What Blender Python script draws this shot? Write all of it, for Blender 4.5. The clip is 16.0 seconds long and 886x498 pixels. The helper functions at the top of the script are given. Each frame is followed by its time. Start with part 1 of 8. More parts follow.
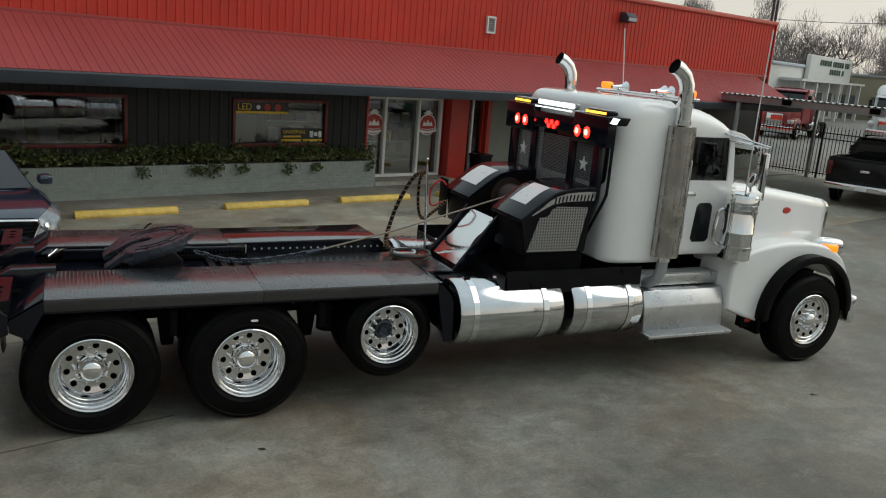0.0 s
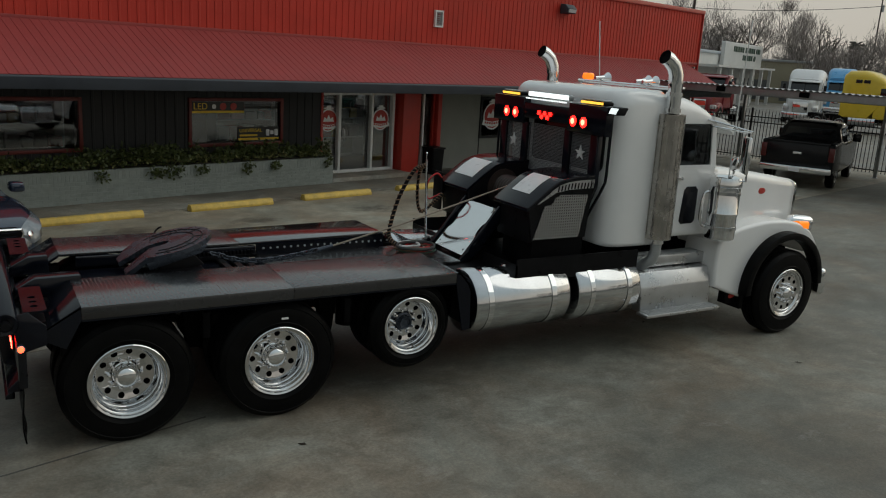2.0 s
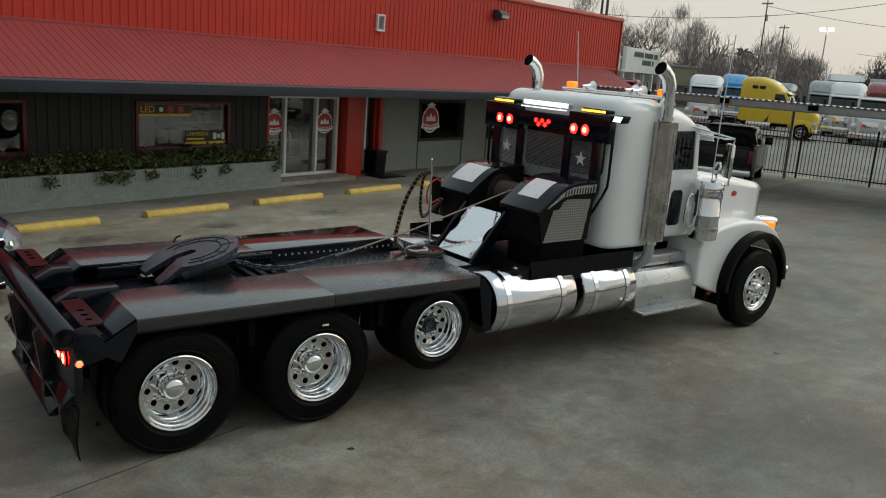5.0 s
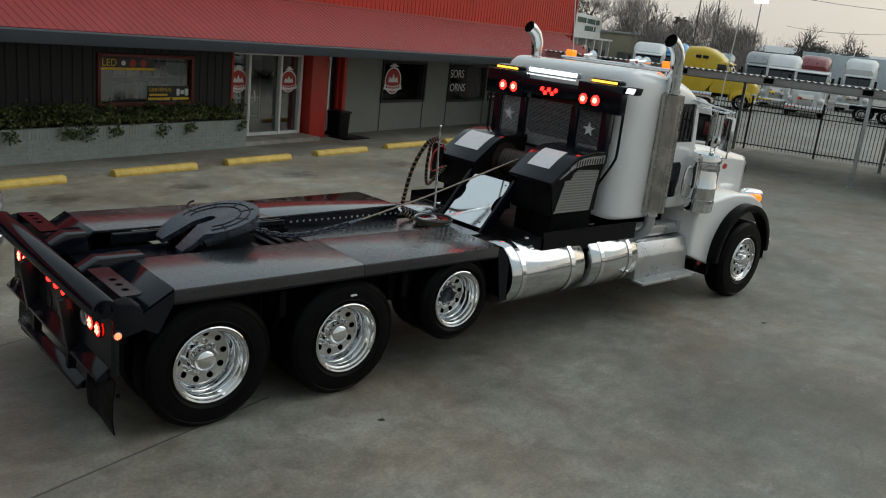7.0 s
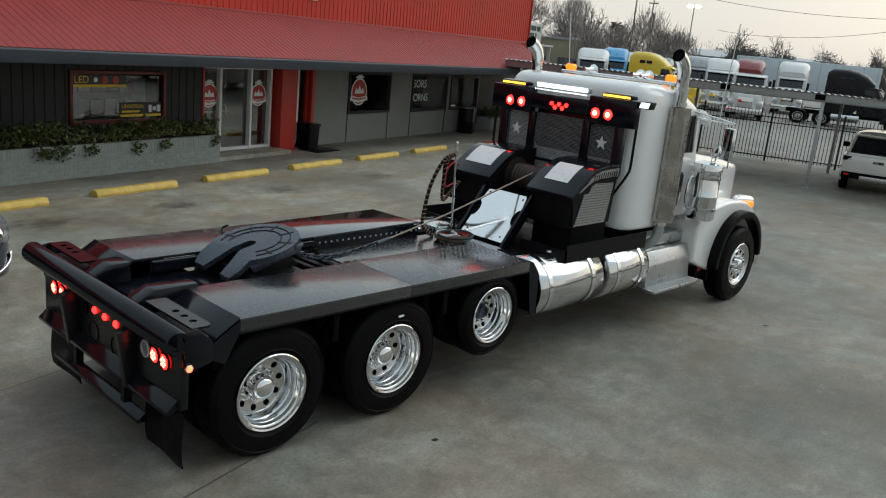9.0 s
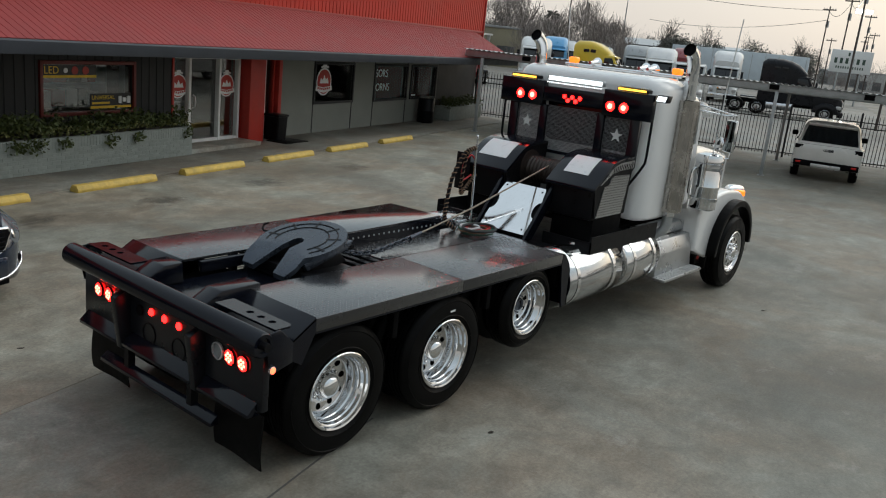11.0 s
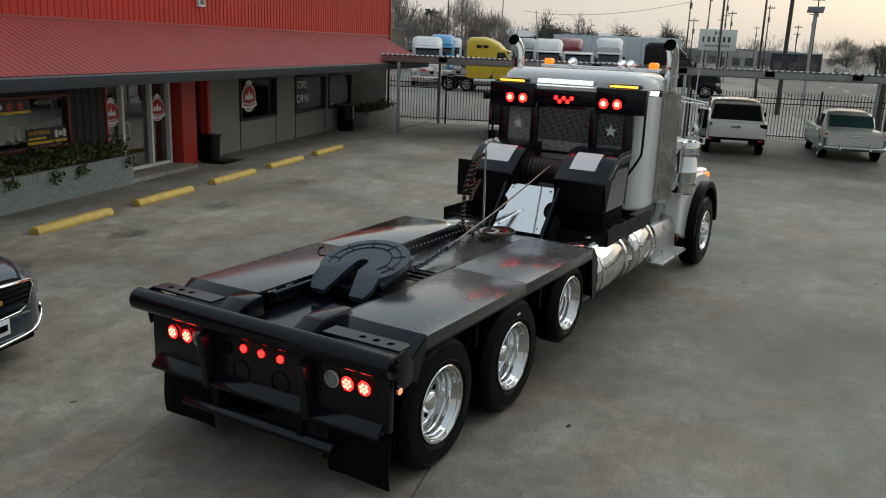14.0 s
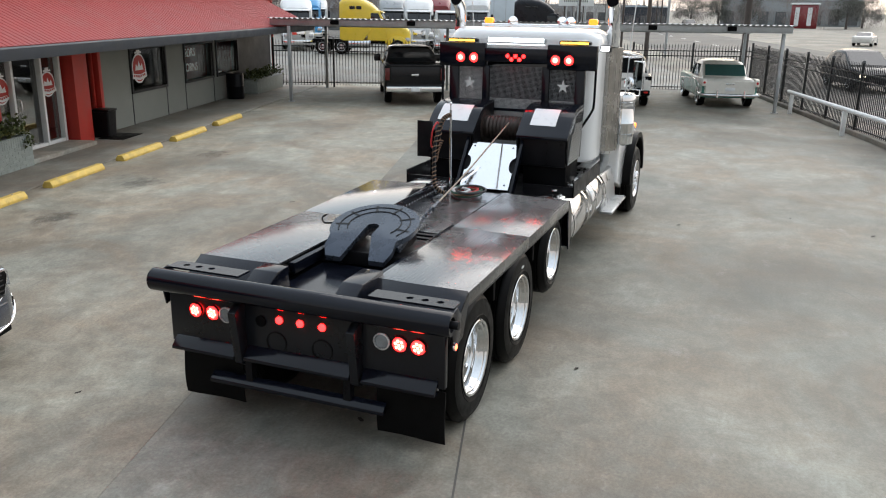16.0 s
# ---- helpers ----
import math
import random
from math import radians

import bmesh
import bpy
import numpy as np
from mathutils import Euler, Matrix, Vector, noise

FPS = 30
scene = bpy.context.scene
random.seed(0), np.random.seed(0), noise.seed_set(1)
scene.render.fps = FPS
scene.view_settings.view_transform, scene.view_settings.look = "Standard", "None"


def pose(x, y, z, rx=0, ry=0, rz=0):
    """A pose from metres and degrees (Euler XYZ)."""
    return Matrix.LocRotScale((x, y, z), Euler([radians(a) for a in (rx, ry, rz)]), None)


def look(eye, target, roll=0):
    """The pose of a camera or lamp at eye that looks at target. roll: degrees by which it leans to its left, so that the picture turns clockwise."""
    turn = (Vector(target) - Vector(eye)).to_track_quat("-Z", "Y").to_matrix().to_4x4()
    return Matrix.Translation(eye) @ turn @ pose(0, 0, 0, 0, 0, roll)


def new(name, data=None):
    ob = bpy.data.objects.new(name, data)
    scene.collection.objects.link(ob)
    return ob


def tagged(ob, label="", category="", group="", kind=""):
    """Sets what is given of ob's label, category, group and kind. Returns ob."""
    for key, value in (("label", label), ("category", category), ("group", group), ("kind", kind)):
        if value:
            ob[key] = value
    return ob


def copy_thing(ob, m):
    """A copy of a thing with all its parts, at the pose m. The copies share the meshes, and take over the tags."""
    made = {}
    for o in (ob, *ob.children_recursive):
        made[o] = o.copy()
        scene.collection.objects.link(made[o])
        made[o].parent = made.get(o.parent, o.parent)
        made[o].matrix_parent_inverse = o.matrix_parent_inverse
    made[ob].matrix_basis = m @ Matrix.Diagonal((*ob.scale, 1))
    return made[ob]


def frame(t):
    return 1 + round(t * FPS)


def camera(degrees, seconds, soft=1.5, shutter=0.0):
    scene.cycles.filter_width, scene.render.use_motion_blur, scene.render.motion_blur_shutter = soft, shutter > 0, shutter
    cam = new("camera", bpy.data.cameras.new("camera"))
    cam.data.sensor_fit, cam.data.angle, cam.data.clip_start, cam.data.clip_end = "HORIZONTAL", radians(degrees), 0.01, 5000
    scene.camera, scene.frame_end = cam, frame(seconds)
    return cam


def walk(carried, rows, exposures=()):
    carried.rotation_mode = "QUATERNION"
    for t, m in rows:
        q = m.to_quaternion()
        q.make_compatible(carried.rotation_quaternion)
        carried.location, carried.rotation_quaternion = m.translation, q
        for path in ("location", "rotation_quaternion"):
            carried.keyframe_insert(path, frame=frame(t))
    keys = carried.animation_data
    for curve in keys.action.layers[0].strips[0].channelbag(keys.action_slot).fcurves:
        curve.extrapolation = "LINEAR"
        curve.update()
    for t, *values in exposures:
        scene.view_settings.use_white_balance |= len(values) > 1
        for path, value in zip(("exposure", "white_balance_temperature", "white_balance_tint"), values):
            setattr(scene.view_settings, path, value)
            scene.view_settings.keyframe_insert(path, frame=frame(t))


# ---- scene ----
cam = camera(56.7, 16.0, 1.1)
PATH = [
    (0, (-0.145, -7.87, 3.265), (0.683, -6.109, 2.805), 4.7),
    (0.5, (-0.33, -7.857, 3.282), (0.543, -6.116, 2.825), 3.4),
    (1, (-0.549, -7.801, 3.275), (0.362, -6.079, 2.824), 3.4),
    (1.5, (-0.785, -7.717, 3.249), (0.164, -6.016, 2.794), 3.5),
    (2, (-1.006, -7.659, 3.233), (-0.017, -5.984, 2.77), 3.5),
    (2.5, (-1.192, -7.63, 3.245), (-0.168, -5.974, 2.784), 3.7),
    (3, (-1.361, -7.571, 3.249), (-0.296, -5.94, 2.797), 3.8),
    (5.5, (-2.323, -7.026, 3.233), (-1.103, -5.504, 2.789), 5.0),
    (6, (-2.507, -6.867, 3.232), (-1.257, -5.372, 2.782), 6.2),
    (6.5, (-2.591, -6.677, 3.207), (-1.307, -5.226, 2.71), 6.9),
    (7, (-2.727, -6.559, 3.226), (-1.416, -5.142, 2.704), 6.3),
    (7.5, (-2.88, -6.381, 3.24), (-1.537, -4.99, 2.725), 6.7),
    (8, (-3.051, -6.213, 3.25), (-1.681, -4.846, 2.748), 7.4),
    (8.5, (-3.209, -6.115, 3.271), (-1.822, -4.767, 2.763), 6.3),
    (9, (-3.408, -5.955, 3.26), (-1.991, -4.633, 2.766), 5.7),
    (11.5, (-4.264, -5.097, 3.231), (-2.721, -3.934, 2.716), 5.8),
    (12, (-4.435, -4.982, 3.256), (-2.867, -3.852, 2.74), 5.2),
    (12.5, (-4.619, -4.81, 3.281), (-3.026, -3.704, 2.792), 4.3),
    (13, (-4.783, -4.611, 3.277), (-3.166, -3.527, 2.82), 3.4),
    (13.5, (-4.946, -4.383, 3.267), (-3.308, -3.333, 2.804), 2.5),
    (14, (-5.108, -4.121, 3.262), (-3.437, -3.136, 2.774), 2.2),
    (14.5, (-5.289, -3.879, 3.264), (-3.597, -2.968, 2.71), 1.9),
    (15, (-5.49, -3.633, 3.258), (-3.77, -2.784, 2.692), 1.3),
    (15.5, (-5.656, -3.377, 3.255), (-3.894, -2.619, 2.688), 1.5),
    (16, (-5.792, -3.094, 3.243), (-4.002, -2.404, 2.676), 0.8),
]
walk(cam, [(t, look(eye, target, roll)) for t, eye, target, roll in PATH],
     [(0, 0.06, 6360, 4), (0.5, 0.02, 6360, 4), (1.0, -0.26, 6360, 4), (1.5, -0.56, 6380, 4), (2.0, -0.55, 6400, 4), (2.5, -0.28, 6400, 5), (3.2, -0.03, 6360, 4), (5.5, -0.08, 6360, 4), (6.0, -0.08, 6340, 4), (7.0, -0.13, 6200, 4), (7.5, 0.12, 6140, 4), (8.0, 0.15, 6100, 4), (8.5, 0.25, 6100, 4), (9.0, 0.13, 6100, 4), (11.5, 0.02, 6230, 7), (12.0, 0.26, 6250, 7), (12.5, 0.38, 6230, 8), (13.5, 0.12, 6200, 6), (14.0, -0.12, 6220, 6), (14.5, -0.11, 6220, 7), (15.0, 0.22, 6220, 10), (15.5, 0.65, 6200, 11), (16.0, 0.86, 6200, 11)])

# ---- world and light ----
world = bpy.data.worlds.new("dusk_sky")
scene.world = world
world.use_nodes = True
wn, wl = world.node_tree.nodes, world.node_tree.links
wn.clear()
w_out = wn.new("ShaderNodeOutputWorld")
w_sky = wn.new("ShaderNodeTexSky")
w_sky.sky_type = "NISHITA"
w_sky.sun_disc = False
w_sky.sun_elevation = radians(14)
w_sky.sun_rotation = radians(95)
w_sky.dust_density = 4.0
w_bg = wn.new("ShaderNodeBackground")
w_bg.inputs["Strength"].default_value = 0.01
wl.new(w_sky.outputs[0], w_bg.inputs["Color"])
w_co = wn.new("ShaderNodeTexCoord")
w_sep = wn.new("ShaderNodeSeparateXYZ")
wl.new(w_co.outputs["Generated"], w_sep.inputs[0])
w_ramp = wn.new("ShaderNodeValToRGB")
w_ramp.color_ramp.elements[0].position = 0.0
w_ramp.color_ramp.elements[0].color = (1.22, 1.09, 0.98, 1)
w_ramp.color_ramp.elements[1].position = 0.9
w_ramp.color_ramp.elements[1].color = (1.36, 1.5, 1.62, 1)
for w_p, w_c in ((0.06, (1.25, 1.14, 1.04, 1)), (0.2, (1.2, 1.15, 1.07, 1)), (0.45, (1.12, 1.25, 1.29, 1))):
    w_e = w_ramp.color_ramp.elements.new(w_p)
    w_e.color = w_c
wl.new(w_sep.outputs["Z"], w_ramp.inputs[0])
w_cloud = wn.new("ShaderNodeTexNoise")
w_cloud.inputs["Scale"].default_value = 3.0
w_cloud.inputs["Detail"].default_value = 5.0
wl.new(w_co.outputs["Generated"], w_cloud.inputs["Vector"])
w_mr = wn.new("ShaderNodeMapRange")
w_mr.inputs["To Min"].default_value = 0.82
w_mr.inputs["To Max"].default_value = 1.12
wl.new(w_cloud.outputs[0], w_mr.inputs["Value"])
w_mul = wn.new("ShaderNodeVectorMath")
w_mul.operation = "SCALE"
wl.new(w_ramp.outputs[0], w_mul.inputs[0])
wl.new(w_mr.outputs[0], w_mul.inputs["Scale"])
w_dot = wn.new("ShaderNodeVectorMath")  # the dusk glow lies ahead, the sky behind is dimmer
w_dot.operation = "DOT_PRODUCT"
w_dot.inputs[1].default_value = (0.95, 0.2, 0.0)
wl.new(w_co.outputs["Generated"], w_dot.inputs[0])
w_glow = wn.new("ShaderNodeMapRange")
w_glow.inputs["From Min"].default_value, w_glow.inputs["From Max"].default_value = -1.0, 1.0
w_glow.inputs["To Min"].default_value, w_glow.inputs["To Max"].default_value = 0.62, 1.12
wl.new(w_dot.outputs["Value"], w_glow.inputs["Value"])
w_dim = wn.new("ShaderNodeVectorMath")
w_dim.operation = "SCALE"
wl.new(w_mul.outputs[0], w_dim.inputs[0])
wl.new(w_glow.outputs[0], w_dim.inputs["Scale"])
w_bg2 = wn.new("ShaderNodeBackground")
w_bg2.inputs["Strength"].default_value = 0.55
wl.new(w_dim.outputs[0], w_bg2.inputs["Color"])
w_add = wn.new("ShaderNodeAddShader")
wl.new(w_bg.outputs[0], w_add.inputs[0])
wl.new(w_bg2.outputs[0], w_add.inputs[1])
wl.new(w_add.outputs[0], w_out.inputs["Surface"])

sun_data = bpy.data.lights.new("sun", "SUN")
sun_data.energy = 1.0
sun_data.angle = radians(60)
sun_data.color = (1.0, 0.9, 0.8)
sun = new("sun", sun_data)
sun.matrix_world = look((0, 0, 60), (-28, 10, 30))


# ---- materials ----
def nodes_of(name):
    m = bpy.data.materials.new(name)
    m.use_nodes = True
    n, l = m.node_tree.nodes, m.node_tree.links
    return m, n, l, n["Principled BSDF"]


def surface(name, col, rough=0.5, metal=0.0, var=0.15, scale=3.0, bump=0.08, bscale=90.0, coat=0.0, rvar=0.12, tint=None, spec=0.5, dist=0.004):
    """Base colour with stains at two scales, uneven gloss and fine relief."""
    m, n, l, b = nodes_of(name)
    co = n.new("ShaderNodeTexCoord")
    inf = n.new("ShaderNodeObjectInfo")
    off = n.new("ShaderNodeVectorMath")
    off.operation = "ADD"
    l.new(co.outputs["Object"], off.inputs[0])
    l.new(inf.outputs["Random"], off.inputs[1])
    big = n.new("ShaderNodeTexNoise")
    big.inputs["Scale"].default_value, big.inputs["Detail"].default_value = scale, 6.0
    big.inputs["Roughness"].default_value = 0.62
    small = n.new("ShaderNodeTexNoise")
    small.inputs["Scale"].default_value, small.inputs["Detail"].default_value = bscale, 3.0
    l.new(off.outputs[0], big.inputs["Vector"])
    l.new(off.outputs[0], small.inputs["Vector"])
    mixf = n.new("ShaderNodeMath")
    mixf.operation = "MULTIPLY_ADD"
    mixf.inputs[1].default_value = 0.3
    l.new(small.outputs[0], mixf.inputs[0])
    l.new(big.outputs[0], mixf.inputs[2])
    ramp = n.new("ShaderNodeValToRGB")
    t = tint or (1, 1, 1)
    ramp.color_ramp.elements[0].position, ramp.color_ramp.elements[1].position = 0.4, 0.9
    ramp.color_ramp.elements[0].color = (*[max(0, c * (1 - var)) for c in col], 1)
    ramp.color_ramp.elements[1].color = (*[min(1, c * (1 + var) * k) for c, k in zip(col, t)], 1)
    l.new(mixf.outputs[0], ramp.inputs[0])
    l.new(ramp.outputs[0], b.inputs["Base Color"])
    rr = n.new("ShaderNodeMapRange")
    rr.inputs["From Min"].default_value, rr.inputs["From Max"].default_value = 0.3, 0.7
    rr.inputs["To Min"].default_value, rr.inputs["To Max"].default_value = max(0.02, rough - rvar), min(1, rough + rvar)
    l.new(big.outputs[0], rr.inputs["Value"])
    l.new(rr.outputs[0], b.inputs["Roughness"])
    b.inputs["Metallic"].default_value = metal
    b.inputs["Coat Weight"].default_value = coat
    b.inputs["Coat Roughness"].default_value = 0.06
    b.inputs["Specular IOR Level"].default_value = spec
    if bump:
        bp = n.new("ShaderNodeBump")
        bp.inputs["Strength"].default_value, bp.inputs["Distance"].default_value = bump, dist
        l.new(small.outputs[0], bp.inputs["Height"])
        l.new(bp.outputs[0], b.inputs["Normal"])
    return m


def glowing(name, col, strength, base=None):
    m, n, l, b = nodes_of(name)
    b.inputs["Base Color"].default_value = (*(base or col), 1)
    b.inputs["Emission Color"].default_value = (*col, 1)
    b.inputs["Emission Strength"].default_value = strength
    b.inputs["Roughness"].default_value = 0.2
    return m


def glazing(name, col=(1, 1, 1), rough=0.0):
    m, n, l, b = nodes_of(name)
    b.inputs["Base Color"].default_value = (*col, 1)
    b.inputs["Transmission Weight"].default_value = 1.0
    b.inputs["Roughness"].default_value = rough
    b.inputs["IOR"].default_value = 1.5
    return m


def concrete_material(name, base, warm, large=0.22):
    """Worn concrete: broad stains, mottling, pale scuffs, dark spots and grain."""
    m, n, l, b = nodes_of(name)
    co = n.new("ShaderNodeTexCoord")

    def nz(scale, detail, rough=0.6, dist=0.0):
        t = n.new("ShaderNodeTexNoise")
        t.inputs["Scale"].default_value, t.inputs["Detail"].default_value = scale, detail
        t.inputs["Roughness"].default_value, t.inputs["Distortion"].default_value = rough, dist
        l.new(co.outputs["Object"], t.inputs["Vector"])
        return t

    def ramp(src, p0, c0, p1, c1):
        r = n.new("ShaderNodeValToRGB")
        r.color_ramp.elements[0].position, r.color_ramp.elements[1].position = p0, p1
        r.color_ramp.elements[0].color, r.color_ramp.elements[1].color = (*c0, 1), (*c1, 1)
        l.new(src, r.inputs[0])
        return r

    def mix(kind, fac, a, c):
        x = n.new("ShaderNodeMix")
        x.data_type, x.blend_type = "RGBA", kind
        if isinstance(fac, float):
            x.inputs[0].default_value = fac
        else:
            l.new(fac, x.inputs[0])
        l.new(a, x.inputs[6])
        l.new(c, x.inputs[7])
        return x.outputs[2]

    def nzs(scale, detail, stretch, turn=0.0, rough=0.65, dist=0.5):
        mp = n.new("ShaderNodeMapping")
        mp.inputs["Scale"].default_value = stretch
        mp.inputs["Rotation"].default_value = (0, 0, radians(turn))
        l.new(co.outputs["Object"], mp.inputs["Vector"])
        t = nz(scale, detail, rough, dist)
        l.new(mp.outputs[0], t.inputs["Vector"])
        return t

    broad = nz(large, 5, 0.6, 0.6)
    patch = nz(0.62, 7, 0.62, 0.8)
    mott = nz(3.4, 10, 0.76, 0.5)
    fine = nz(34, 5, 0.72)
    spots = nz(0.9, 7, 0.75, 1.0)
    pale = nzs(1.5, 10, (0.8, 1.25, 1), 20, 0.78, 0.3)
    drag = nzs(1.4, 8, (0.6, 1.6, 1), -25, 0.75, 0.6)
    specks = nz(9.0, 3, 0.6)
    col = ramp(broad.outputs[0], 0.36, [k * 0.78 for k in base], 0.66, warm).outputs[0]
    col = mix("MULTIPLY", 0.9, col, ramp(patch.outputs[0], 0.38, (0.92, 0.8, 0.68), 0.62, (1.02, 1.06, 1.02)).outputs[0])
    col = mix("MULTIPLY", 0.8, col, ramp(mott.outputs[0], 0.36, (0.57, 0.545, 0.51), 0.64, (1.17, 1.16, 1.13)).outputs[0])
    col = mix("MULTIPLY", 0.45, col, ramp(drag.outputs[0], 0.34, (0.6, 0.57, 0.53), 0.6, (1.12, 1.12, 1.12)).outputs[0])
    col = mix("MULTIPLY", 0.6, col, ramp(fine.outputs[0], 0.35, (0.62, 0.62, 0.62), 0.68, (1.15, 1.15, 1.15)).outputs[0])
    col = mix("MIX", ramp(spots.outputs[0], 0.64, (0, 0, 0), 0.76, (0.8, 0.8, 0.8)).outputs[0], col, ramp(fine.outputs[0], 0.2, (0.04, 0.038, 0.036), 0.9, (0.13, 0.125, 0.12)).outputs[0])
    col = mix("MIX", ramp(pale.outputs[0], 0.58, (0, 0, 0), 0.72, (0.32, 0.32, 0.32)).outputs[0], col, ramp(fine.outputs[0], 0.2, (0.38, 0.38, 0.35), 0.9, (0.6, 0.59, 0.55)).outputs[0])
    col = mix("MIX", ramp(specks.outputs[0], 0.73, (0, 0, 0), 0.77, (0.7, 0.7, 0.7)).outputs[0], col, ramp(fine.outputs[0], 0.2, (0.05, 0.045, 0.04), 0.9, (0.1, 0.09, 0.08)).outputs[0])
    l.new(col, b.inputs["Base Color"])
    rr = n.new("ShaderNodeMapRange")
    rr.inputs["From Min"].default_value, rr.inputs["From Max"].default_value = 0.3, 0.7
    rr.inputs["To Min"].default_value, rr.inputs["To Max"].default_value = 0.5, 0.85
    l.new(mott.outputs[0], rr.inputs["Value"])
    l.new(rr.outputs[0], b.inputs["Roughness"])
    bp = n.new("ShaderNodeBump")
    bp.inputs["Strength"].default_value, bp.inputs["Distance"].default_value = 0.3, 0.006
    l.new(fine.outputs[0], bp.inputs["Height"])
    l.new(bp.outputs[0], b.inputs["Normal"])
    return m


def tread_plate(name, col, rough, metal, cell=0.036, coat=0.0, depth=0.7, dirt=0.25):
    """Diamond tread plate: raised lozenges at alternate slants."""
    m, n, l, b = nodes_of(name)
    co = n.new("ShaderNodeTexCoord")
    sc = n.new("ShaderNodeVectorMath")
    sc.operation = "SCALE"
    sc.inputs["Scale"].default_value = 1.0 / cell
    l.new(co.outputs["Object"], sc.inputs[0])
    rot = n.new("ShaderNodeVectorRotate")
    rot.rotation_type = "Z_AXIS"
    rot.inputs["Angle"].default_value = radians(45)
    l.new(sc.outputs[0], rot.inputs["Vector"])
    chk = n.new("ShaderNodeTexChecker")
    chk.inputs["Scale"].default_value = 1.0
    l.new(rot.outputs[0], chk.inputs["Vector"])
    frac = n.new("ShaderNodeVectorMath")
    frac.operation = "FRACTION"
    l.new(rot.outputs[0], frac.inputs[0])
    cen = n.new("ShaderNodeVectorMath")
    cen.operation = "SUBTRACT"
    cen.inputs[1].default_value = (0.5, 0.5, 0.5)
    l.new(frac.outputs[0], cen.inputs[0])
    sep = n.new("ShaderNodeSeparateXYZ")
    l.new(cen.outputs[0], sep.inputs[0])

    def math_(op, a, c):
        x = n.new("ShaderNodeMath")
        x.operation = op
        for k, v in enumerate((a, c)):
            if isinstance(v, float):
                x.inputs[k].default_value = v
            else:
                l.new(v, x.inputs[k])
        return x.outputs[0]

    def lozenge(a, c):
        p, q = math_("MULTIPLY", a, 2.2), math_("MULTIPLY", c, 6.5)
        return math_("ADD", math_("MULTIPLY", p, p), math_("MULTIPLY", q, q))

    one, two = lozenge(sep.outputs[0], sep.outputs[1]), lozenge(sep.outputs[1], sep.outputs[0])
    mixv = n.new("ShaderNodeMix")
    l.new(chk.outputs["Fac"], mixv.inputs[0])
    l.new(one, mixv.inputs[2])
    l.new(two, mixv.inputs[3])
    h = n.new("ShaderNodeMapRange")
    h.inputs["From Min"].default_value, h.inputs["From Max"].default_value = 1.15, 0.55
    l.new(mixv.outputs[0], h.inputs["Value"])
    ns = n.new("ShaderNodeTexNoise")
    ns.inputs["Scale"].default_value, ns.inputs["Detail"].default_value = 2.3, 7.0
    l.new(co.outputs["Object"], ns.inputs["Vector"])
    bp = n.new("ShaderNodeBump")
    bp.inputs["Strength"].default_value, bp.inputs["Distance"].default_value = depth, 0.007
    l.new(h.outputs[0], bp.inputs["Height"])
    l.new(bp.outputs[0], b.inputs["Normal"])
    rp = n.new("ShaderNodeValToRGB")
    rp.color_ramp.elements[0].position, rp.color_ramp.elements[1].position = 0.35, 0.7
    rp.color_ramp.elements[0].color = (*[c * (1 - dirt) for c in col], 1)
    rp.color_ramp.elements[1].color = (*[min(1, c * (1 + dirt)) for c in col], 1)
    l.new(ns.outputs[0], rp.inputs[0])
    l.new(rp.outputs[0], b.inputs["Base Color"])
    rr = n.new("ShaderNodeMapRange")
    rr.inputs["From Min"].default_value, rr.inputs["From Max"].default_value = 0.3, 0.7
    rr.inputs["To Min"].default_value, rr.inputs["To Max"].default_value = max(0.02, rough - 0.06), rough + 0.1
    l.new(ns.outputs[0], rr.inputs["Value"])
    l.new(rr.outputs[0], b.inputs["Roughness"])
    b.inputs["Metallic"].default_value = metal
    b.inputs["Coat Weight"].default_value = coat
    return m


CONCRETE = concrete_material("worn_concrete", (0.188, 0.184, 0.167), (0.305, 0.297, 0.27))
# paler copy of CONCRETE, makes up for brightness missing near the shop
BAY = concrete_material("parking_bay_concrete", (0.275, 0.264, 0.23), (0.4, 0.381, 0.332), 0.3)
WALKWAY = concrete_material("walkway_concrete", (0.22, 0.215, 0.2), (0.3, 0.29, 0.27), 0.4)
ASPHALT = concrete_material("asphalt", (0.085, 0.085, 0.085), (0.14, 0.135, 0.13), 0.1)
GRAVEL = concrete_material("pale_gravel_lot", (0.19, 0.192, 0.19), (0.3, 0.303, 0.3), 0.08)
STEP = concrete_material("pale_step_concrete", (0.36, 0.36, 0.35), (0.48, 0.48, 0.47), 0.8)
JOINT = surface("joint_filler", (0.08, 0.077, 0.07), 0.9)
RED_WALL = surface("red_sheet_metal", (0.46, 0.04, 0.026), 0.5, 0.0, 0.16, 0.8, 0.05, 30, rvar=0.1, dist=0.01, spec=0.22)
RED_ROOF = surface("faded_red_roof_metal", (0.285, 0.047, 0.045), 0.55, 0.0, 0.16, 0.9, 0.05, 30, rvar=0.1, dist=0.01, spec=0.3)
RED_TRIM = surface("red_trim_paint", (0.40, 0.03, 0.02), 0.4, 0, 0.15, 3)
DARK_TRIM = surface("dark_red_window_trim", (0.13, 0.014, 0.011), 0.45, 0, 0.2, 3)
CHARCOAL = surface("charcoal_sheet_metal", (0.029, 0.0295, 0.031), 0.55, 0, 0.2, 1.5, spec=0.25)
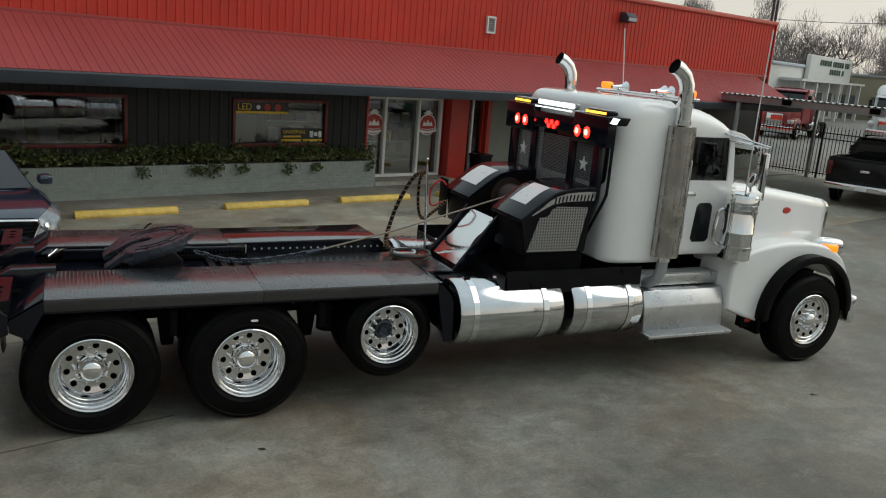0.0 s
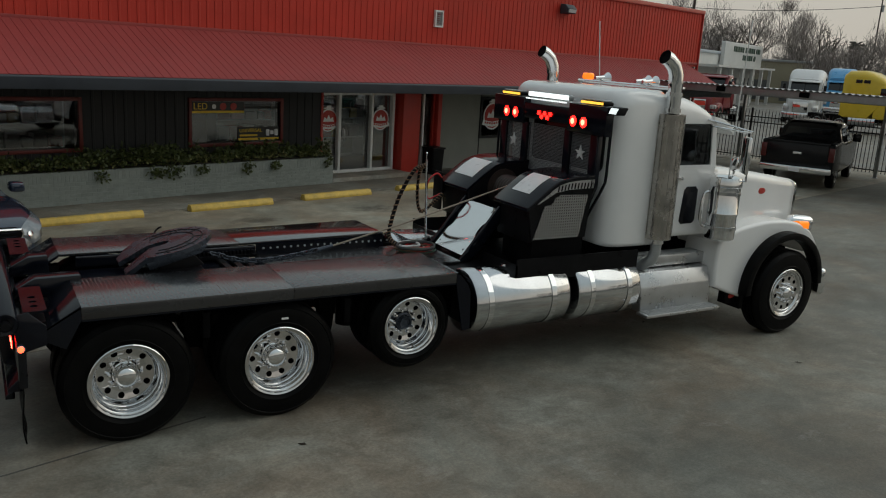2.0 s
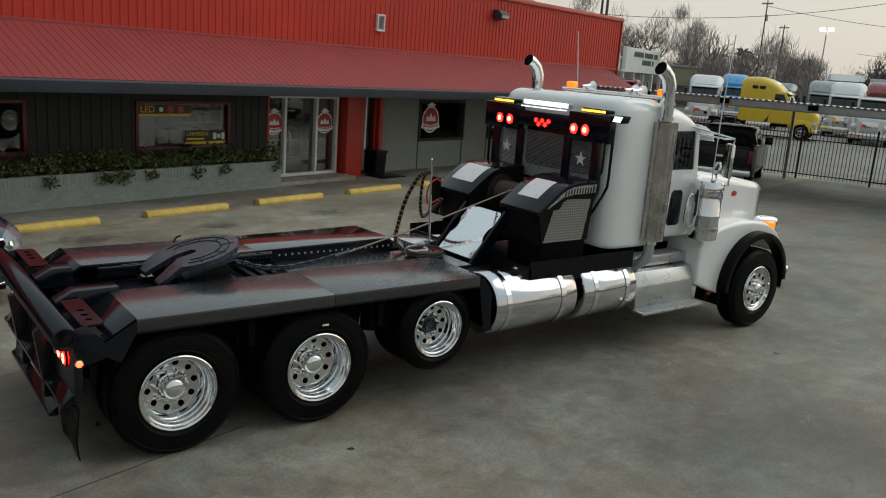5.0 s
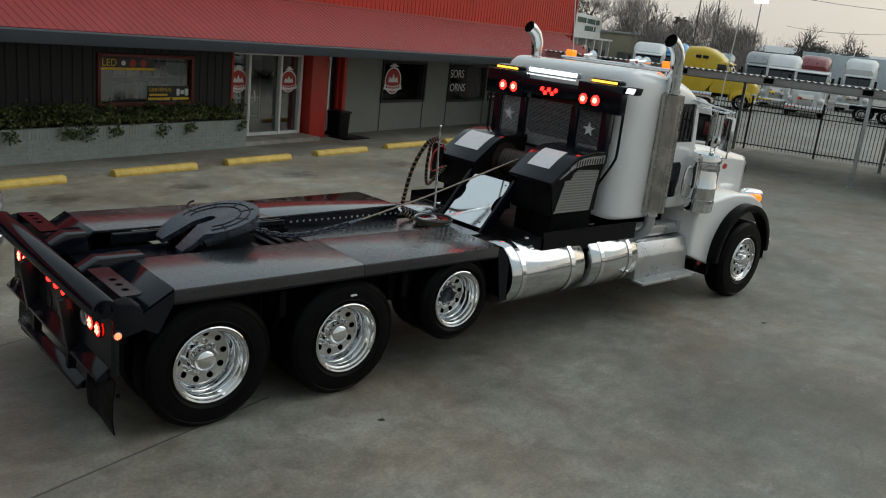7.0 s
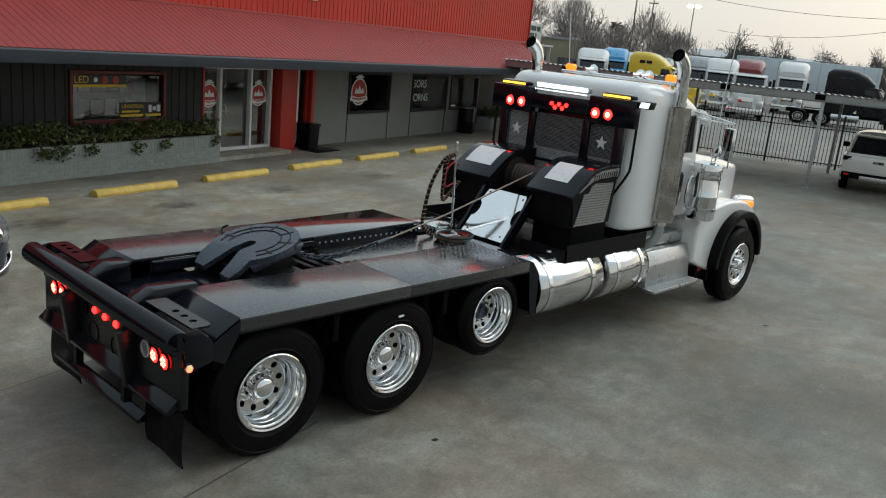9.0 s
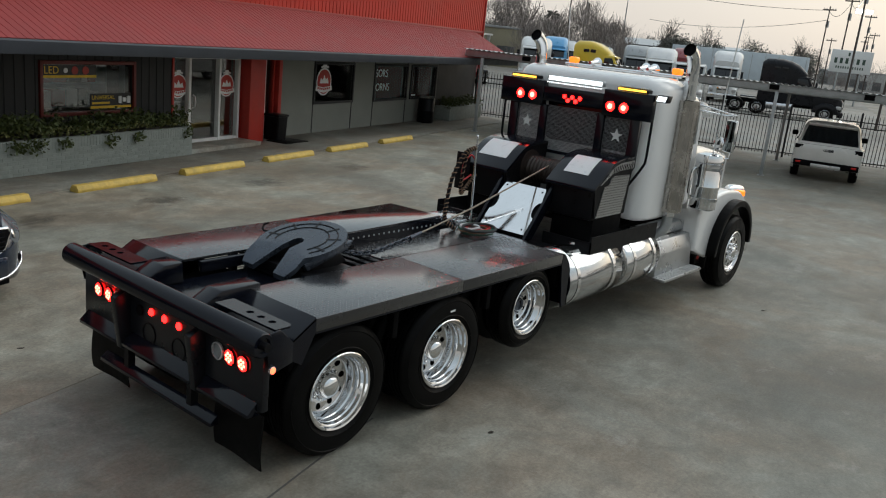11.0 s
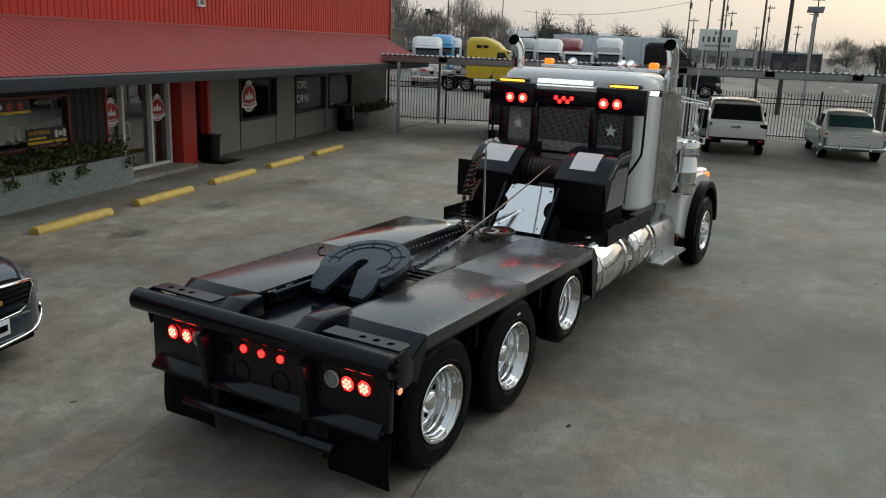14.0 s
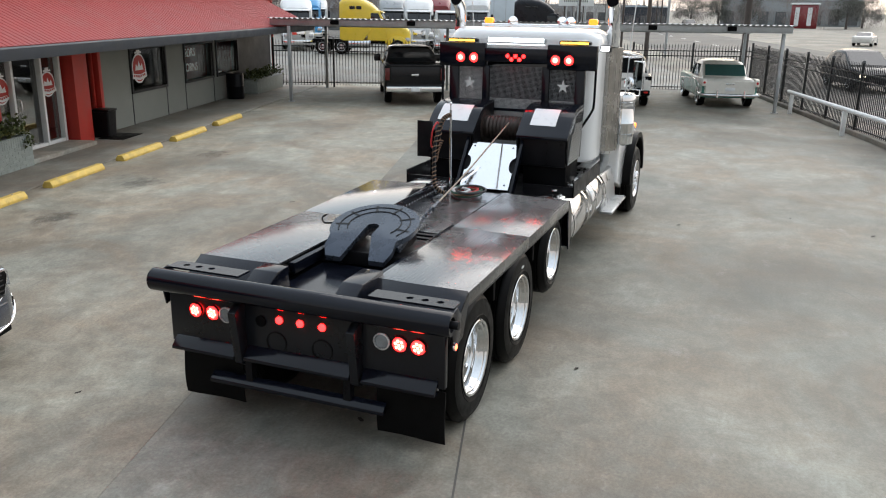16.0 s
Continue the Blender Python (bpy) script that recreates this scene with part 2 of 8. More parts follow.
STUCCO = surface("grey_painted_panel", (0.205, 0.21, 0.19), 0.75, 0, 0.14, 1.2, 0.3, 120)
GUTTER = surface("slate_blue_gutter", (0.042, 0.048, 0.06), 0.5, 0, 0.2, 2, spec=0.3)
BRICK = surface("grey_painted_brick", (0.245, 0.268, 0.25), 0.8, 0, 0.22, 6, 0.5, 110)
MORTAR = surface("grey_mortar", (0.25, 0.272, 0.254), 0.9, 0, 0.2, 8, 0.4)
YELLOW = surface("yellow_kerb_paint", (0.58, 0.40, 0.085), 0.6, 0, 0.28, 6, 0.3, 60)
ALU = surface("brushed_aluminium", (0.55, 0.56, 0.57), 0.32, 1.0, 0.12, 6, 0.05, 200)
WHITE_FRAME = surface("white_door_frame", (0.72, 0.72, 0.71), 0.4, 0, 0.08, 5)
GALV = surface("galvanised_steel", (0.42, 0.44, 0.45), 0.5, 0.7, 0.2, 4, 0.1, 60)
WHITE_STEEL = surface("white_painted_steel", (0.66, 0.67, 0.66), 0.45, 0, 0.12, 5)
BLACK_IRON = surface("black_fence_paint", (0.010, 0.010, 0.011), 0.45, 0, 0.3, 8)
GLASS = glazing("window_glass", (0.82, 0.86, 0.86))
# dark tint and low IOR hold down the panes' reflections, no film meant
DIM_GLASS = glazing("dim_shop_glass", (0.4, 0.42, 0.42))
DIM_GLASS.node_tree.nodes["Principled BSDF"].inputs["IOR"].default_value = 1.22
TINTED_GLASS = glazing("reflective_shop_glass", (0.7, 0.74, 0.74))
TINTED_GLASS.node_tree.nodes["Principled BSDF"].inputs["IOR"].default_value = 2.1
DARK_GLASS = glazing("tinted_vehicle_glass", (0.10, 0.12, 0.13))
SOFFIT = surface("grey_soffit_paint", (0.16, 0.16, 0.155), 0.7, 0, 0.12, 2)
ROOM = surface("dim_shop_interior", (0.14, 0.135, 0.125), 0.8, 0, 0.4, 1.5)
LEAF = surface("shrub_leaf", (0.045, 0.072, 0.025), 0.6, 0, 0.5, 14, 0.1, 60, tint=(1.5, 1.15, 0.7))
BARK = surface("grey_bark", (0.11, 0.095, 0.085), 0.9, 0, 0.35, 10, 0.5, 40)
WHITE_PAINT = surface("white_truck_paint", (0.80, 0.80, 0.795), 0.22, 0, 0.03, 2, 0.0, 60, coat=1.0, rvar=0.05)
BLACK_GLOSS = surface("gloss_black_paint", (0.004, 0.005, 0.009), 0.14, 0, 0.3, 3, 0.012, 50, coat=0.0, rvar=0.05, spec=0.28)
BLACK_SATIN = surface("satin_black_steel", (0.006, 0.006, 0.007), 0.36, 0, 0.4, 5, 0.06, 60, spec=0.12)
CHASSIS = surface("chassis_black", (0.003, 0.003, 0.0035), 0.6, 0, 0.5, 6, 0.1, 60, spec=0.06)
RUBBER = surface("tyre_rubber", (0.0035, 0.0035, 0.0036), 0.42, 0, 0.4, 9, 0.12, 120, spec=0.08)
CHROME = surface("chrome", (0.80, 0.81, 0.82), 0.06, 1.0, 0.04, 5, 0.0, 60, rvar=0.03)
POLISHED = surface("polished_aluminium", (0.64, 0.65, 0.66), 0.11, 1.0, 0.08, 4, 0.02, 90, rvar=0.05)
STEEL_WORN = surface("heat_dulled_steel", (0.46, 0.44, 0.41), 0.24, 1.0, 0.22, 5, 0.03, 90, rvar=0.1)
DECK_PLATE = surface("gloss_black_deck_paint", (0.006, 0.0065, 0.009), 0.27, 0, 0.5, 2.2, 0.03, 14, coat=1.0, rvar=0.06, spec=0.5)
DECK_PLATE.node_tree.nodes["Principled BSDF"].inputs["Coat Roughness"].default_value = 0.2
DECK_PLATE.node_tree.nodes["Principled BSDF"].inputs["Coat IOR"].default_value = 1.62
DECK_FRONT = surface("smooth_gloss_deck_paint", (0.007, 0.0075, 0.010), 0.14, 0, 0.5, 2.2, 0.02, 14, coat=1.0, rvar=0.05, spec=0.5)
DECK_FRONT.node_tree.nodes["Principled BSDF"].inputs["Coat Roughness"].default_value = 0.13
DECK_FRONT.node_tree.nodes["Principled BSDF"].inputs["Coat IOR"].default_value = 1.62
TREAD_LUG = surface("worn_black_tread_lugs", (0.012, 0.012, 0.014), 0.22, 0, 0.5, 2.2, 0.0, 40, coat=1.0, rvar=0.06, spec=0.6)
RIM = surface("polished_wheel_aluminium", (0.68, 0.685, 0.69), 0.06, 1.0, 0.08, 5, 0.0, 40, rvar=0.03)
BRIGHT_PLATE = tread_plate("bright_tread_plate", (0.74, 0.75, 0.76), 0.2, 1.0, 0.04, 0.0, 0.9, dirt=0.08)
MIRROR_PLATE = surface("mirror_polished_steel", (0.84, 0.85, 0.86), 0.09, 1.0, 0.03, 3, 0.0, 40, rvar=0.04)


def perforated(name, col, pitch=0.016, plane=(0, 1, 1), hole=0.44, metal=0.0):
    """Painted sheet with rows of round punched holes."""
    m, n, l, b = nodes_of(name)
    co = n.new("ShaderNodeTexCoord")
    sc = n.new("ShaderNodeVectorMath")
    sc.operation = "SCALE"
    sc.inputs["Scale"].default_value = 1.0 / pitch
    l.new(co.outputs["Object"], sc.inputs[0])
    fr = n.new("ShaderNodeVectorMath")
    fr.operation = "FRACTION"
    l.new(sc.outputs[0], fr.inputs[0])
    ce = n.new("ShaderNodeVectorMath")
    ce.operation = "SUBTRACT"
    ce.inputs[1].default_value = (0.5, 0.5, 0.5)
    l.new(fr.outputs[0], ce.inputs[0])
    fl = n.new("ShaderNodeVectorMath")
    fl.operation = "MULTIPLY"
    fl.inputs[1].default_value = plane
    l.new(ce.outputs[0], fl.inputs[0])
    ln = n.new("ShaderNodeVectorMath")
    ln.operation = "LENGTH"
    l.new(fl.outputs[0], ln.inputs[0])
    gt = n.new("ShaderNodeMath")
    gt.operation = "GREATER_THAN"
    gt.inputs[1].default_value = hole
    l.new(ln.outputs["Value"], gt.inputs[0])
    l.new(gt.outputs[0], b.inputs["Alpha"])
    b.inputs["Base Color"].default_value = (*col, 1)
    b.inputs["Roughness"].default_value = 0.4 - 0.12 * metal
    b.inputs["Metallic"].default_value = metal
    return m


MESH = perforated("perforated_grey_mesh", (0.16, 0.165, 0.17))
PUNCHED = perforated("punched_bright_sheet", (0.6, 0.61, 0.62), 0.03, (1, 0, 1), 0.36, 1.0)
CAST_IRON = surface("greased_cast_iron", (0.05, 0.06, 0.078), 0.28, 0.6, 0.3, 6, 0.15, 70)
CABLE = surface("steel_wire_rope", (0.30, 0.25, 0.20), 0.55, 0.6, 0.3, 40)
RED_LIT = glowing("lit_red_lens", (1.0, 0.006, 0.005), 13.0, (0.5, 0.01, 0.01))
RED_HOT = glowing("red_lamp_core", (1.0, 0.11, 0.06), 14.0, (0.8, 0.1, 0.05))
AMBER_LIT = glowing("lit_amber_lens", (1.0, 0.2, 0.01), 1.3, (0.8, 0.25, 0.02))
AMBER_DULL = glowing("amber_lens", (1.0, 0.33, 0.02), 0.03, (0.35, 0.12, 0.015))
WHITE_LIT = glowing("lit_white_lens", (0.93, 1.0, 0.98), 2.0, (0.9, 0.9, 0.9))
WORK_LIT = glowing("work_lamp_lens", (0.95, 1.0, 1.0), 1.1, (0.8, 0.8, 0.8))
STREET_LIT = glowing("lit_flood_lens", (1.0, 0.97, 0.88), 60.0, (0.9, 0.9, 0.9))
STROBE_LIT = glowing("lit_strobe_lens", (1.0, 0.5, 0.06), 2.2, (0.8, 0.4, 0.05))
TAIL_PAINT = surface("smooth_black_tail_paint", (0.007, 0.008, 0.0105), 0.3, 0, 0.4, 4, 0.02, 60, spec=0.3, rvar=0.06)
REAR_GLASS = surface("dark_rear_glass", (0.006, 0.007, 0.008), 0.05, 0, 0.1, 3, 0, 60, rvar=0.02)
CLEAR_LENS = surface("clear_lamp_lens", (0.55, 0.55, 0.55), 0.15, 0.3, 0.1, 20)
# darker counterpart of CLEAR_LENS, shade put into its colour
CAR_LENS = surface("shaded_headlamp_lens", (0.22, 0.24, 0.26), 0.12, 0.4, 0.3, 12, coat=0.5)
STICKER = surface("white_decal", (0.75, 0.76, 0.76), 0.35, 0, 0.05, 8)


# ---- mesh helpers ----
def fresh():
    return bmesh.new()


def link(name, bm, material, parent=None, smooth=0.7):
    me = bpy.data.meshes.new(name)
    bm.normal_update()
    for fc in bm.faces:
        fc.smooth = True
    for e in bm.edges:
        e.smooth = len(e.link_faces) == 2 and e.calc_face_angle(3.0) < smooth
    bm.to_mesh(me)
    bm.free()
    me.materials.append(material)
    ob = new(name, me)
    if parent is not None:
        ob.parent = parent
    return ob


def part(name, bm, material, parent, label=""):
    return tagged(link(name, bm, material, parent), label)


def thing(name, label, category, m=None, group="", kind=""):
    ob = new(name)
    ob.empty_display_size = 0.2
    if m is not None:
        ob.matrix_basis = m
    return tagged(ob, label, category, group, kind)


def solid(name, bm, material, label, category, m=None, group="", kind=""):
    ob = link(name, bm, material)
    if m is not None:
        ob.matrix_basis = m
    return tagged(ob, label, category, group, kind)


def box(bm, x0, x1, y0, y1, z0, z1, bevel=0.0, seg=2):
    r = bmesh.ops.create_cube(bm, size=1.0)
    for v in r["verts"]:
        v.co = ((x0 + x1) / 2 + v.co.x * abs(x1 - x0), (y0 + y1) / 2 + v.co.y * abs(y1 - y0), (z0 + z1) / 2 + v.co.z * abs(z1 - z0))
    if bevel:
        es = list({e for v in r["verts"] for e in v.link_edges})
        bmesh.ops.bevel(bm, geom=es, offset=bevel, segments=seg, affect="EDGES", profile=0.5)
    return bm


def prism(bm, pts, a0, a1, axis="y", bevel=0.0):
    """A polygon extruded along an axis. pts: (x, z) for y, (x, y) for z, (y, z) for x."""
    def put(p, a):
        return {"y": (p[0], a, p[1]), "z": (p[0], p[1], a), "x": (a, p[0], p[1])}[axis]
    lo = [bm.verts.new(put(p, a0)) for p in pts]
    hi = [bm.verts.new(put(p, a1)) for p in pts]
    made = [bm.faces.new(lo), bm.faces.new(hi[::-1])]
    k = len(pts)
    for i in range(k):
        made.append(bm.faces.new((lo[i], hi[i], hi[(i + 1) % k], lo[(i + 1) % k])))
    bmesh.ops.recalc_face_normals(bm, faces=made)
    if bevel:
        bmesh.ops.bevel(bm, geom=list({e for f_ in made for e in f_.edges}), offset=bevel, segments=2, affect="EDGES", profile=0.5)
    return bm


def cyl(bm, p0, p1, r0, r1=None, n=20, caps=True):
    p0, p1 = Vector(p0), Vector(p1)
    d = p1 - p0
    m = Matrix.Translation((p0 + p1) / 2) @ d.to_track_quat("Z", "Y").to_matrix().to_4x4()
    bmesh.ops.create_cone(bm, cap_ends=caps, segments=n, radius1=r0, radius2=r0 if r1 is None else r1, depth=d.length, matrix=m)
    return bm


def lathe(bm, prof, m=Matrix.Identity(4), n=48, closed=False):
    """A profile of (radius, height) turned about the local z axis."""
    rings = []
    for r, h in prof:
        if r < 1e-5:
            rings.append([bm.verts.new(m @ Vector((0, 0, h)))])
        else:
            rings.append([bm.verts.new(m @ Vector((r * math.cos(2 * math.pi * i / n), r * math.sin(2 * math.pi * i / n), h))) for i in range(n)])
    made = []
    pairs = list(zip(rings, rings[1:])) + ([(rings[-1], rings[0])] if closed else [])
    for a, b in pairs:
        for i in range(n):
            j = (i + 1) % n
            q = [a[i % len(a)], a[j % len(a)], b[j % len(b)], b[i % len(b)]]
            q = list(dict.fromkeys(q))
            if len(q) > 2:
                made.append(bm.faces.new(q))
    bmesh.ops.recalc_face_normals(bm, faces=made)
    return bm


def tube(bm, pts, r, n=10, caps=True):
    """A round bar swept along points."""
    pts = [Vector(p) for p in pts]
    rings, up = [], Vector((0.013, 0.027, 1)).normalized()
    for i, p in enumerate(pts):
        d = (pts[min(i + 1, len(pts) - 1)] - pts[max(i - 1, 0)]).normalized()
        if abs(d.dot(up)) > 0.98:
            up = Vector((1, 0.02, 0.03)).normalized()
        s = d.cross(up).normalized()
        up = s.cross(d).normalized()
        rings.append([bm.verts.new(p + r * (math.cos(2 * math.pi * k / n) * s + math.sin(2 * math.pi * k / n) * up)) for k in range(n)])
    made = []
    for a, b in zip(rings, rings[1:]):
        for k in range(n):
            made.append(bm.faces.new((a[k], a[(k + 1) % n], b[(k + 1) % n], b[k])))
    if caps:
        made += [bm.faces.new(rings[0][::-1]), bm.faces.new(rings[-1])]
    bmesh.ops.recalc_face_normals(bm, faces=made)
    return bm


def curve_pts(ctrl, steps=8):
    """A smooth line through points."""
    c = [Vector(p) for p in ctrl]
    c = [2 * c[0] - c[1]] + c + [2 * c[-1] - c[-2]]
    out = []
    for i in range(1, len(c) - 2):
        for s in range(steps):
            t = s / steps
            a, b, d, e = c[i - 1], c[i], c[i + 1], c[i + 2]
            out.append(0.5 * (2 * b + (d - a) * t + (2 * a - 5 * b + 4 * d - e) * t * t + (3 * b - a - 3 * d + e) * t ** 3))
    return out + [c[-2]]


def rounded(hw, z0, z1, rt, rb=0.05, k=5):
    """A section (y, z) half hw wide from z0 to z1 with rounded corners."""
    out = []
    for cy, cz, r, a0 in ((hw - rt, z1 - rt, rt, 0), (-hw + rt, z1 - rt, rt, 90), (-hw + rb, z0 + rb, rb, 180), (hw - rb, z0 + rb, rb, 270)):
        for i in range(k + 1):
            a = radians(a0 + 90 * i / k)
            out.append((cy + r * math.cos(a), cz + r * math.sin(a)))
    return out


def loft(bm, stations):
    """Sections of equal length [(x, [(y, z), ...]), ...] joined to one closed skin."""
    rings = [[bm.verts.new((x, y, z)) for y, z in sec] for x, sec in stations]
    made = []
    for a, b in zip(rings, rings[1:]):
        for i in range(len(a)):
            j = (i + 1) % len(a)
            made.append(bm.faces.new((a[i], a[j], b[j], b[i])))
    made += [bm.faces.new(rings[0][::-1]), bm.faces.new(rings[-1])]
    bmesh.ops.recalc_face_normals(bm, faces=made)
    return bm


def ribbed(bm, a0, a1, pitch, rib, depth, line, taper=0.35):
    """Ribbed sheet along the first axis; line: the two ends (v, z) of the sheet across, with its outward normal as a third pair."""
    (v0, z0), (v1, z1), (nv, nz) = line
    prof, a = [], a0
    while a < a1 - 1e-6:
        e = min(a + pitch, a1)
        for s, h in ((0, 0), (pitch - rib, 0), (pitch - rib + rib * taper * 0.5, depth), (pitch - rib * taper * 0.5, depth)):
            if a + s <= e + 1e-6:
                prof.append((a + s, h))
        a += pitch
    prof.append((a1, 0))
    lo = [bm.verts.new((p, v0 + nv * h, z0 + nz * h)) for p, h in prof]
    hi = [bm.verts.new((p, v1 + nv * h, z1 + nz * h)) for p, h in prof]
    made = [bm.faces.new((lo[i], lo[i + 1], hi[i + 1], hi[i])) for i in range(len(lo) - 1)]
    bmesh.ops.recalc_face_normals(bm, faces=made)
    return bm


def words(name, text, size, material, m, parent=None, extrude=0.002, align="LEFT"):
    cu = bpy.data.curves.new(name, "FONT")
    cu.body, cu.size, cu.extrude, cu.align_x = text, size, extrude, align
    ob = new(name, cu)
    cu.materials.append(material)
    ob.matrix_basis = m
    if parent is not None:
        ob.parent = parent
    return ob


ANGLE = 15.2
PLOT = pose(0, 0, 0, 0, 0, ANGLE)  # the building's frame: u along its front, v towards it


def on_plot(u, v, z=0.0, turn=0.0):
    return PLOT @ pose(u, v, z, 0, 0, turn)

# ---- ground ----
bm = fresh()
bmesh.ops.create_grid(bm, x_segments=8, y_segments=8, size=1800)
solid("ground", bm, CONCRETE, "stained grey concrete yard with worn patches", "ground", kind="structure")

bm = fresh()
box(bm, 29.6, 520, -9.0, 260, -0.05, 0.012)
solid("gravel_lot", bm, GRAVEL, "pale gravel truck lot behind the fence", "lot", PLOT, kind="structure")
bm = fresh()
box(bm, -80, 700, -26.0, -11.6, -0.05, 0.016)
solid("road", bm, ASPHALT, "grey asphalt street beside the yard", "road", PLOT, kind="structure")
bm = fresh()
for k in range(40):
    box(bm, -60 + k * 9, -57 + k * 9, -18.86, -18.74, 0.016, 0.02)
solid("lane_marking", bm, WHITE_STEEL, "worn white dashes along the street", "road marking", PLOT, kind="structure")

bm = fresh()
box(bm, -16, 27.3, 7.32, 9.3, -0.05, 0.035, 0.01)
solid("walkway", bm, WALKWAY, "grey concrete walkway along the shop front", "walkway", PLOT, kind="structure")

# added strip: the ground's brightening towards the shop sits in its colour
bm = fresh()
box(bm, -16, 29.4, 1.35, 7.31, -0.05, 0.0035)
solid("parking_bay", bm, BAY, "ground before the parking stops, its extra brightness put into paler colour", "paving", PLOT, kind="structure")
bm = fresh()
box(bm, -30, 0.4, -1.058, -1.042, -0.01, 0.003)
solid("slab_joint", bm, JOINT, "dark filled joints between concrete slabs", "joint", PLOT, kind="structure")


# ---- the shop building ----
def wall_with_openings(bm, u0, u1, z0, z1, v0, v1, holes):
    us = sorted({u0, u1, *(h[0] for h in holes), *(h[1] for h in holes)})
    for a, b in zip(us, us[1:]):
        inside = [h for h in holes if h[0] <= a + 1e-6 and h[1] >= b - 1e-6]
        if not inside:
            box(bm, a, b, v0, v1, z0, z1)
        else:
            h = inside[0]
            if h[2] > z0:
                box(bm, a, b, v0, v1, z0, h[2])
            if h[3] < z1:
                box(bm, a, b, v0, v1, h[3], z1)
    bmesh.ops.remove_doubles(bm, verts=bm.verts, dist=0.0005)
    return bm


FACE = 9.25
bm = wall_with_openings(fresh(), -16, 9.28, 0, 3.3, FACE, FACE + 0.2, [(-0.3, 3.45, 1.0, 1.92), (5.84, 8.1, 1.0, 1.92)])
solid("wall_north", bm, CHARCOAL, "charcoal sheet metal shop front wall", "wall", PLOT, kind="structure")
bm = fresh()
for a0, a1, z0, z1 in ((-16, -0.4, 0, 3.0), (-0.3, 3.45, 0, 0.93), (-0.3, 3.45, 2.0, 3.0), (3.55, 5.74, 0, 3.0), (5.84, 8.1, 0, 0.93), (5.84, 8.1, 2.0, 3.0), (8.2, 9.2, 0, 3.0)):
    ribbed(bm, a0, a1, 0.22, 0.07, 0.018, ((FACE - 0.004, z0), (FACE - 0.004, z1), (-1, 0)))
solid("wall_cladding", bm, CHARCOAL, "charcoal ribbed metal cladding on the shop front", "cladding", PLOT, kind="structure")

# shade under the awning's far end, put into the wall as charcoal colour
bm = wall_with_openings(fresh(), 23.5, 27.3, 0, 3.3, FACE, FACE + 0.2, [])
solid("wall_north_end", bm, CHARCOAL, "end of the shop front wall, its shade painted dark", "wall", PLOT, kind="structure")
bm = wall_with_openings(fresh(), 13.33, 23.5, 0, 3.3, FACE, FACE + 0.2, [(15.1, 17.2, 0.93, 2.0), (18.65, 20.9, 0.9, 1.97), (21.3, 23.3, 0.9, 1.97)])
solid("wall_north_grey", bm, STUCCO, "grey painted panel wall of the shop", "wall", PLOT, kind="structure")
bm = fresh()
for u in (15.06, 17.24, 18.6, 20.95):
    box(bm, u - 0.02, u + 0.02, FACE - 0.012, FACE + 0.002, 0, 3.0, 0.004, 1)
solid("wall_batten", bm, CHARCOAL, "narrow dark seams between grey wall panels", "trim", PLOT, kind="structure")

bm = wall_with_openings(fresh(), 9.28, 13.33, 0.1, 3.3, FACE + 0.02, FACE + 0.2, [(9.3, 11.66, 0.1, 2.14), (12.36, 13.2, 0.1, 2.14)])
solid("wall_entrance", bm, RED_TRIM, "red framed entrance wall of the shop", "wall", PLOT, kind="structure")
bm = fresh()
box(bm, 11.74, 12.36, FACE - 0.3, FACE + 0.05, 0.03, 2.9, 0.015)
solid("pillar", bm, RED_TRIM, "square red painted pillar beside the entrance", "pillar", PLOT, kind="structure")
bm = fresh()
box(bm, 13.2, 13.34, FACE - 0.12, FACE + 0.04, 0.03, 2.9, 0.008)
solid("pillar_trim", bm, RED_TRIM, "dark red trim post by the side door", "trim", PLOT, kind="structure")

# rooms behind the glass
bm = fresh()
box(bm, -16, 27.2, FACE + 0.25, 22, -0.04, 0.1)
solid("floor", bm, ROOM, "dim grey shop floor", "floor", PLOT, kind="structure")
bm = fresh()
box(bm, -16, 27.2, FACE + 0.2, 22, 2.95, 3.05)
solid("ceiling", bm, ROOM, "dim shop ceiling", "ceiling", PLOT, kind="structure")
bm = fresh()
box(bm, -16, 27.2, 13.8, 14.0, 0.1, 2.95)
box(bm, 13.6, 13.8, FACE + 0.2, 13.8, 0.1, 2.95)
solid("wall_inside", bm, ROOM, "dim inner shop walls", "wall", PLOT, kind="structure")
for k in range(9):
    rack = thing("display_rack", "dim metal display rack with boxed goods in the shop", "rack", on_plot(-5.5 + k * 2.9, 12.2), "display racks")
    bm = fresh()
    for z in (0.1, 0.65, 1.2, 1.75):
        box(bm, -1.0, 1.0, -0.25, 0.25, z, z + 0.03)
    for x in (-1.0, 0.97):
        box(bm, x, x + 0.03, -0.25, 0.25, 0.1, 2.0)
    part("rack_frame", bm, GALV, rack)
    rnd = random.Random(k)
    for z in (0.68, 1.23):
        x = -0.9
        while x < 0.7:
            w = rnd.uniform(0.15, 0.4)
            bm = fresh()
            box(bm, x, x + w, -0.2, 0.15, z, z + rnd.uniform(0.18, 0.42), 0.006, 1)
            part("carton", bm, rnd.choice((STICKER, RED_TRIM, YELLOW, GUTTER)), rack)
            x += w + 0.04

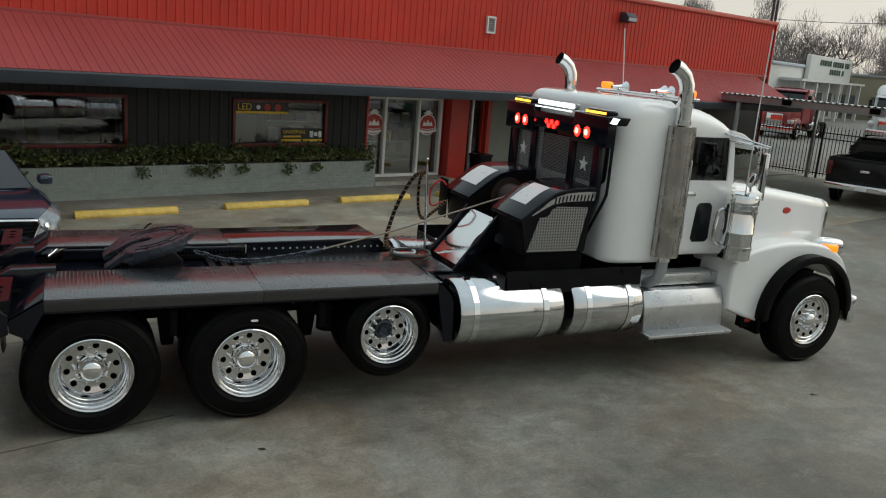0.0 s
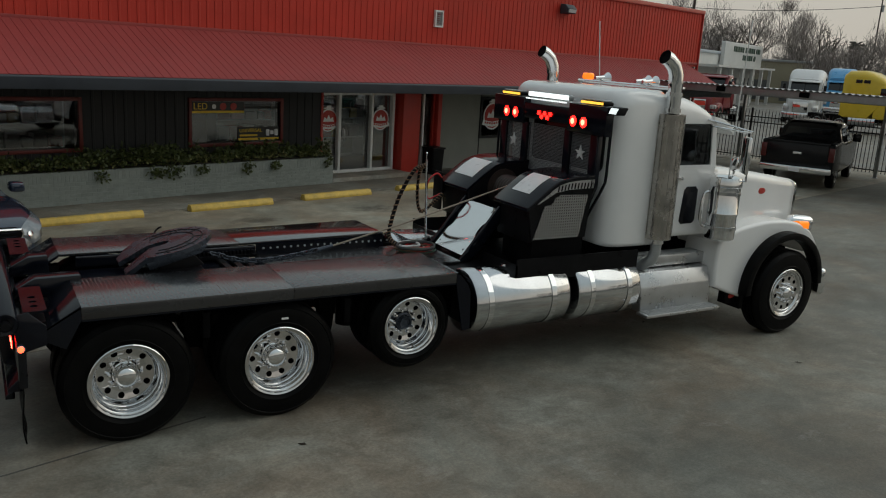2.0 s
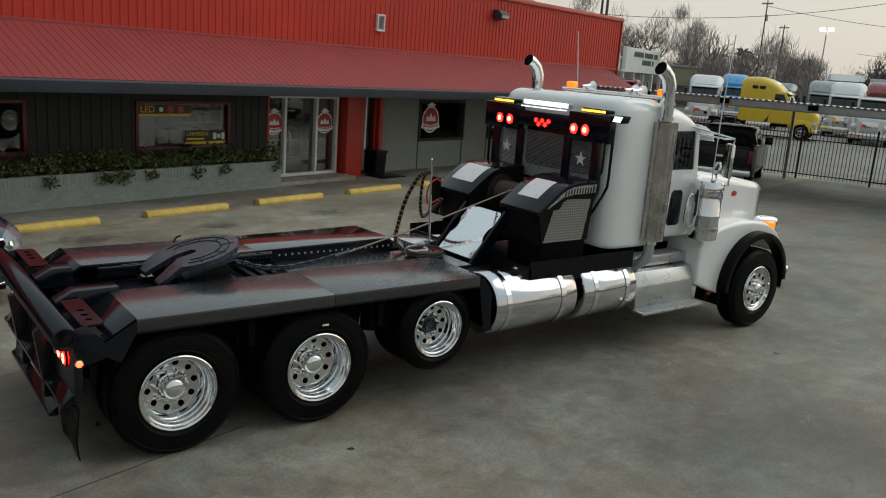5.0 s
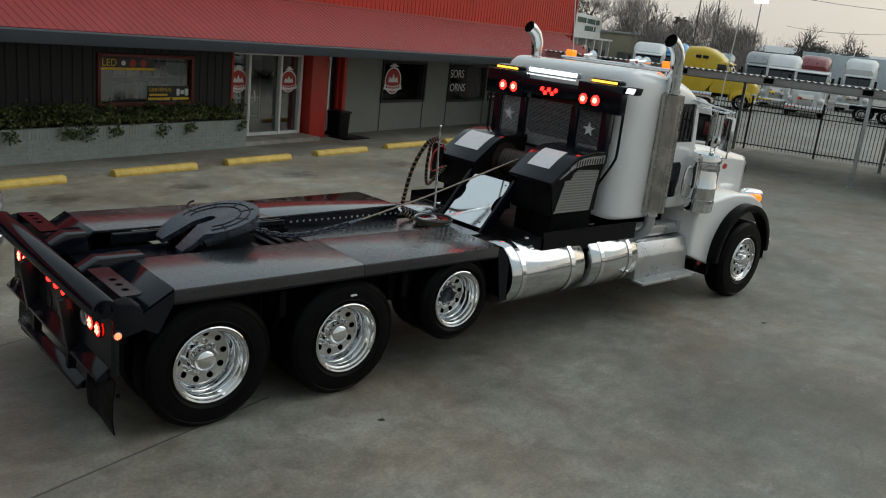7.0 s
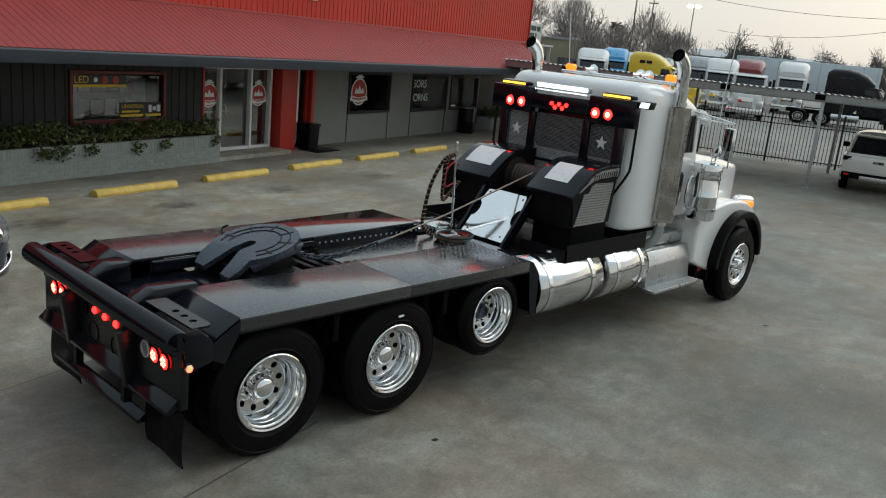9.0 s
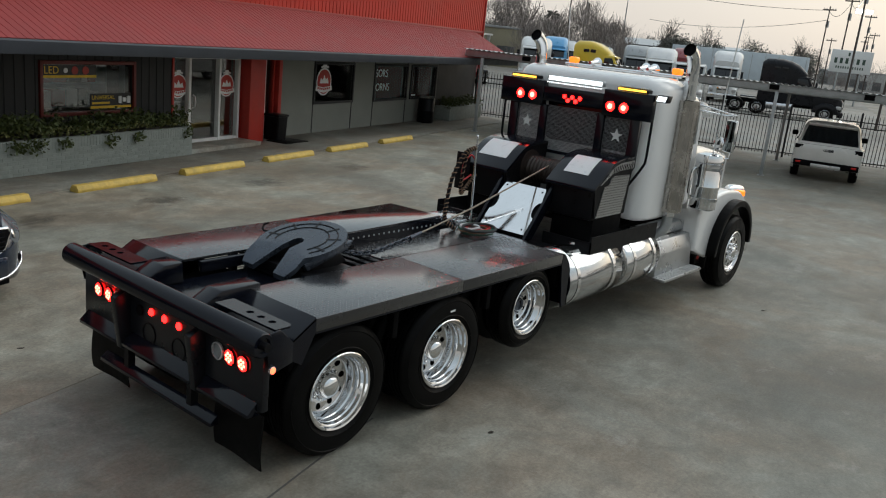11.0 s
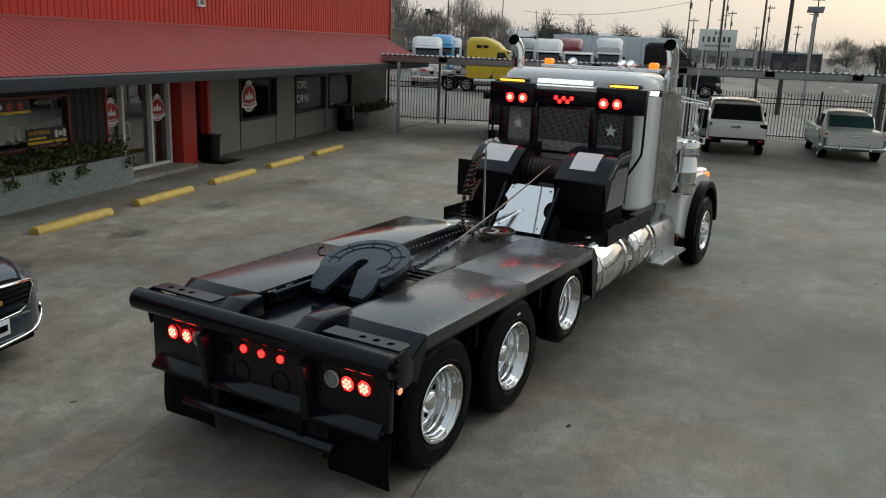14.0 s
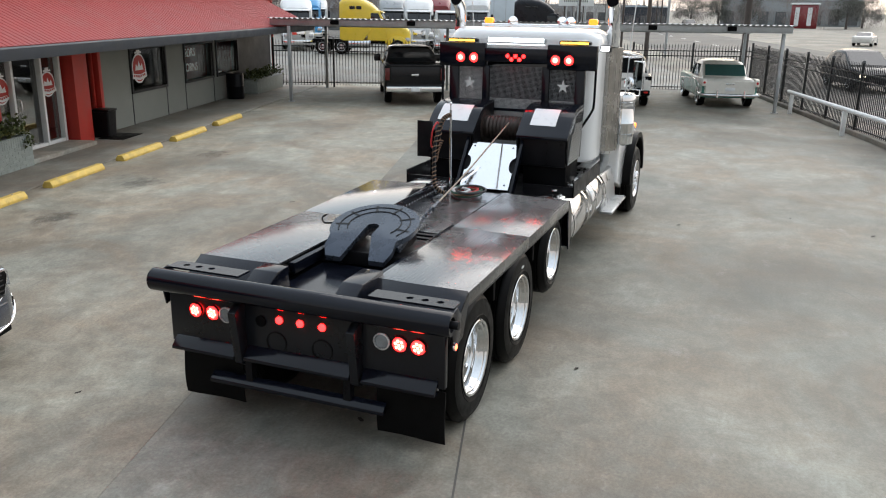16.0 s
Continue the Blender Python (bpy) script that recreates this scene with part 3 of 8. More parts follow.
# upper wall, roof, awning, gutter
bm = fresh()
box(bm, -16, 27.3, 9.17, 9.35, 3.3, 5.38)
ribbed(bm, -16, 27.3, 0.19, 0.06, 0.015, ((9.165, 3.36), (9.165, 5.36), (-1, 0)))
solid("wall_upper", bm, RED_WALL, "red ribbed sheet metal upper wall", "wall", PLOT, kind="structure")
bm = fresh()
box(bm, 27.1, 27.3, 9.36, 24, 0, 5.2)
box(bm, -16.2, -16.0, 9.2, 24, 0, 5.2)
box(bm, -16, 27.3, 23.8, 24, 0, 5.2)
solid("wall_east", bm, RED_WALL, "red metal side and rear walls", "wall", PLOT, kind="structure")
bm = fresh()
prism(bm, [(9.1, 5.38), (16.6, 6.1), (24.1, 5.38), (24.1, 5.3), (16.6, 6.02), (9.1, 5.3)], -16.1, 27.4, "x")
solid("roof", bm, GALV, "low pitched metal roof of the shop", "roof", PLOT, kind="structure")
bm = fresh()
box(bm, -16.1, 27.38, 9.09, 9.16, 5.28, 5.42, 0.01)
box(bm, 27.3, 27.36, 9.1, 9.2, 0.0, 5.28, 0.01)
solid("roof_trim", bm, RED_TRIM, "dark red trim along the roof edge and corner", "trim", PLOT, kind="structure")

bm = fresh()
slope = math.atan2(3.4 - 2.5, 9.15 - 7.3)
ribbed(bm, -16, 26.4, 0.165, 0.045, 0.009, ((7.28, 2.5), (9.16, 3.415), (-math.sin(slope), math.cos(slope))))
prism(bm, [(7.3, 2.47), (9.16, 3.38), (9.16, 3.41), (7.3, 2.5)], -16, 26.4, "x")
solid("awning", bm, RED_ROOF, "faded red ribbed metal awning over the walkway", "awning", PLOT, kind="structure")
bm = fresh()
box(bm, -16, 27.3, 9.12, 9.18, 3.38, 3.46, 0.01)
solid("awning_flashing", bm, RED_ROOF, "faded red flashing where awning meets wall", "trim", PLOT, kind="structure")
bm = fresh()
prism(bm, [(7.16, 2.27), (7.30, 2.27), (7.30, 2.47), (7.14, 2.50), (7.12, 2.47)], -16.05, 26.45, "x", 0.006)
solid("gutter", bm, GUTTER, "slate blue metal gutter along the awning edge", "gutter", PLOT, kind="structure")
bm = fresh()
box(bm, -16, 26.4, 7.31, 9.24, 2.42, 2.45)
solid("soffit", bm, SOFFIT, "grey soffit under the awning", "soffit", PLOT, kind="structure")

vent = thing("wall_vent", "small white framed louvred vent on the red wall", "vent", on_plot(13.0, 9.14, 4.12))
bm = fresh()
for x0, x1, z0, z1 in ((-0.15, -0.11, -0.22, 0.22), (0.11, 0.15, -0.22, 0.22), (-0.11, 0.11, 0.17, 0.22), (-0.11, 0.11, -0.22, -0.17)):
    box(bm, x0, x1, -0.06, 0.03, z0, z1)
part("frame", bm, WHITE_STEEL, vent)
for k in range(6):
    bm = fresh()
    prism(bm, [(-0.03, -0.14 + k * 0.055), (0.01, -0.11 + k * 0.055), (0.01, -0.12 + k * 0.055), (-0.03, -0.15 + k * 0.055)], -0.11, 0.11, "x")
    part("slat", bm, GALV, vent)

pack = thing("wall_light", "unlit grey wall pack light on the red wall", "light", on_plot(18.5, 9.14, 4.79))
bm = fresh()
prism(bm, [(-0.3, -0.12), (-0.32, 0.02), (-0.2, 0.14), (0.0, 0.16), (0.0, -0.14)], -0.22, 0.22, "x", 0.015)
part("housing", bm, GUTTER, pack)
bm = fresh()
prism(bm, [(-0.315, -0.10), (-0.335, 0.0), (-0.33, 0.0), (-0.31, -0.10)], -0.19, 0.19, "x")
part("lens", bm, CLEAR_LENS, pack)


# ---- windows and doors ----
def window(name, u0, u1, z0, z1, label, trim=DARK_TRIM, glass=GLASS):
    w = thing(name, label, "window", PLOT, kind="structure")
    t = 0.07
    for a, b, c, d, kind in ((u0 - t, u0, z0 - t, z1 + t, "frame"), (u1, u1 + t, z0 - t, z1 + t, "frame"), (u0, u1, z1, z1 + t, "frame"), (u0, u1, z0 - t, z0, "sill")):
        bm = fresh()
        box(bm, a, b, FACE - 0.05, FACE + 0.03, c, d, 0.006)
        part(kind, bm, trim, w)
    bm = fresh()
    box(bm, u0, u1, FACE + 0.03, FACE + 0.04, z0, z1)
    pane = part("pane", bm, glass, w)
    pane.visible_shadow = False
    return w


win0 = window("window_1", -0.3, 3.45, 1.0, 1.92, "wide shop window with red trim", glass=TINTED_GLASS)
win1 = window("window_2", 5.84, 8.1, 1.0, 1.92, "red trimmed shop window with yellow posters", glass=TINTED_GLASS)
win2 = window("window_3", 15.1, 17.2, 0.93, 2.0, "dark shop window with a round red emblem", CHARCOAL, DIM_GLASS)
win3 = window("window_4", 18.65, 20.9, 0.9, 1.97, "dark shop window with white lettering", CHARCOAL, DIM_GLASS)
win4 = window("window_5", 21.3, 23.3, 0.9, 1.97, "dark plain shop window", CHARCOAL, DIM_GLASS)

GL = FACE - 0.06
POSTER_BLACK = surface("poster_black", (0.012, 0.012, 0.012), 0.4)
POSTER_YELLOW = surface("poster_yellow", (0.75, 0.50, 0.02), 0.45, 0, 0.1, 8)
FLAT = pose(0, 0, 0, 90, 0, 0)


def poster(u0, u1, z0, z1, label):
    p = thing("poster", label, "poster", PLOT, "window posters")
    bm = fresh()
    box(bm, u0, u1, GL + 0.075, GL + 0.085, z0, z1)
    part("sheet", bm, POSTER_BLACK, p)
    bm = fresh()
    box(bm, u0, u1, GL + 0.068, GL + 0.074, z0, z0 + 0.05)
    part("stripe", bm, POSTER_YELLOW, p)
    return p


p1 = poster(5.86, 7.15, 1.66, 1.9, "black and yellow poster reading LED in the window")
words("lettering", "LED", 0.2, POSTER_YELLOW, pose(5.9, GL + 0.072, 1.74) @ FLAT, p1)
for k, (a, c) in enumerate(((6.4, STICKER), (6.62, RED_TRIM), (6.88, RED_TRIM))):
    bm = fresh()
    cyl(bm, (a, GL + 0.074, 1.8), (a, GL + 0.066, 1.8), 0.08 if k else 0.05, n=20)
    part("lamp_picture", bm, c, p1)
p2 = poster(7.0, 8.08, 1.04, 1.34, "black and yellow poster reading UNIVERSAL in the window")
words("lettering", "UNIVERSAL", 0.118, POSTER_YELLOW, pose(7.03, GL + 0.072, 1.22) @ FLAT, p2)
for k in range(3):
    bm = fresh()
    box(bm, 7.73 + k * 0.115, 7.82 + k * 0.115, GL + 0.066, GL + 0.074, 1.13 + 0.03 * (k % 2), 1.28 - 0.03 * (k % 2), 0.02)
    part("product_picture", bm, STICKER, p2)
bm = fresh()
box(bm, 7.04, 7.5, GL + 0.066, GL + 0.074, 1.13, 1.17)
part("text_bar", bm, POSTER_YELLOW, p2)


def emblem(u, z, r, depth):
    e = thing("emblem", "round red and white shop emblem on the glass", "decal", on_plot(u, depth, z), "shop emblems")
    bm = fresh()
    cyl(bm, (0, 0, 0), (0, -0.004, 0), r, n=36)
    part("disc", bm, STICKER, e, "white emblem ring")
    bm = fresh()
    cyl(bm, (0, -0.0045, 0), (0, -0.008, 0), r * 0.88, n=36)
    part("field", bm, RED_TRIM, e)
    bm = fresh()
    prism(bm, [(-r * 0.6, -r * 0.12), (-r * 0.45, r * 0.3), (-r * 0.2, r * 0.12), (0, r * 0.5), (r * 0.2, r * 0.12), (r * 0.45, r * 0.3), (r * 0.6, -r * 0.12)], -0.0115, -0.0085, "y")
    part("crest", bm, STICKER, e)
    bm = fresh()
    prism(bm, [(-r * 1.12, -r * 0.62), (-r * 1.02, -r * 0.28), (0, -r * 0.42), (r * 1.02, -r * 0.28), (r * 1.12, -r * 0.62), (0, -r * 0.8)], -0.0125, -0.0085, "y")
    part("banner", bm, STICKER, e)
    bm = fresh()
    for k in range(7):
        box(bm, -r * 0.85 + k * r * 0.25, -r * 0.85 + k * r * 0.25 + r * 0.17, -0.0145, -0.0126, -r * 0.62 + 0.012 * abs(k - 3), -r * 0.47 + 0.012 * abs(k - 3))
    part("text_bar", bm, RED_TRIM, e)
    bm = fresh()
    box(bm, -r * 0.5, r * 0.5, -0.0125, -0.0085, r * 1.0, r * 1.12)
    box(bm, -r * 0.25, r * 0.25, -0.0125, -0.0085, r * 1.12, r * 1.3)
    part("crown", bm, STICKER, e)
    return e


emblem(9.58, 1.45, 0.28, FACE + 0.08)
emblem(11.28, 1.45, 0.28, FACE + 0.08)
emblem(15.62, 1.5, 0.4, FACE + 0.02)
for text, z in (("VISORS", 1.62), ("HORNS", 1.17)):
    lt = tagged(words("window_lettering", text, 0.36, STICKER, PLOT @ pose(18.42 if text == "VISORS" else 18.5, FACE + 0.022, z) @ FLAT), "white letters %s on the shop window" % text, "lettering")
bm = fresh()
box(bm, 21.35, 21.75, FACE + 0.01, FACE + 0.02, 0.95, 1.0)
solid("window_notice", bm, STICKER, "small white notice on the shop window", "notice", PLOT)

door = thing("door_1", "glass shop door in a white aluminium frame", "door", PLOT, kind="structure")
for a, b in ((9.28, 9.34), (9.82, 9.9), (10.88, 10.95), (11.6, 11.68)):
    bm = fresh()
    box(bm, a, b, FACE - 0.03, FACE + 0.1, 0.13, 2.16, 0.006)
    part("jamb", bm, WHITE_FRAME if a > 9.3 else RED_TRIM, door)
for a, b in ((9.34, 9.82), (9.9, 10.88), (10.95, 11.6)):
    for z0, z1, nm in ((0.13, 0.2, "bottom_rail"), (2.08, 2.16, "top_rail")):
        bm = fresh()
        box(bm, a, b, FACE - 0.02, FACE + 0.08, z0, z1, 0.005)
        part(nm, bm, WHITE_FRAME, door)
    bm = fresh()
    box(bm, a, b, FACE + 0.09, FACE + 0.1, 0.2, 2.08)
    part("pane", bm, TINTED_GLASS, door).visible_shadow = False
bm = fresh()
tube(bm, curve_pts([(9.97, FACE - 0.02, 0.95), (9.97, FACE - 0.08, 1.0), (9.97, FACE - 0.08, 1.2), (9.97, FACE - 0.02, 1.25)], 5), 0.018)
part("pull_handle", bm, ALU, door, "upright aluminium pull handle")

door2 = thing("door_2", "dark glass side door with white frame", "door", PLOT, kind="structure")
for a, b in ((12.4, 12.46), (12.76, 12.82), (13.14, 13.2)):
    bm = fresh()
    box(bm, a, b, FACE + 0.02, FACE + 0.12, 0.13, 2.14, 0.006)
    part("jamb", bm, WHITE_FRAME if a < 12.8 else RED_TRIM, door2)
bm = fresh()
box(bm, 12.46, 13.14, FACE + 0.09, FACE + 0.1, 0.13, 2.14)
part("pane", bm, GLASS, door2).visible_shadow = False

bm = fresh()
box(bm, 9.19, 11.75, 8.56, FACE + 0.2, 0.0, 0.13, 0.01)
solid("door_step", bm, STEP, "pale concrete step below the shop door", "step", PLOT, kind="structure")
bm = fresh()
box(bm, 12.5, 13.5, 8.3, 8.95, 0.035, 0.05, 0.004)
solid("door_mat", bm, RUBBER, "dark rubber mat before the side door", "mat", PLOT)
can = thing("trash_can", "black square trash can against the shop wall", "trash can", on_plot(12.95, 8.98, 0.035))
bm = fresh()
loft(bm, [(z, rounded(0.2 + 0.04 * z, -0.2 - 0.04 * z, 0.2 + 0.04 * z, 0.05, 0.05)) for z in (0, 0.3, 0.62)])
for v in bm.verts:
    v.co = (v.co.y, v.co.z, v.co.x)
part("bin", bm, BLACK_SATIN, can)
bm = fresh()
box(bm, -0.24, 0.24, -0.24, 0.24, 0.62, 0.68, 0.015)
part("lid", bm, BLACK_SATIN, can)

# ---- brick planter with shrubs ----
planter = thing("planter", "long grey painted brick planter under the windows", "planter", PLOT)
PU0, PU1, PV = -8.0, 9.14, 8.5
bm = fresh()
box(bm, PU0, PU1 - 0.01, PV + 0.0045, PV + 0.1, 0.03, 0.66)
box(bm, PU1 - 0.1, PU1 - 0.012, PV + 0.1, FACE - 0.03, 0.03, 0.66)
part("mortar_core", bm, MORTAR, planter)
bm = fresh()
box(bm, PU0, PU1 - 0.1, PV + 0.1, FACE - 0.03, 0.03, 0.6)
part("soil", bm, BARK, planter)


def leaf_cluster(bm, c, r, n, rnd, size=0.06):
    for _ in range(n):
        d = Vector((rnd.gauss(0, 1), rnd.gauss(0, 1), rnd.gauss(0, 0.7)))
        d = d.normalized() * r * rnd.uniform(0.35, 1)
        p = Vector(c) + d
        a, b = Vector((rnd.uniform(-1, 1), rnd.uniform(-1, 1), rnd.uniform(-0.6, 1))).normalized(), Vector((rnd.uniform(-1, 1), rnd.uniform(-1, 1), rnd.uniform(-1, 1)))
        s = a.cross(b).normalized() * size * rnd.uniform(0.3, 0.5)
        a = a * size * rnd.uniform(0.7, 1.4)
        bm.faces.new([bm.verts.new(p), bm.verts.new(p + a * 0.5 + s), bm.verts.new(p + a), bm.verts.new(p + a * 0.5 - s)])


LEAF_PALE = surface("pale_shrub_leaf", (0.16, 0.16, 0.05), 0.6, 0, 0.4, 14)
rnd = random.Random(5)
bm, bm2 = fresh(), fresh()
u = PU0
while u < PU1:
    big = 0.11 + 0.07 * math.sin(u * 1.9) + rnd.uniform(0, 0.08)
    leaf_cluster(bm, (u, PV + rnd.uniform(0.08, 0.6), 0.72 + big * 0.6), 0.13 + big * 0.5, 36, rnd, 0.075)
    leaf_cluster(bm2, (u, PV + rnd.uniform(0.02, 0.25), 0.76), 0.11, 9, rnd, 0.05)
    if rnd.random() < 0.09:
        leaf_cluster(bm, (u, PV - 0.03, 0.55), 0.15, 70, rnd, 0.07)
        leaf_cluster(bm, (u, PV + 0.2, 0.95), 0.2, 60, rnd, 0.08)
    u += 0.075
solid("shrub", bm, LEAF, "low dark green shrubs filling the brick planter", "shrub", PLOT, kind="stuff")
solid("ground_cover", bm2, LEAF_PALE, "yellowish trailing plants along the planter edge", "plant", PLOT, kind="stuff")

pl2 = thing("planter_box", "low grey planter with a shrub at the shop's end", "planter", PLOT)
bm = fresh()
box(bm, 23.4, 26.6, 8.55, 9.2, 0.035, 0.55, 0.015)
part("box", bm, MORTAR, pl2)
bm = fresh()
for k in range(14):
    leaf_cluster(bm, (23.5 + k * 0.22, 8.85 + rnd.uniform(-0.2, 0.2), 0.7), 0.26, 60, rnd, 0.09)
solid("corner_shrub", bm, LEAF, "dark leafy shrub in the end planter", "shrub", PLOT, kind="stuff")
bar = thing("waste_barrel", "black barrel standing by the shop wall", "barrel", on_plot(21.9, 8.85, 0.035))
bm = fresh()
lathe(bm, [(0, 0), (0.28, 0), (0.3, 0.05), (0.3, 0.4), (0.315, 0.43), (0.3, 0.46), (0.3, 0.85), (0.28, 0.88), (0, 0.88)], n=28)
part("drum", bm, BLACK_SATIN, bar)

# ---- parking stops ----
stop0 = None
for u in (-0.9, 1.87, 4.64, 7.27, 9.98, 12.66, 15.42):
    if stop0 is None:
        bm = fresh()
        prism(bm, [(-0.1, 0), (0.1, 0), (0.1, 0.05), (0.055, 0.125), (-0.055, 0.125), (-0.1, 0.05)], 0, 1.81, "x", 0.008)
        for v in bm.verts:
            v.co.z += 0.004 * noise.noise(v.co * 5)
        stop0 = solid("parking_stop", bm, YELLOW, "yellow painted concrete parking stop on the yard", "parking stop", on_plot(u, 7.12, 0, -1.2), "parking stops")
        for x in (0.3, 1.55):
            b2 = fresh()
            cyl(b2, (x, 0, 0.12), (x, 0, 0.128), 0.018, n=10)
            part("anchor_pin", b2, GALV, stop0)
    else:
        copy_thing(stop0, on_plot(u, 7.12, 0, -1.2))

# ---- carport ----
carport = thing("carport", "long carport with a corrugated metal roof", "carport", PLOT, kind="structure")
bm = fresh()
zf, zb, uf, ub = 2.80, 2.62, 21.55, 27.4
prof, v = [], -9.75
while v < 7.5:
    prof.append((v, 0.022 * math.sin(v * 2 * math.pi / 0.18)))
    v += 0.03
up = [bm.verts.new((uf, p, zf + h)) for p, h in prof]
dn = [bm.verts.new((ub, p, zb + h)) for p, h in prof]
up2 = [bm.verts.new((uf, p, zf + h - 0.006)) for p, h in prof]
dn2 = [bm.verts.new((ub, p, zb + h - 0.006)) for p, h in prof]
for i in range(len(prof) - 1):
    bm.faces.new((up[i], up[i + 1], dn[i + 1], dn[i]))
    bm.faces.new((up2[i + 1], up2[i], dn2[i], dn2[i + 1]))
    bm.faces.new((up[i], up2[i], up2[i + 1], up[i + 1]))
part("roof_sheet", bm, GALV, carport, "pale corrugated roof sheet")
for u0 in (21.7, 26.9):
    bm = fresh()
    z = zf + (zb - zf) * (u0 - uf) / (ub - uf) - 0.03
    box(bm, u0, u0 + 0.07, -9.7, 7.45, z - 0.21, z, 0.006)
    part("beam", bm, GALV, carport)
for v in (5.2, 2.6, 0.0, -2.7, -5.3, -7.8):
    bm = fresh()
    box(bm, 21.64, 21.7, v - 0.14, v + 0.14, 2.60, 2.75, 0.008)
    part("bracket", bm, CHASSIS, carport, "dark steel bracket")
    bm = fresh()
    box(bm, 21.8, 26.9, v - 0.03, v + 0.03, 2.53, 2.63)
    part("rafter", bm, GALV, carport)
for u0, v in ((21.73, 6.8), (21.73, -2.8), (21.95, -9.5), (26.93, 6.8), (26.93, 1.9), (26.93, -3.0), (26.93, -9.5)):
    bm = fresh()
    box(bm, u0 - 0.05, u0 + 0.05, v - 0.05, v + 0.05, 0, 2.54, 0.008)
    box(bm, u0 - 0.1, u0 + 0.1, v - 0.1, v + 0.1, 0, 0.015)
    part("post", bm, GALV, carport)

# ---- guard rail ----
guard = thing("guard_rail", "white painted pipe guard rail along the fence", "guard rail", PLOT)
bm = fresh()
tube(bm, [(9.0, -9.98, 0.72), (15, -9.96, 0.72), (21.9, -9.86, 0.72)], 0.06, 14)
part("rail", bm, WHITE_STEEL, guard)
for u in (21.8, 17.0, 12.2):
    bm = fresh()
    box(bm, u - 0.055, u + 0.055, -10.0, -9.89, 0, 0.67, 0.01)
    part("post", bm, WHITE_STEEL, guard)
bm = fresh()
box(bm, 6, 29, -10.55, -10.25, -0.02, 0.12, 0.02)
solid("kerb", bm, WALKWAY, "pale concrete kerb below the street fence", "kerb", PLOT, kind="structure")


# ---- fences ----
def fence(p0, p1, label, bay=2.44, height=1.85):
    p0, p1 = Vector((*p0, 0)), Vector((*p1, 0))
    d = p1 - p0
    n = max(1, round(d.length / bay))
    ang = math.degrees(math.atan2(d.y, d.x))
    fc = thing("iron_fence", label, "fence", PLOT @ Matrix.Translation(p0) @ pose(0, 0, 0, 0, 0, ang))
    step = d.length / n
    post_me = picket_me = None
    for k in range(n + 1):
        if post_me is None:
            bm = fresh()
            box(bm, -0.035, 0.035, -0.035, 0.035, 0, height + 0.08, 0.004, 1)
            prism(bm, [(-0.04, height + 0.08), (0.04, height + 0.08), (0, height + 0.13)], -0.04, 0.04, "y")
            ob = part("post", bm, BLACK_IRON, fc)
            post_me = ob.data
        else:
            ob = new("post", post_me)
            ob.parent = fc
        ob.location = (k * step, 0, 0)
    for z in (0.18, height - 0.42, height - 0.22):
        bm = fresh()
        box(bm, 0, d.length, -0.018, 0.018, z - 0.018, z + 0.018)
        part("rail", bm, BLACK_IRON, fc)
    k, x = 0, 0.122
    while x < d.length - 0.05:
        if picket_me is None:
            bm = fresh()
            box(bm, -0.0105, 0.0105, -0.0105, 0.0105, 0.08, height - 0.05)
            prism(bm, [(-0.0105, height - 0.05), (0.0105, height - 0.05), (0, height + 0.06)], -0.006, 0.006, "y")
            ob = part("picket", bm, BLACK_IRON, fc)
            picket_me = ob.data
        else:
            ob = new("picket", picket_me)
            ob.parent = fc
        ob.location = (x, 0, 0)
        x += 0.122
    return fc


fence((26.9, 9.0), (29.2, -10.4), "black spear-topped iron fence behind the carport")
fence((29.2, -10.4), (8.0, -10.4), "black spear-topped iron fence along the street")


# ---- the truck ----
# dark tint stands in for the dark surroundings this mirror would reflect
DARK_MIRROR = surface("shaded_mirror_glass", (0.16, 0.18, 0.18), 0.05, 1.0, 0.1, 4, 0.0, 40, rvar=0.02)
MARKER_LIT = glowing("lit_orange_lens", (1.0, 0.05, 0.02), 9.0, (0.8, 0.2, 0.05))
def holed(bm, outer, holes, a0, a1, place, n=14):
    """A plate with round holes: outer and holes in the plate's plane, thickness a0 to a1, place maps (p, q, a) to the world."""
    loops = [list(outer)] + [[(c[0] + r * math.cos(2 * math.pi * i / n), c[1] + r * math.sin(2 * math.pi * i / n)) for i in range(n)] for c, r in holes]
    made, sides = [], []
    for a in (a0, a1):
        edges, rings = [], []
        for lp in loops:
            vs = [bm.verts.new(place(p, q, a)) for p, q in lp]
            rings.append(vs)
            edges += [bm.edges.new((vs[i], vs[(i + 1) % len(vs)])) for i in range(len(vs))]
        r = bmesh.ops.triangle_fill(bm, use_beauty=True, use_dissolve=False, edges=edges)
        made += [g for g in r["geom"] if isinstance(g, bmesh.types.BMFace)]
        sides.append(rings)
    for lo, hi in zip(*sides):
        for i in range(len(lo)):
            j = (i + 1) % len(lo)
            made.append(bm.faces.new((lo[i], lo[j], hi[j], hi[i])))
    bmesh.ops.recalc_face_normals(bm, faces=made)
    return bm


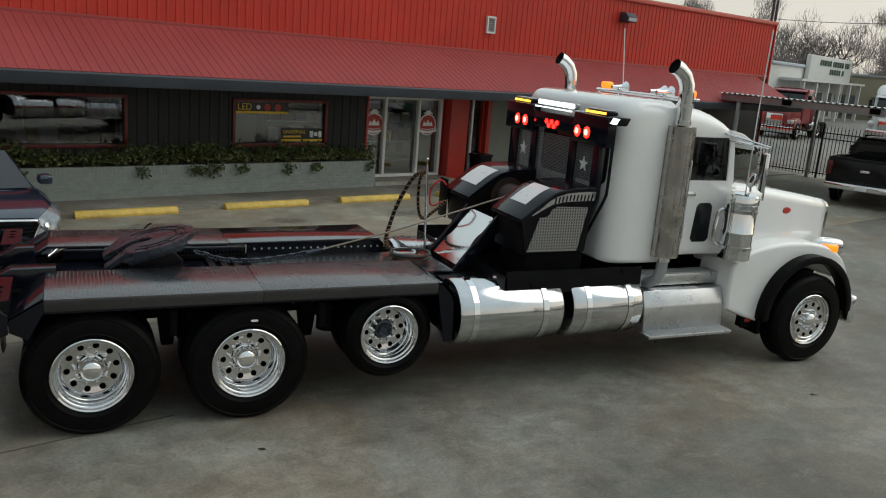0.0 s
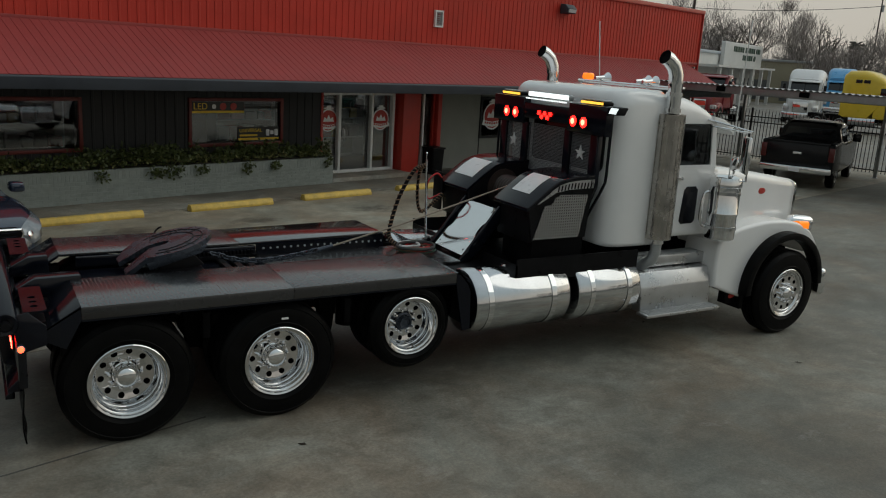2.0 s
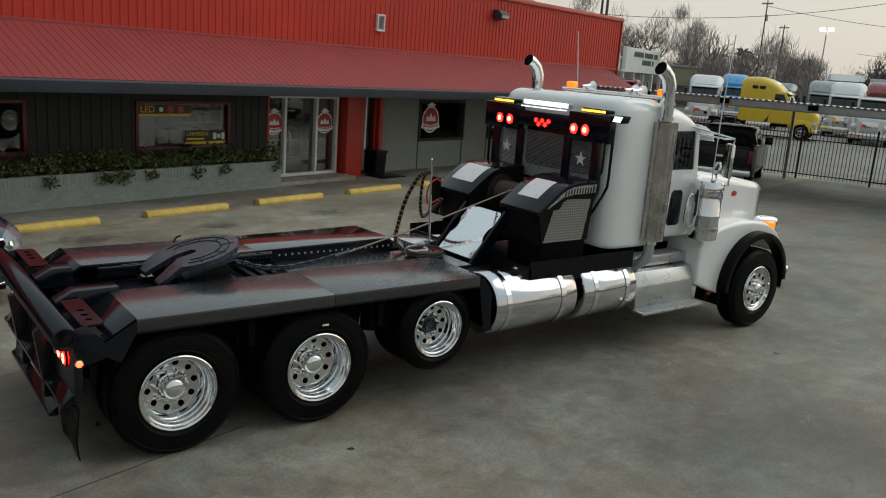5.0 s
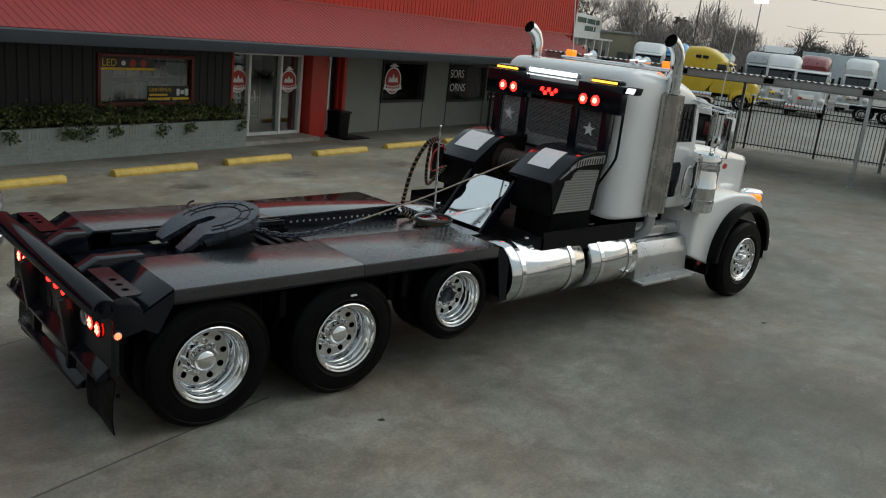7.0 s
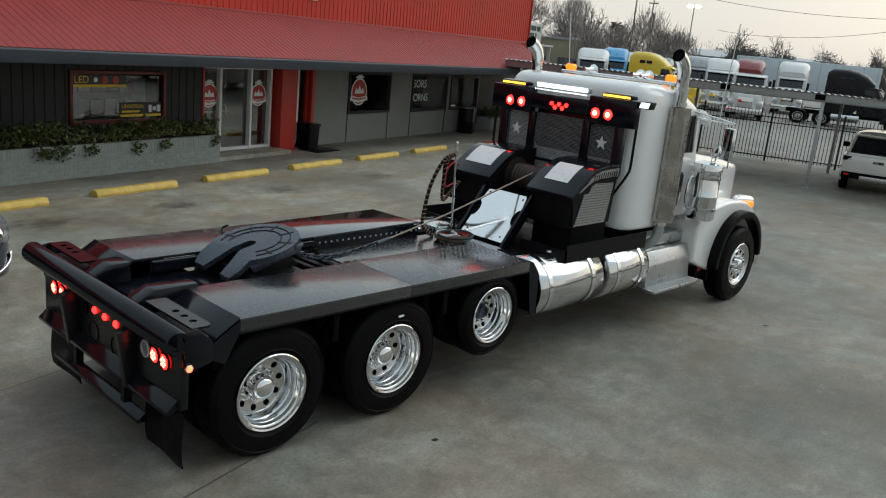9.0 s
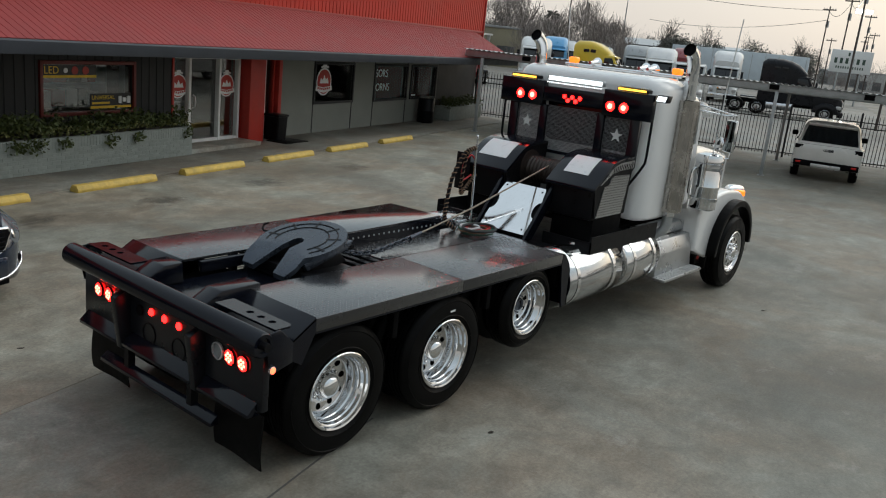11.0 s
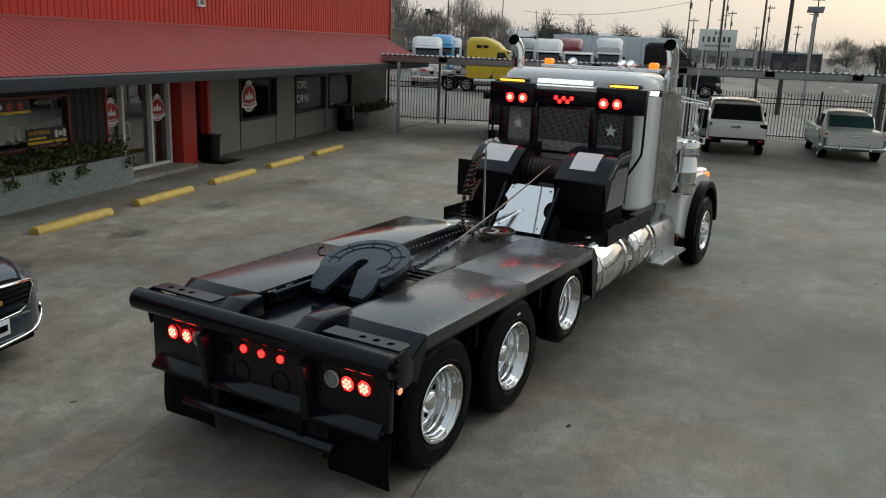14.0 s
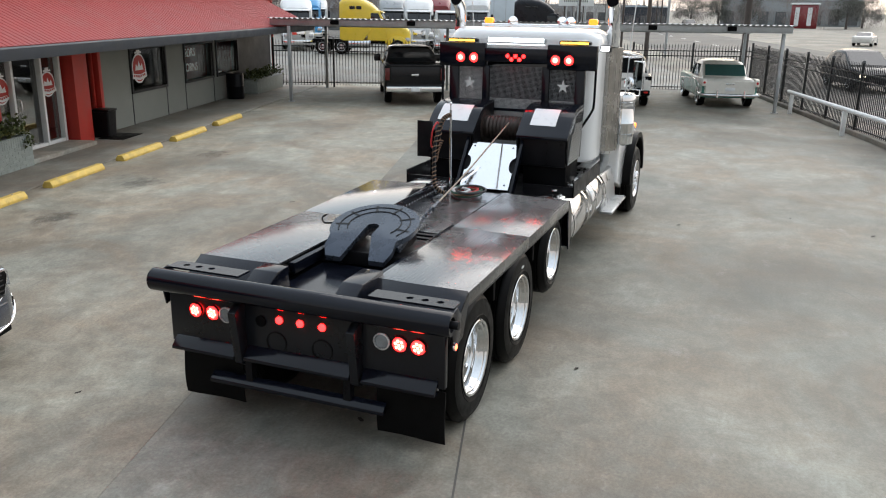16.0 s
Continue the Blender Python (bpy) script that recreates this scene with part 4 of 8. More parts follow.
def wheel(owner, x, y, z, R, rim, side, kind, width=0.28):
    """A truck wheel; side -1: its outer face looks to -y. kind: drive (deep dish, capped), lift (deep dish, open hub), steer."""
    m = pose(x, y, z, 90 if side < 0 else -90)
    rs = rim / 0.335
    mh = m @ Matrix.Diagonal((rs, rs, 1, 1))
    hub = fresh()
    if kind == "steer":
        lathe(hub, [(0.0, 0.045), (0.05, 0.04), (0.075, 0.02), (0.078, -0.03), (0.13, -0.035), (0.135, -0.055), (0.0, -0.055)], m, 32)
    elif kind == "drive":
        lathe(hub, [(0.0, -0.205), (0.118, -0.205), (0.116, -0.19), (0.108, -0.186), (0.106, -0.12), (0.098, -0.1), (0.08, -0.085), (0.05, -0.074), (0.0, -0.07)], mh, 32)
    else:
        lathe(hub, [(0.0, -0.18), (0.108, -0.18), (0.106, -0.165), (0.085, -0.16), (0.08, -0.12), (0.072, -0.11), (0.055, -0.113), (0.05, -0.125), (0.0, -0.125)], mh, 32)
    w = part("wheel", hub, CHROME if kind != "lift" else CAST_IRON, owner)
    t = fresh()
    s = width / 0.28
    prof = [(rim - 0.005, -0.03), (rim + 0.018, -0.006), (rim + 0.05, 0.004), (rim + 0.053, 0.008), (rim + 0.058, 0.004), (rim * 0.45 + R * 0.55, 0.006), (R - 0.055, -0.006), (R - 0.05, -0.001), (R - 0.045, -0.008), (R - 0.02, -0.028), (R, -0.052)]
    for g in (0.078, 0.122, 0.166, 0.21):
        prof += [(R, -(g - 0.008) * s), (R - 0.014, -(g - 0.006) * s), (R - 0.014, -(g + 0.004) * s), (R, -(g + 0.006) * s)]
    prof += [(R, -0.23 * s), (R - 0.02, -0.252 * s), (R - 0.055, -0.275 * s), (rim * 0.45 + R * 0.55, -0.286 * s), (rim + 0.018, -0.274 * s), (rim - 0.005, -0.25 * s)]
    lathe(t, prof, m, 72, closed=True)
    part("tyre", t, RUBBER, w, "black tyre")
    r = fresh()
    flat = {"steer": -0.015, "drive": -0.19, "lift": -0.165}[kind]
    lathe(r, [(rim - 0.02, -0.24 * s), (rim - 0.006, -0.25 * s), (rim - 0.006, -0.03), (rim + 0.012, -0.012), (rim + 0.016, 0.002), (rim + 0.008, 0.008), (rim - 0.006, 0.002), (rim - 0.012, -0.016), (rim - 0.024, -0.020), (rim - 0.029, -0.027)]
          + ([(rim - 0.031, -0.055), (rim - 0.037, -0.062), (rim - 0.042, -0.068), (rim - 0.044, -0.108), (rim - 0.052, -0.116), (rim - 0.056, -0.124), (rim - 0.058, flat + 0.022)] if kind != "steer" else [(rim - 0.034, -0.034), (rim - 0.05, -0.032)])
          + [(rim - 0.064, flat + 0.007), (rim - 0.071, flat), (rim - 0.076, flat)], m, 64)
    outer = [((rim - 0.074) * math.cos(2 * math.pi * i / 56), (rim - 0.074) * math.sin(2 * math.pi * i / 56)) for i in range(56)]
    bore = 0.11 * rs if kind != "steer" else 0.06
    hr = 0.029 * rs
    holes = [((0, 0), bore)] + [(((rim - 0.122 * rs) * math.cos(math.pi * (2 * i + 0.4) / 10), (rim - 0.122 * rs) * math.sin(math.pi * (2 * i + 0.4) / 10)), hr) for i in range(10)]
    dish = 0.0 if kind == "steer" else 0.22
    holed(r, outer, holes, flat, flat - 0.014, lambda p, q, a: m @ Vector((p, q, a - max(0.0, rim - 0.074 - math.hypot(p, q)) * dish)), 16)
    part("rim", r, RIM, w, "polished aluminium rim with round hand holes")
    d = fresh()
    lathe(d, [(0.0, flat - 0.06), (rim - 0.03, flat - 0.06), (rim - 0.03, min(flat - 0.07, -0.24 * s)), (0.0, min(flat - 0.07, -0.24 * s))], m, 32)
    part("brake_drum", d, CHASSIS, w)
    nut = None
    rad = 0.14 * rs if kind != "steer" else 0.112
    for i in range(10):
        a = 2 * math.pi * i / 10
        px, py = rad * math.cos(a), rad * math.sin(a)
        if nut is None:
            b2 = fresh()
            lathe(b2, [(0.0, 0.062), (0.011, 0.058), (0.016, 0.045), (0.017, 0.0), (0.0, 0.0)], Matrix.Identity(4), 10)
            o = part("lug_nut", b2, CHROME, w)
            nut = o.data
        else:
            o = new("lug_nut", nut)
            o.parent = w
        o.matrix_basis = m @ Matrix.Translation((px, py, (flat if kind == "steer" else flat - 0.018) - 0.01))
    return w


truck = thing("winch_truck", "white conventional winch truck with a black oilfield bed and polished wheels", "truck")

# wheels: two drive axles with duals, a raised lift axle, the steer axle
for sgn in (-1, 1):
    for x in (0.0, 1.252):
        wheel(truck, x, sgn * 1.158, 0.53, 0.53, 0.3, sgn, "drive")
        wheel(truck, x, sgn * 0.82, 0.53, 0.53, 0.3, sgn, "lift")
    wheel(truck, 2.547, sgn * 1.148, 0.698, 0.43, 0.27, sgn, "lift", 0.25)
    wheel(truck, 2.547, sgn * 0.85, 0.698, 0.43, 0.27, sgn, "lift", 0.25)
    wheel(truck, 7.86, sgn * 1.235, 0.545, 0.545, 0.295, sgn, "steer", 0.3)
bm = fresh()
box(bm, 1.255, 1.315, -1.171, -1.162, 0.915, 0.931)
part("tyre_label", bm, STICKER, truck)
for x, r, z in ((0.0, 0.09, 0.54), (1.252, 0.09, 0.54), (2.547, 0.07, 0.698), (7.86, 0.06, 0.52)):
    bm = fresh()
    cyl(bm, (x, -0.75, z), (x, 0.75, z), r, n=16)
    if x < 2:
        bmesh.ops.create_uvsphere(bm, u_segments=16, v_segments=10, radius=0.22, matrix=Matrix.Translation((x, 0, z)))
    part("axle", bm, CHASSIS, truck)

# chassis rails, hangers, suspension
for sgn in (-1, 1):
    bm = fresh()
    box(bm, -0.72, 8.5, sgn * 0.40, sgn * 0.48, 0.76, 1.03, 0.01)
    part("frame_rail", bm, CHASSIS, truck)
    for x in (-0.45, 0.63, 1.9, 3.1):
        bm = fresh()
        prism(bm, [(x - 0.12, 1.1), (x + 0.12, 1.1), (x + 0.05, 0.55), (x - 0.05, 0.55)], sgn * 0.5, sgn * 0.62, "y", 0.01)
        part("hanger", bm, CHASSIS, truck)
        bm = fresh()
        cyl(bm, (x + 0.2, sgn * 0.62, 0.62), (x + 0.2, sgn * 0.62, 0.88), 0.11, n=16)
        part("air_spring", bm, RUBBER, truck)
        bm = fresh()
        box(bm, x - 0.04, x + 0.04, sgn * 0.6, sgn * 1.1, 1.02, 1.09, 0.006)
        part("outrigger", bm, CHASSIS, truck)
        bm = fresh()
        box(bm, x - 0.03, x + 0.03, sgn * 1.02, sgn * 1.1, 0.8, 1.09, 0.006)
        part("bracket", bm, CHASSIS, truck)
for x in (-0.6, 0.62, 2.0, 3.4, 5.0, 6.5):
    bm = fresh()
    box(bm, x, x + 0.1, -0.4, 0.4, 0.8, 1.0)
    part("cross_member", bm, CHASSIS, truck)
bm = fresh()
box(bm, 6.6, 8.3, -0.45, 0.45, 0.62, 1.2, 0.05)
part("engine", bm, CHASSIS, truck)

# bed: a tread plate strip on each side, a lower channel between
for sgn in (-1, 1):
    for x0, x1, paint in ((-0.335, 1.35, DECK_PLATE), (1.353, 2.98, DECK_FRONT if sgn > 0 else DECK_PLATE)):
        bm = fresh()
        prism(bm, [(sgn * 1.2, 1.201), (sgn * 0.44, 1.218), (sgn * 0.44, 1.193), (sgn * 1.185, 1.186), (sgn * 1.185, 1.1), (sgn * 1.2, 1.1)], x0, x1, "x", 0.003)
        if sgn > 0 and x0 > 1:  # this sheet rises a little towards the winch
            for v in bm.verts:
                if v.co.z > 1.15:
                    v.co.z += 0.026 * (v.co.x - x0) / (x1 - x0)
        part("deck_plate", bm, paint, truck, "glossy black deck plate")
    bm = fresh()
    prism(bm, [(-0.337, 1.214), (-0.58, 1.06), (-0.58, 1.04), (-0.337, 1.186)], sgn * 0.44, sgn * 1.2, "y", 0.003)
    part("deck_slope", bm, BLACK_GLOSS, truck)
    bm = fresh()
    prism(bm, [(-0.335, 1.1), (-0.34, 1.2), (-0.58, 1.06), (-0.58, 0.95), (-0.45, 0.88)], sgn * 1.185, sgn * 1.2, "y")
    part("side_gusset", bm, BLACK_GLOSS, truck)
    bm = fresh()
    prism(bm, [(sgn * 1.2, 1.1), (sgn * 1.185, 1.1), (sgn * 1.1, 1.05), (sgn * 1.1, 1.035), (sgn * 1.2, 1.085)], -0.335, 2.98, "x")
    part("side_skirt", bm, BLACK_GLOSS, truck)
    bm = fresh()
    box(bm, 1.52, 2.98, sgn * 0.42, sgn * 0.436, 1.08, 1.216)
    part("channel_wall", bm, BLACK_GLOSS, truck)
    bm = fresh()
    for k in range(20):
        cyl(bm, (1.6 + k * 0.075, sgn * 0.42, 1.155), (1.6 + k * 0.075, sgn * 0.416, 1.155), 0.012, n=8)
    part("bolt_row", bm, GALV, truck)
    bm = fresh()
    box(bm, -0.2, 1.5, sgn * 0.37, sgn * 0.43, 1.10, 1.195, 0.006)
    part("slider_rail", bm, BLACK_GLOSS, truck)
    bm = fresh()
    for k in range(30):
        box(bm, 0.35 + k * 0.038, 0.37 + k * 0.038, sgn * 0.33, sgn * 0.368, 1.13, 1.165)
    box(bm, 0.3, 1.5, sgn * 0.3, sgn * 0.368, 1.10, 1.13)
    part("slider_teeth", bm, BLACK_SATIN, truck)
    # curved mud panel behind the fuel tank
    bm = fresh()
    arc = [(2.985, 1.2), (3.03, 1.192), (3.13, 1.08), (3.165, 1.0), (3.18, 0.62)]
    inner = [(2.985, 1.184), (3.024, 1.178), (3.117, 1.073), (3.15, 0.998), (3.165, 0.62)]
    prism(bm, arc + inner[::-1], sgn * 0.55, sgn * 1.2, "y")
    part("mud_panel", bm, BLACK_GLOSS, truck)
    bm = fresh()
    prism(bm, arc + [(3.08, 0.61), (3.03, 0.85), (2.985, 1.08)], sgn * 1.185, sgn * 1.2, "y")
    part("mud_panel_side", bm, BLACK_GLOSS, truck)


def tread_lugs(x0, x1, y0, y1, z, sag=0.0, pitch=0.031, sgn=-1, h=0.0008):
    """Raised lozenges at alternate slants over a stretch of plate, as one mesh."""
    vs, fs, k = [], [], 0
    a, b = 0.0155, 0.0052
    nx, ny = int((x1 - x0) / pitch), int((y1 - y0) / pitch)
    for i in range(nx):
        for j in range(ny):
            cx, cy = x0 + (i + 0.5) * (x1 - x0) / nx, y0 + (j + 0.5) * (y1 - y0) / ny
            s = math.sqrt(0.5)
            ux, uy = (s, s) if (i + j) % 2 else (s, -s)
            for q, zz in ((1.0, 0.0), (0.66, h)):
                for p, w in ((a, 0), (0, b), (-a, 0), (0, -b)):
                    vs.append((cx + q * (p * ux - w * uy), cy + q * (p * uy + w * ux), z + zz - sag * (y1 - cy if sgn < 0 else cy - y0)))
            fs.append((k + 4, k + 5, k + 6, k + 7))
            for q in range(4):
                fs.append((k + q, k + (q + 1) % 4, k + 4 + (q + 1) % 4, k + 4 + q))
            k += 8
    me = bpy.data.meshes.new("tread_lug")
    me.from_pydata(vs, [], fs)
    me.materials.append(TREAD_LUG)
    ob = new("tread_lug", me)
    ob.parent = truck
    return tagged(ob, "raised tread lozenges", kind="stuff")


for sgn in (-1, 1):
    for x0, x1, h in ((-0.32, 1.34, 0.0006), (1.365, 2.97, 0.0016)):
        if sgn > 0 and x0 > 1:
            continue  # the far front sheet is worn smooth
        tread_lugs(x0, x1, min(sgn * 1.19, sgn * 0.45), max(sgn * 1.19, sgn * 0.45), 1.2176, 0.0224, sgn=sgn, h=h)
tread_lugs(1.52, 3.48, -0.41, 0.41, 1.085)
bm = fresh()
box(bm, -0.6, 1.5, -0.36, 0.36, 1.06, 1.075)
part("channel_floor", bm, BLACK_GLOSS, truck)
bm = fresh()
box(bm, 1.5, 3.5, -0.418, 0.418, 1.07, 1.085)
part("channel_floor", bm, DECK_PLATE, truck)
bm = fresh()
for k in range(3):
    box(bm, 1.08 + k * 0.12, 1.14 + k * 0.12, -0.3, 0.3, 1.08, 1.11, 0.004)
part("grating", bm, BLACK_SATIN, truck)

# rear end: roller, ramps, holed plates, tail panel, lamps, mud flaps
bm = fresh()
lathe(bm, [(0.0, -1.25), (0.055, -1.25), (0.055, -1.27), (0.08, -1.275), (0.09, -1.265), (0.09, 1.255), (0.08, 1.27), (0.055, 1.265), (0.055, 1.25), (0.0, 1.25)], pose(-0.85, 0, 1.14, 90), 36)
part("tail_roller", bm, BLACK_GLOSS, truck, "glossy black steel roller across the tail")
for sgn in (-1, 1):
    bm = fresh()
    prism(bm, [(-0.8, 1.08), (-0.78, 1.2), (-0.7, 1.215), (-0.58, 1.1), (-0.58, 0.95), (-0.76, 0.9)], sgn * 1.235, sgn * 1.25, "y", 0.004)
    part("roller_cheek", bm, BLACK_GLOSS, truck)
    bm = fresh()
    cyl(bm, (-0.85, sgn * 1.25, 1.14), (-0.85, sgn * 1.315, 1.14), 0.03, n=12)
    part("roller_pin", bm, BLACK_SATIN, truck)
    bm = fresh()
    prism(bm, [(-0.76, 1.08), (-0.74, 1.17), (-0.6, 1.245), (-0.25 if sgn < 0 else -0.44, 1.25), (-0.24 if sgn < 0 else -0.43, 1.08)], sgn * 0.28, sgn * (0.46 if sgn < 0 else 0.5), "y", 0.008)
    part("tail_ramp", bm, BLACK_GLOSS, truck)
    bm = fresh()
    holed(bm, [(-0.73, sgn * 0.56), (-0.57, sgn * 0.56), (-0.57, sgn * 1.2), (-0.6, sgn * 1.23), (-0.73, sgn * 1.23)], [((-0.65, sgn * 0.86), 0.028), ((-0.65, sgn * 0.98), 0.028), ((-0.65, sgn * 1.1), 0.028)], 1.2, 1.215, lambda p, q, a: (p, q, a))
    part("pin_plate", bm, BLACK_GLOSS, truck, "black plate with three pin holes")
    bm = fresh()
    box(bm, -0.72, -0.58, sgn * 0.58, sgn * 1.2, 1.06, 1.12)
    part("plate_support", bm, BLACK_SATIN, truck)
    # lower lips and mud flaps
    bm = fresh()
    prism(bm, [(-0.78, 0.665), (-0.86, 0.59), (-0.86, 0.565), (-0.76, 0.565), (-0.76, 0.665)], sgn * 0.55, sgn * 1.14, "y", 0.004)
    part("tail_lip", bm, BLACK_GLOSS, truck)
    bm = fresh()
    bmesh.ops.create_grid(bm, x_segments=6, y_segments=8, size=0.5)
    lo_y, hi_y = (0.64, 1.19) if sgn < 0 else (0.54, 1.1)
    for v in bm.verts:
        fx, fz = v.co.x + 0.5, v.co.y + 0.5
        v.co = (-0.75 - 0.03 * math.sin(fz * 3) * (1 - fz) + 0.01 * math.sin(fx * 5), sgn * (lo_y + (hi_y - lo_y) * fx), 0.15 + 0.42 * fz)
    ext = bmesh.ops.extrude_face_region(bm, geom=bm.faces[:])
    for v in ext["geom"]:
        if isinstance(v, bmesh.types.BMVert):
            v.co.x += 0.01
    bmesh.ops.recalc_face_normals(bm, faces=bm.faces)
    part("mud_flap", bm, RUBBER, truck, "black rubber mud flap")
    # tail lamps
    for y, on in ((0.64 if sgn > 0 else 0.70, 0), (0.767 if sgn > 0 else 0.844, 1), (0.928 if sgn > 0 else 0.99, 1)):
        bm = fresh()
        lathe(bm, [(0.066, 0.0), (0.066, 0.012), (0.056, 0.016), (0.056, 0.0)], pose(-0.79, sgn * y, 0.905, 0, -90), 24)
        bez = part("lamp_bezel", bm, CLEAR_LENS if not on else BLACK_SATIN, truck)
        bm = fresh()
        lathe(bm, [(0.055, 0.0), (0.055, 0.01), (0.04, 0.018), (0.0, 0.022)] if on else [(0.055, 0.0), (0.05, 0.006), (0.0, 0.004)], pose(-0.79, sgn * y, 0.905, 0, -90), 24)
        part("tail_lamp", bm, RED_LIT if on else CAR_LENS, bez, "lit red tail lamp" if on else "clear reversing lamp")
        if on:
            for k in range(7):
                r_, a_ = (0.0, 0.0) if k == 6 else (0.029, radians(60 * k + 15))
                bm = fresh()
                lathe(bm, [(0.0125, 0.0), (0.009, 0.004), (0.0, 0.0055)], pose(-0.79 - 0.0195, sgn * y + r_ * math.cos(a_), 0.905 + r_ * math.sin(a_), 0, -90), 10)
                part("led", bm, RED_HOT, bez)
    if sgn < 0:
        bm = fresh()
        lathe(bm, [(0.03, 0.0), (0.03, 0.012), (0.024, 0.014), (0.024, 0.0)], pose(-0.76, sgn * 1.2505, 0.94, 90), 18, closed=True)
        sm_ = part("marker_bezel", bm, CHROME, truck)
        bm = fresh()
        lathe(bm, [(0.023, 0.0), (0.023, 0.01), (0.014, 0.02), (0.0, 0.022)], pose(-0.76, sgn * 1.2505, 0.94, 90), 18)
        part("side_marker", bm, MARKER_LIT, sm_, "lit orange-red side marker")
bm = fresh()
box(bm, -0.78, -0.72, -1.19, 1.19, 0.6, 1.06, 0.01)
part("tail_panel", bm, TAIL_PAINT, truck)
bm = fresh()
prism(bm, [(-0.78, 0.68), (-0.865, 0.60), (-0.865, 0.575), (-0.76, 0.575), (-0.76, 0.68)], -0.46, 0.46, "y", 0.004)
part("tail_lip", bm, BLACK_GLOSS, truck)
for sgn in (-1, 1):
    bm = fresh()
    prism(bm, [(-0.78, 1.05), (-0.92, 0.98), (-0.86, 0.55), (-0.78, 0.5)], sgn * 0.47, sgn * 0.54, "y", 0.006)
    part("tail_rib", bm, TAIL_PAINT, truck)
    bm = fresh()
    box(bm, -0.84, -0.78, sgn * 0.40, sgn * 0.46, 0.34, 0.6)
    part("bumper_hanger", bm, BLACK_SATIN, truck)
    bm = fresh()
    lathe(bm, [(0.09, 0), (0.09, 0.006), (0.08, 0.006), (0.08, 0.0)], pose(-0.781, sgn * 0.2, 0.74, 0, -90), 24)
    part("port_ring", bm, BLACK_SATIN, truck)
bm = fresh()
prism(bm, [(-0.8, 0.425), (-0.87, 0.375), (-0.87, 0.345), (-0.8, 0.345)], -0.74, 0.78, "y", 0.005)
part("tail_bumper", bm, BLACK_GLOSS, truck)
for y in (0.167, -0.015, -0.204):
    bm = fresh()
    lathe(bm, [(0.03, 0.0), (0.03, 0.01), (0.018, 0.02), (0.0, 0.022)], pose(-0.782, y, 0.93, 0, -90), 18)
    part("marker_lamp", bm, RED_LIT, truck, "small lit red marker")
bm = fresh()
lathe(bm, [(0.045, 0.0), (0.045, 0.012), (0.03, 0.02), (0.0, 0.022)], pose(-0.782, 0.33, 0.9, 0, -90), 18)
part("socket_cover", bm, CHASSIS, truck)

# fifth wheel
fifth = thing("fifth_wheel", "greased cast iron fifth wheel plate tilted on the bed", "fifth wheel", pose(0.545, 0, 1.385, 0, -14) @ Matrix.Scale(0.89, 4))
R5 = 0.45
out5 = [(R5 * math.cos(radians(a)), R5 * math.sin(radians(a))) for a in range(-128, 129, 8)]
pts5 = out5 + [(-0.40, 0.36), (-0.5, 0.31), (-0.5, 0.15), (-0.2, 0.06)] + [(-0.05 + 0.065 * math.cos(radians(a)), 0.065 * math.sin(radians(a))) for a in range(80, -81, -20)] + [(-0.2, -0.06), (-0.5, -0.15), (-0.5, -0.31), (-0.40, -0.36)]
bm = fresh()
prism(bm, pts5, -0.05, 0.0, "z")
bmesh.ops.triangulate(bm, faces=[f_ for f_ in bm.faces if len(f_.verts) > 4])
for v in bm.verts:
    if v.co.x < -0.3:
        v.co.z += (v.co.x + 0.3) * 0.55
part("top_plate", bm, CAST_IRON, fifth)
for rad in (0.27, 0.36):
    bm = fresh()
    tube(bm, [(rad * math.cos(radians(a)), rad * math.sin(radians(a)), 0.002) for a in range(-120, 121, 8)], 0.006, 6)
    part("grease_groove", bm, BLACK_SATIN, fifth)
for a in (-100, -60, -20, 20, 60, 100):
    bm = fresh()
    box(bm, -0.012, 0.012, -0.075, 0.075, 0.0, 0.006, 0.003, 1)
    bm.transform(pose(0.33 * math.cos(radians(a)), 0.33 * math.sin(radians(a)), -0.001, 0, 0, a + 90))
    part("pad", bm, BLACK_SATIN, fifth)
for sgn in (-1, 1):
    bm = fresh()
    prism(bm, [(-0.25, -0.25), (0.25, -0.25), (0.14, -0.06), (-0.14, -0.06)], sgn * 0.2, sgn * 0.34, "y", 0.01)
    part("pivot_bracket", bm, BLACK_SATIN, fifth)
    bm = fresh()
    prism(bm, [(-0.3, -0.05), (0.33, -0.05), (0.25, -0.11), (-0.28, -0.13)], sgn * 0.30, sgn * 0.38, "y", 0.006)
    part("rib", bm, CAST_IRON, fifth)
bm = fresh()
tube(bm, curve_pts([(0.0, 0.44, -0.03), (-0.03, 0.55, -0.03), (0.02, 0.6, 0.0), (0.06, 0.56, 0.02)], 5), 0.01, 8)
part("release_handle", bm, BLACK_SATIN, fifth)
bm = fresh()
box(bm, 0.28, 0.8, -0.4, 0.4, 1.08, 1.2, 0.01)
part("fifth_wheel_base", bm, BLACK_SATIN, truck)

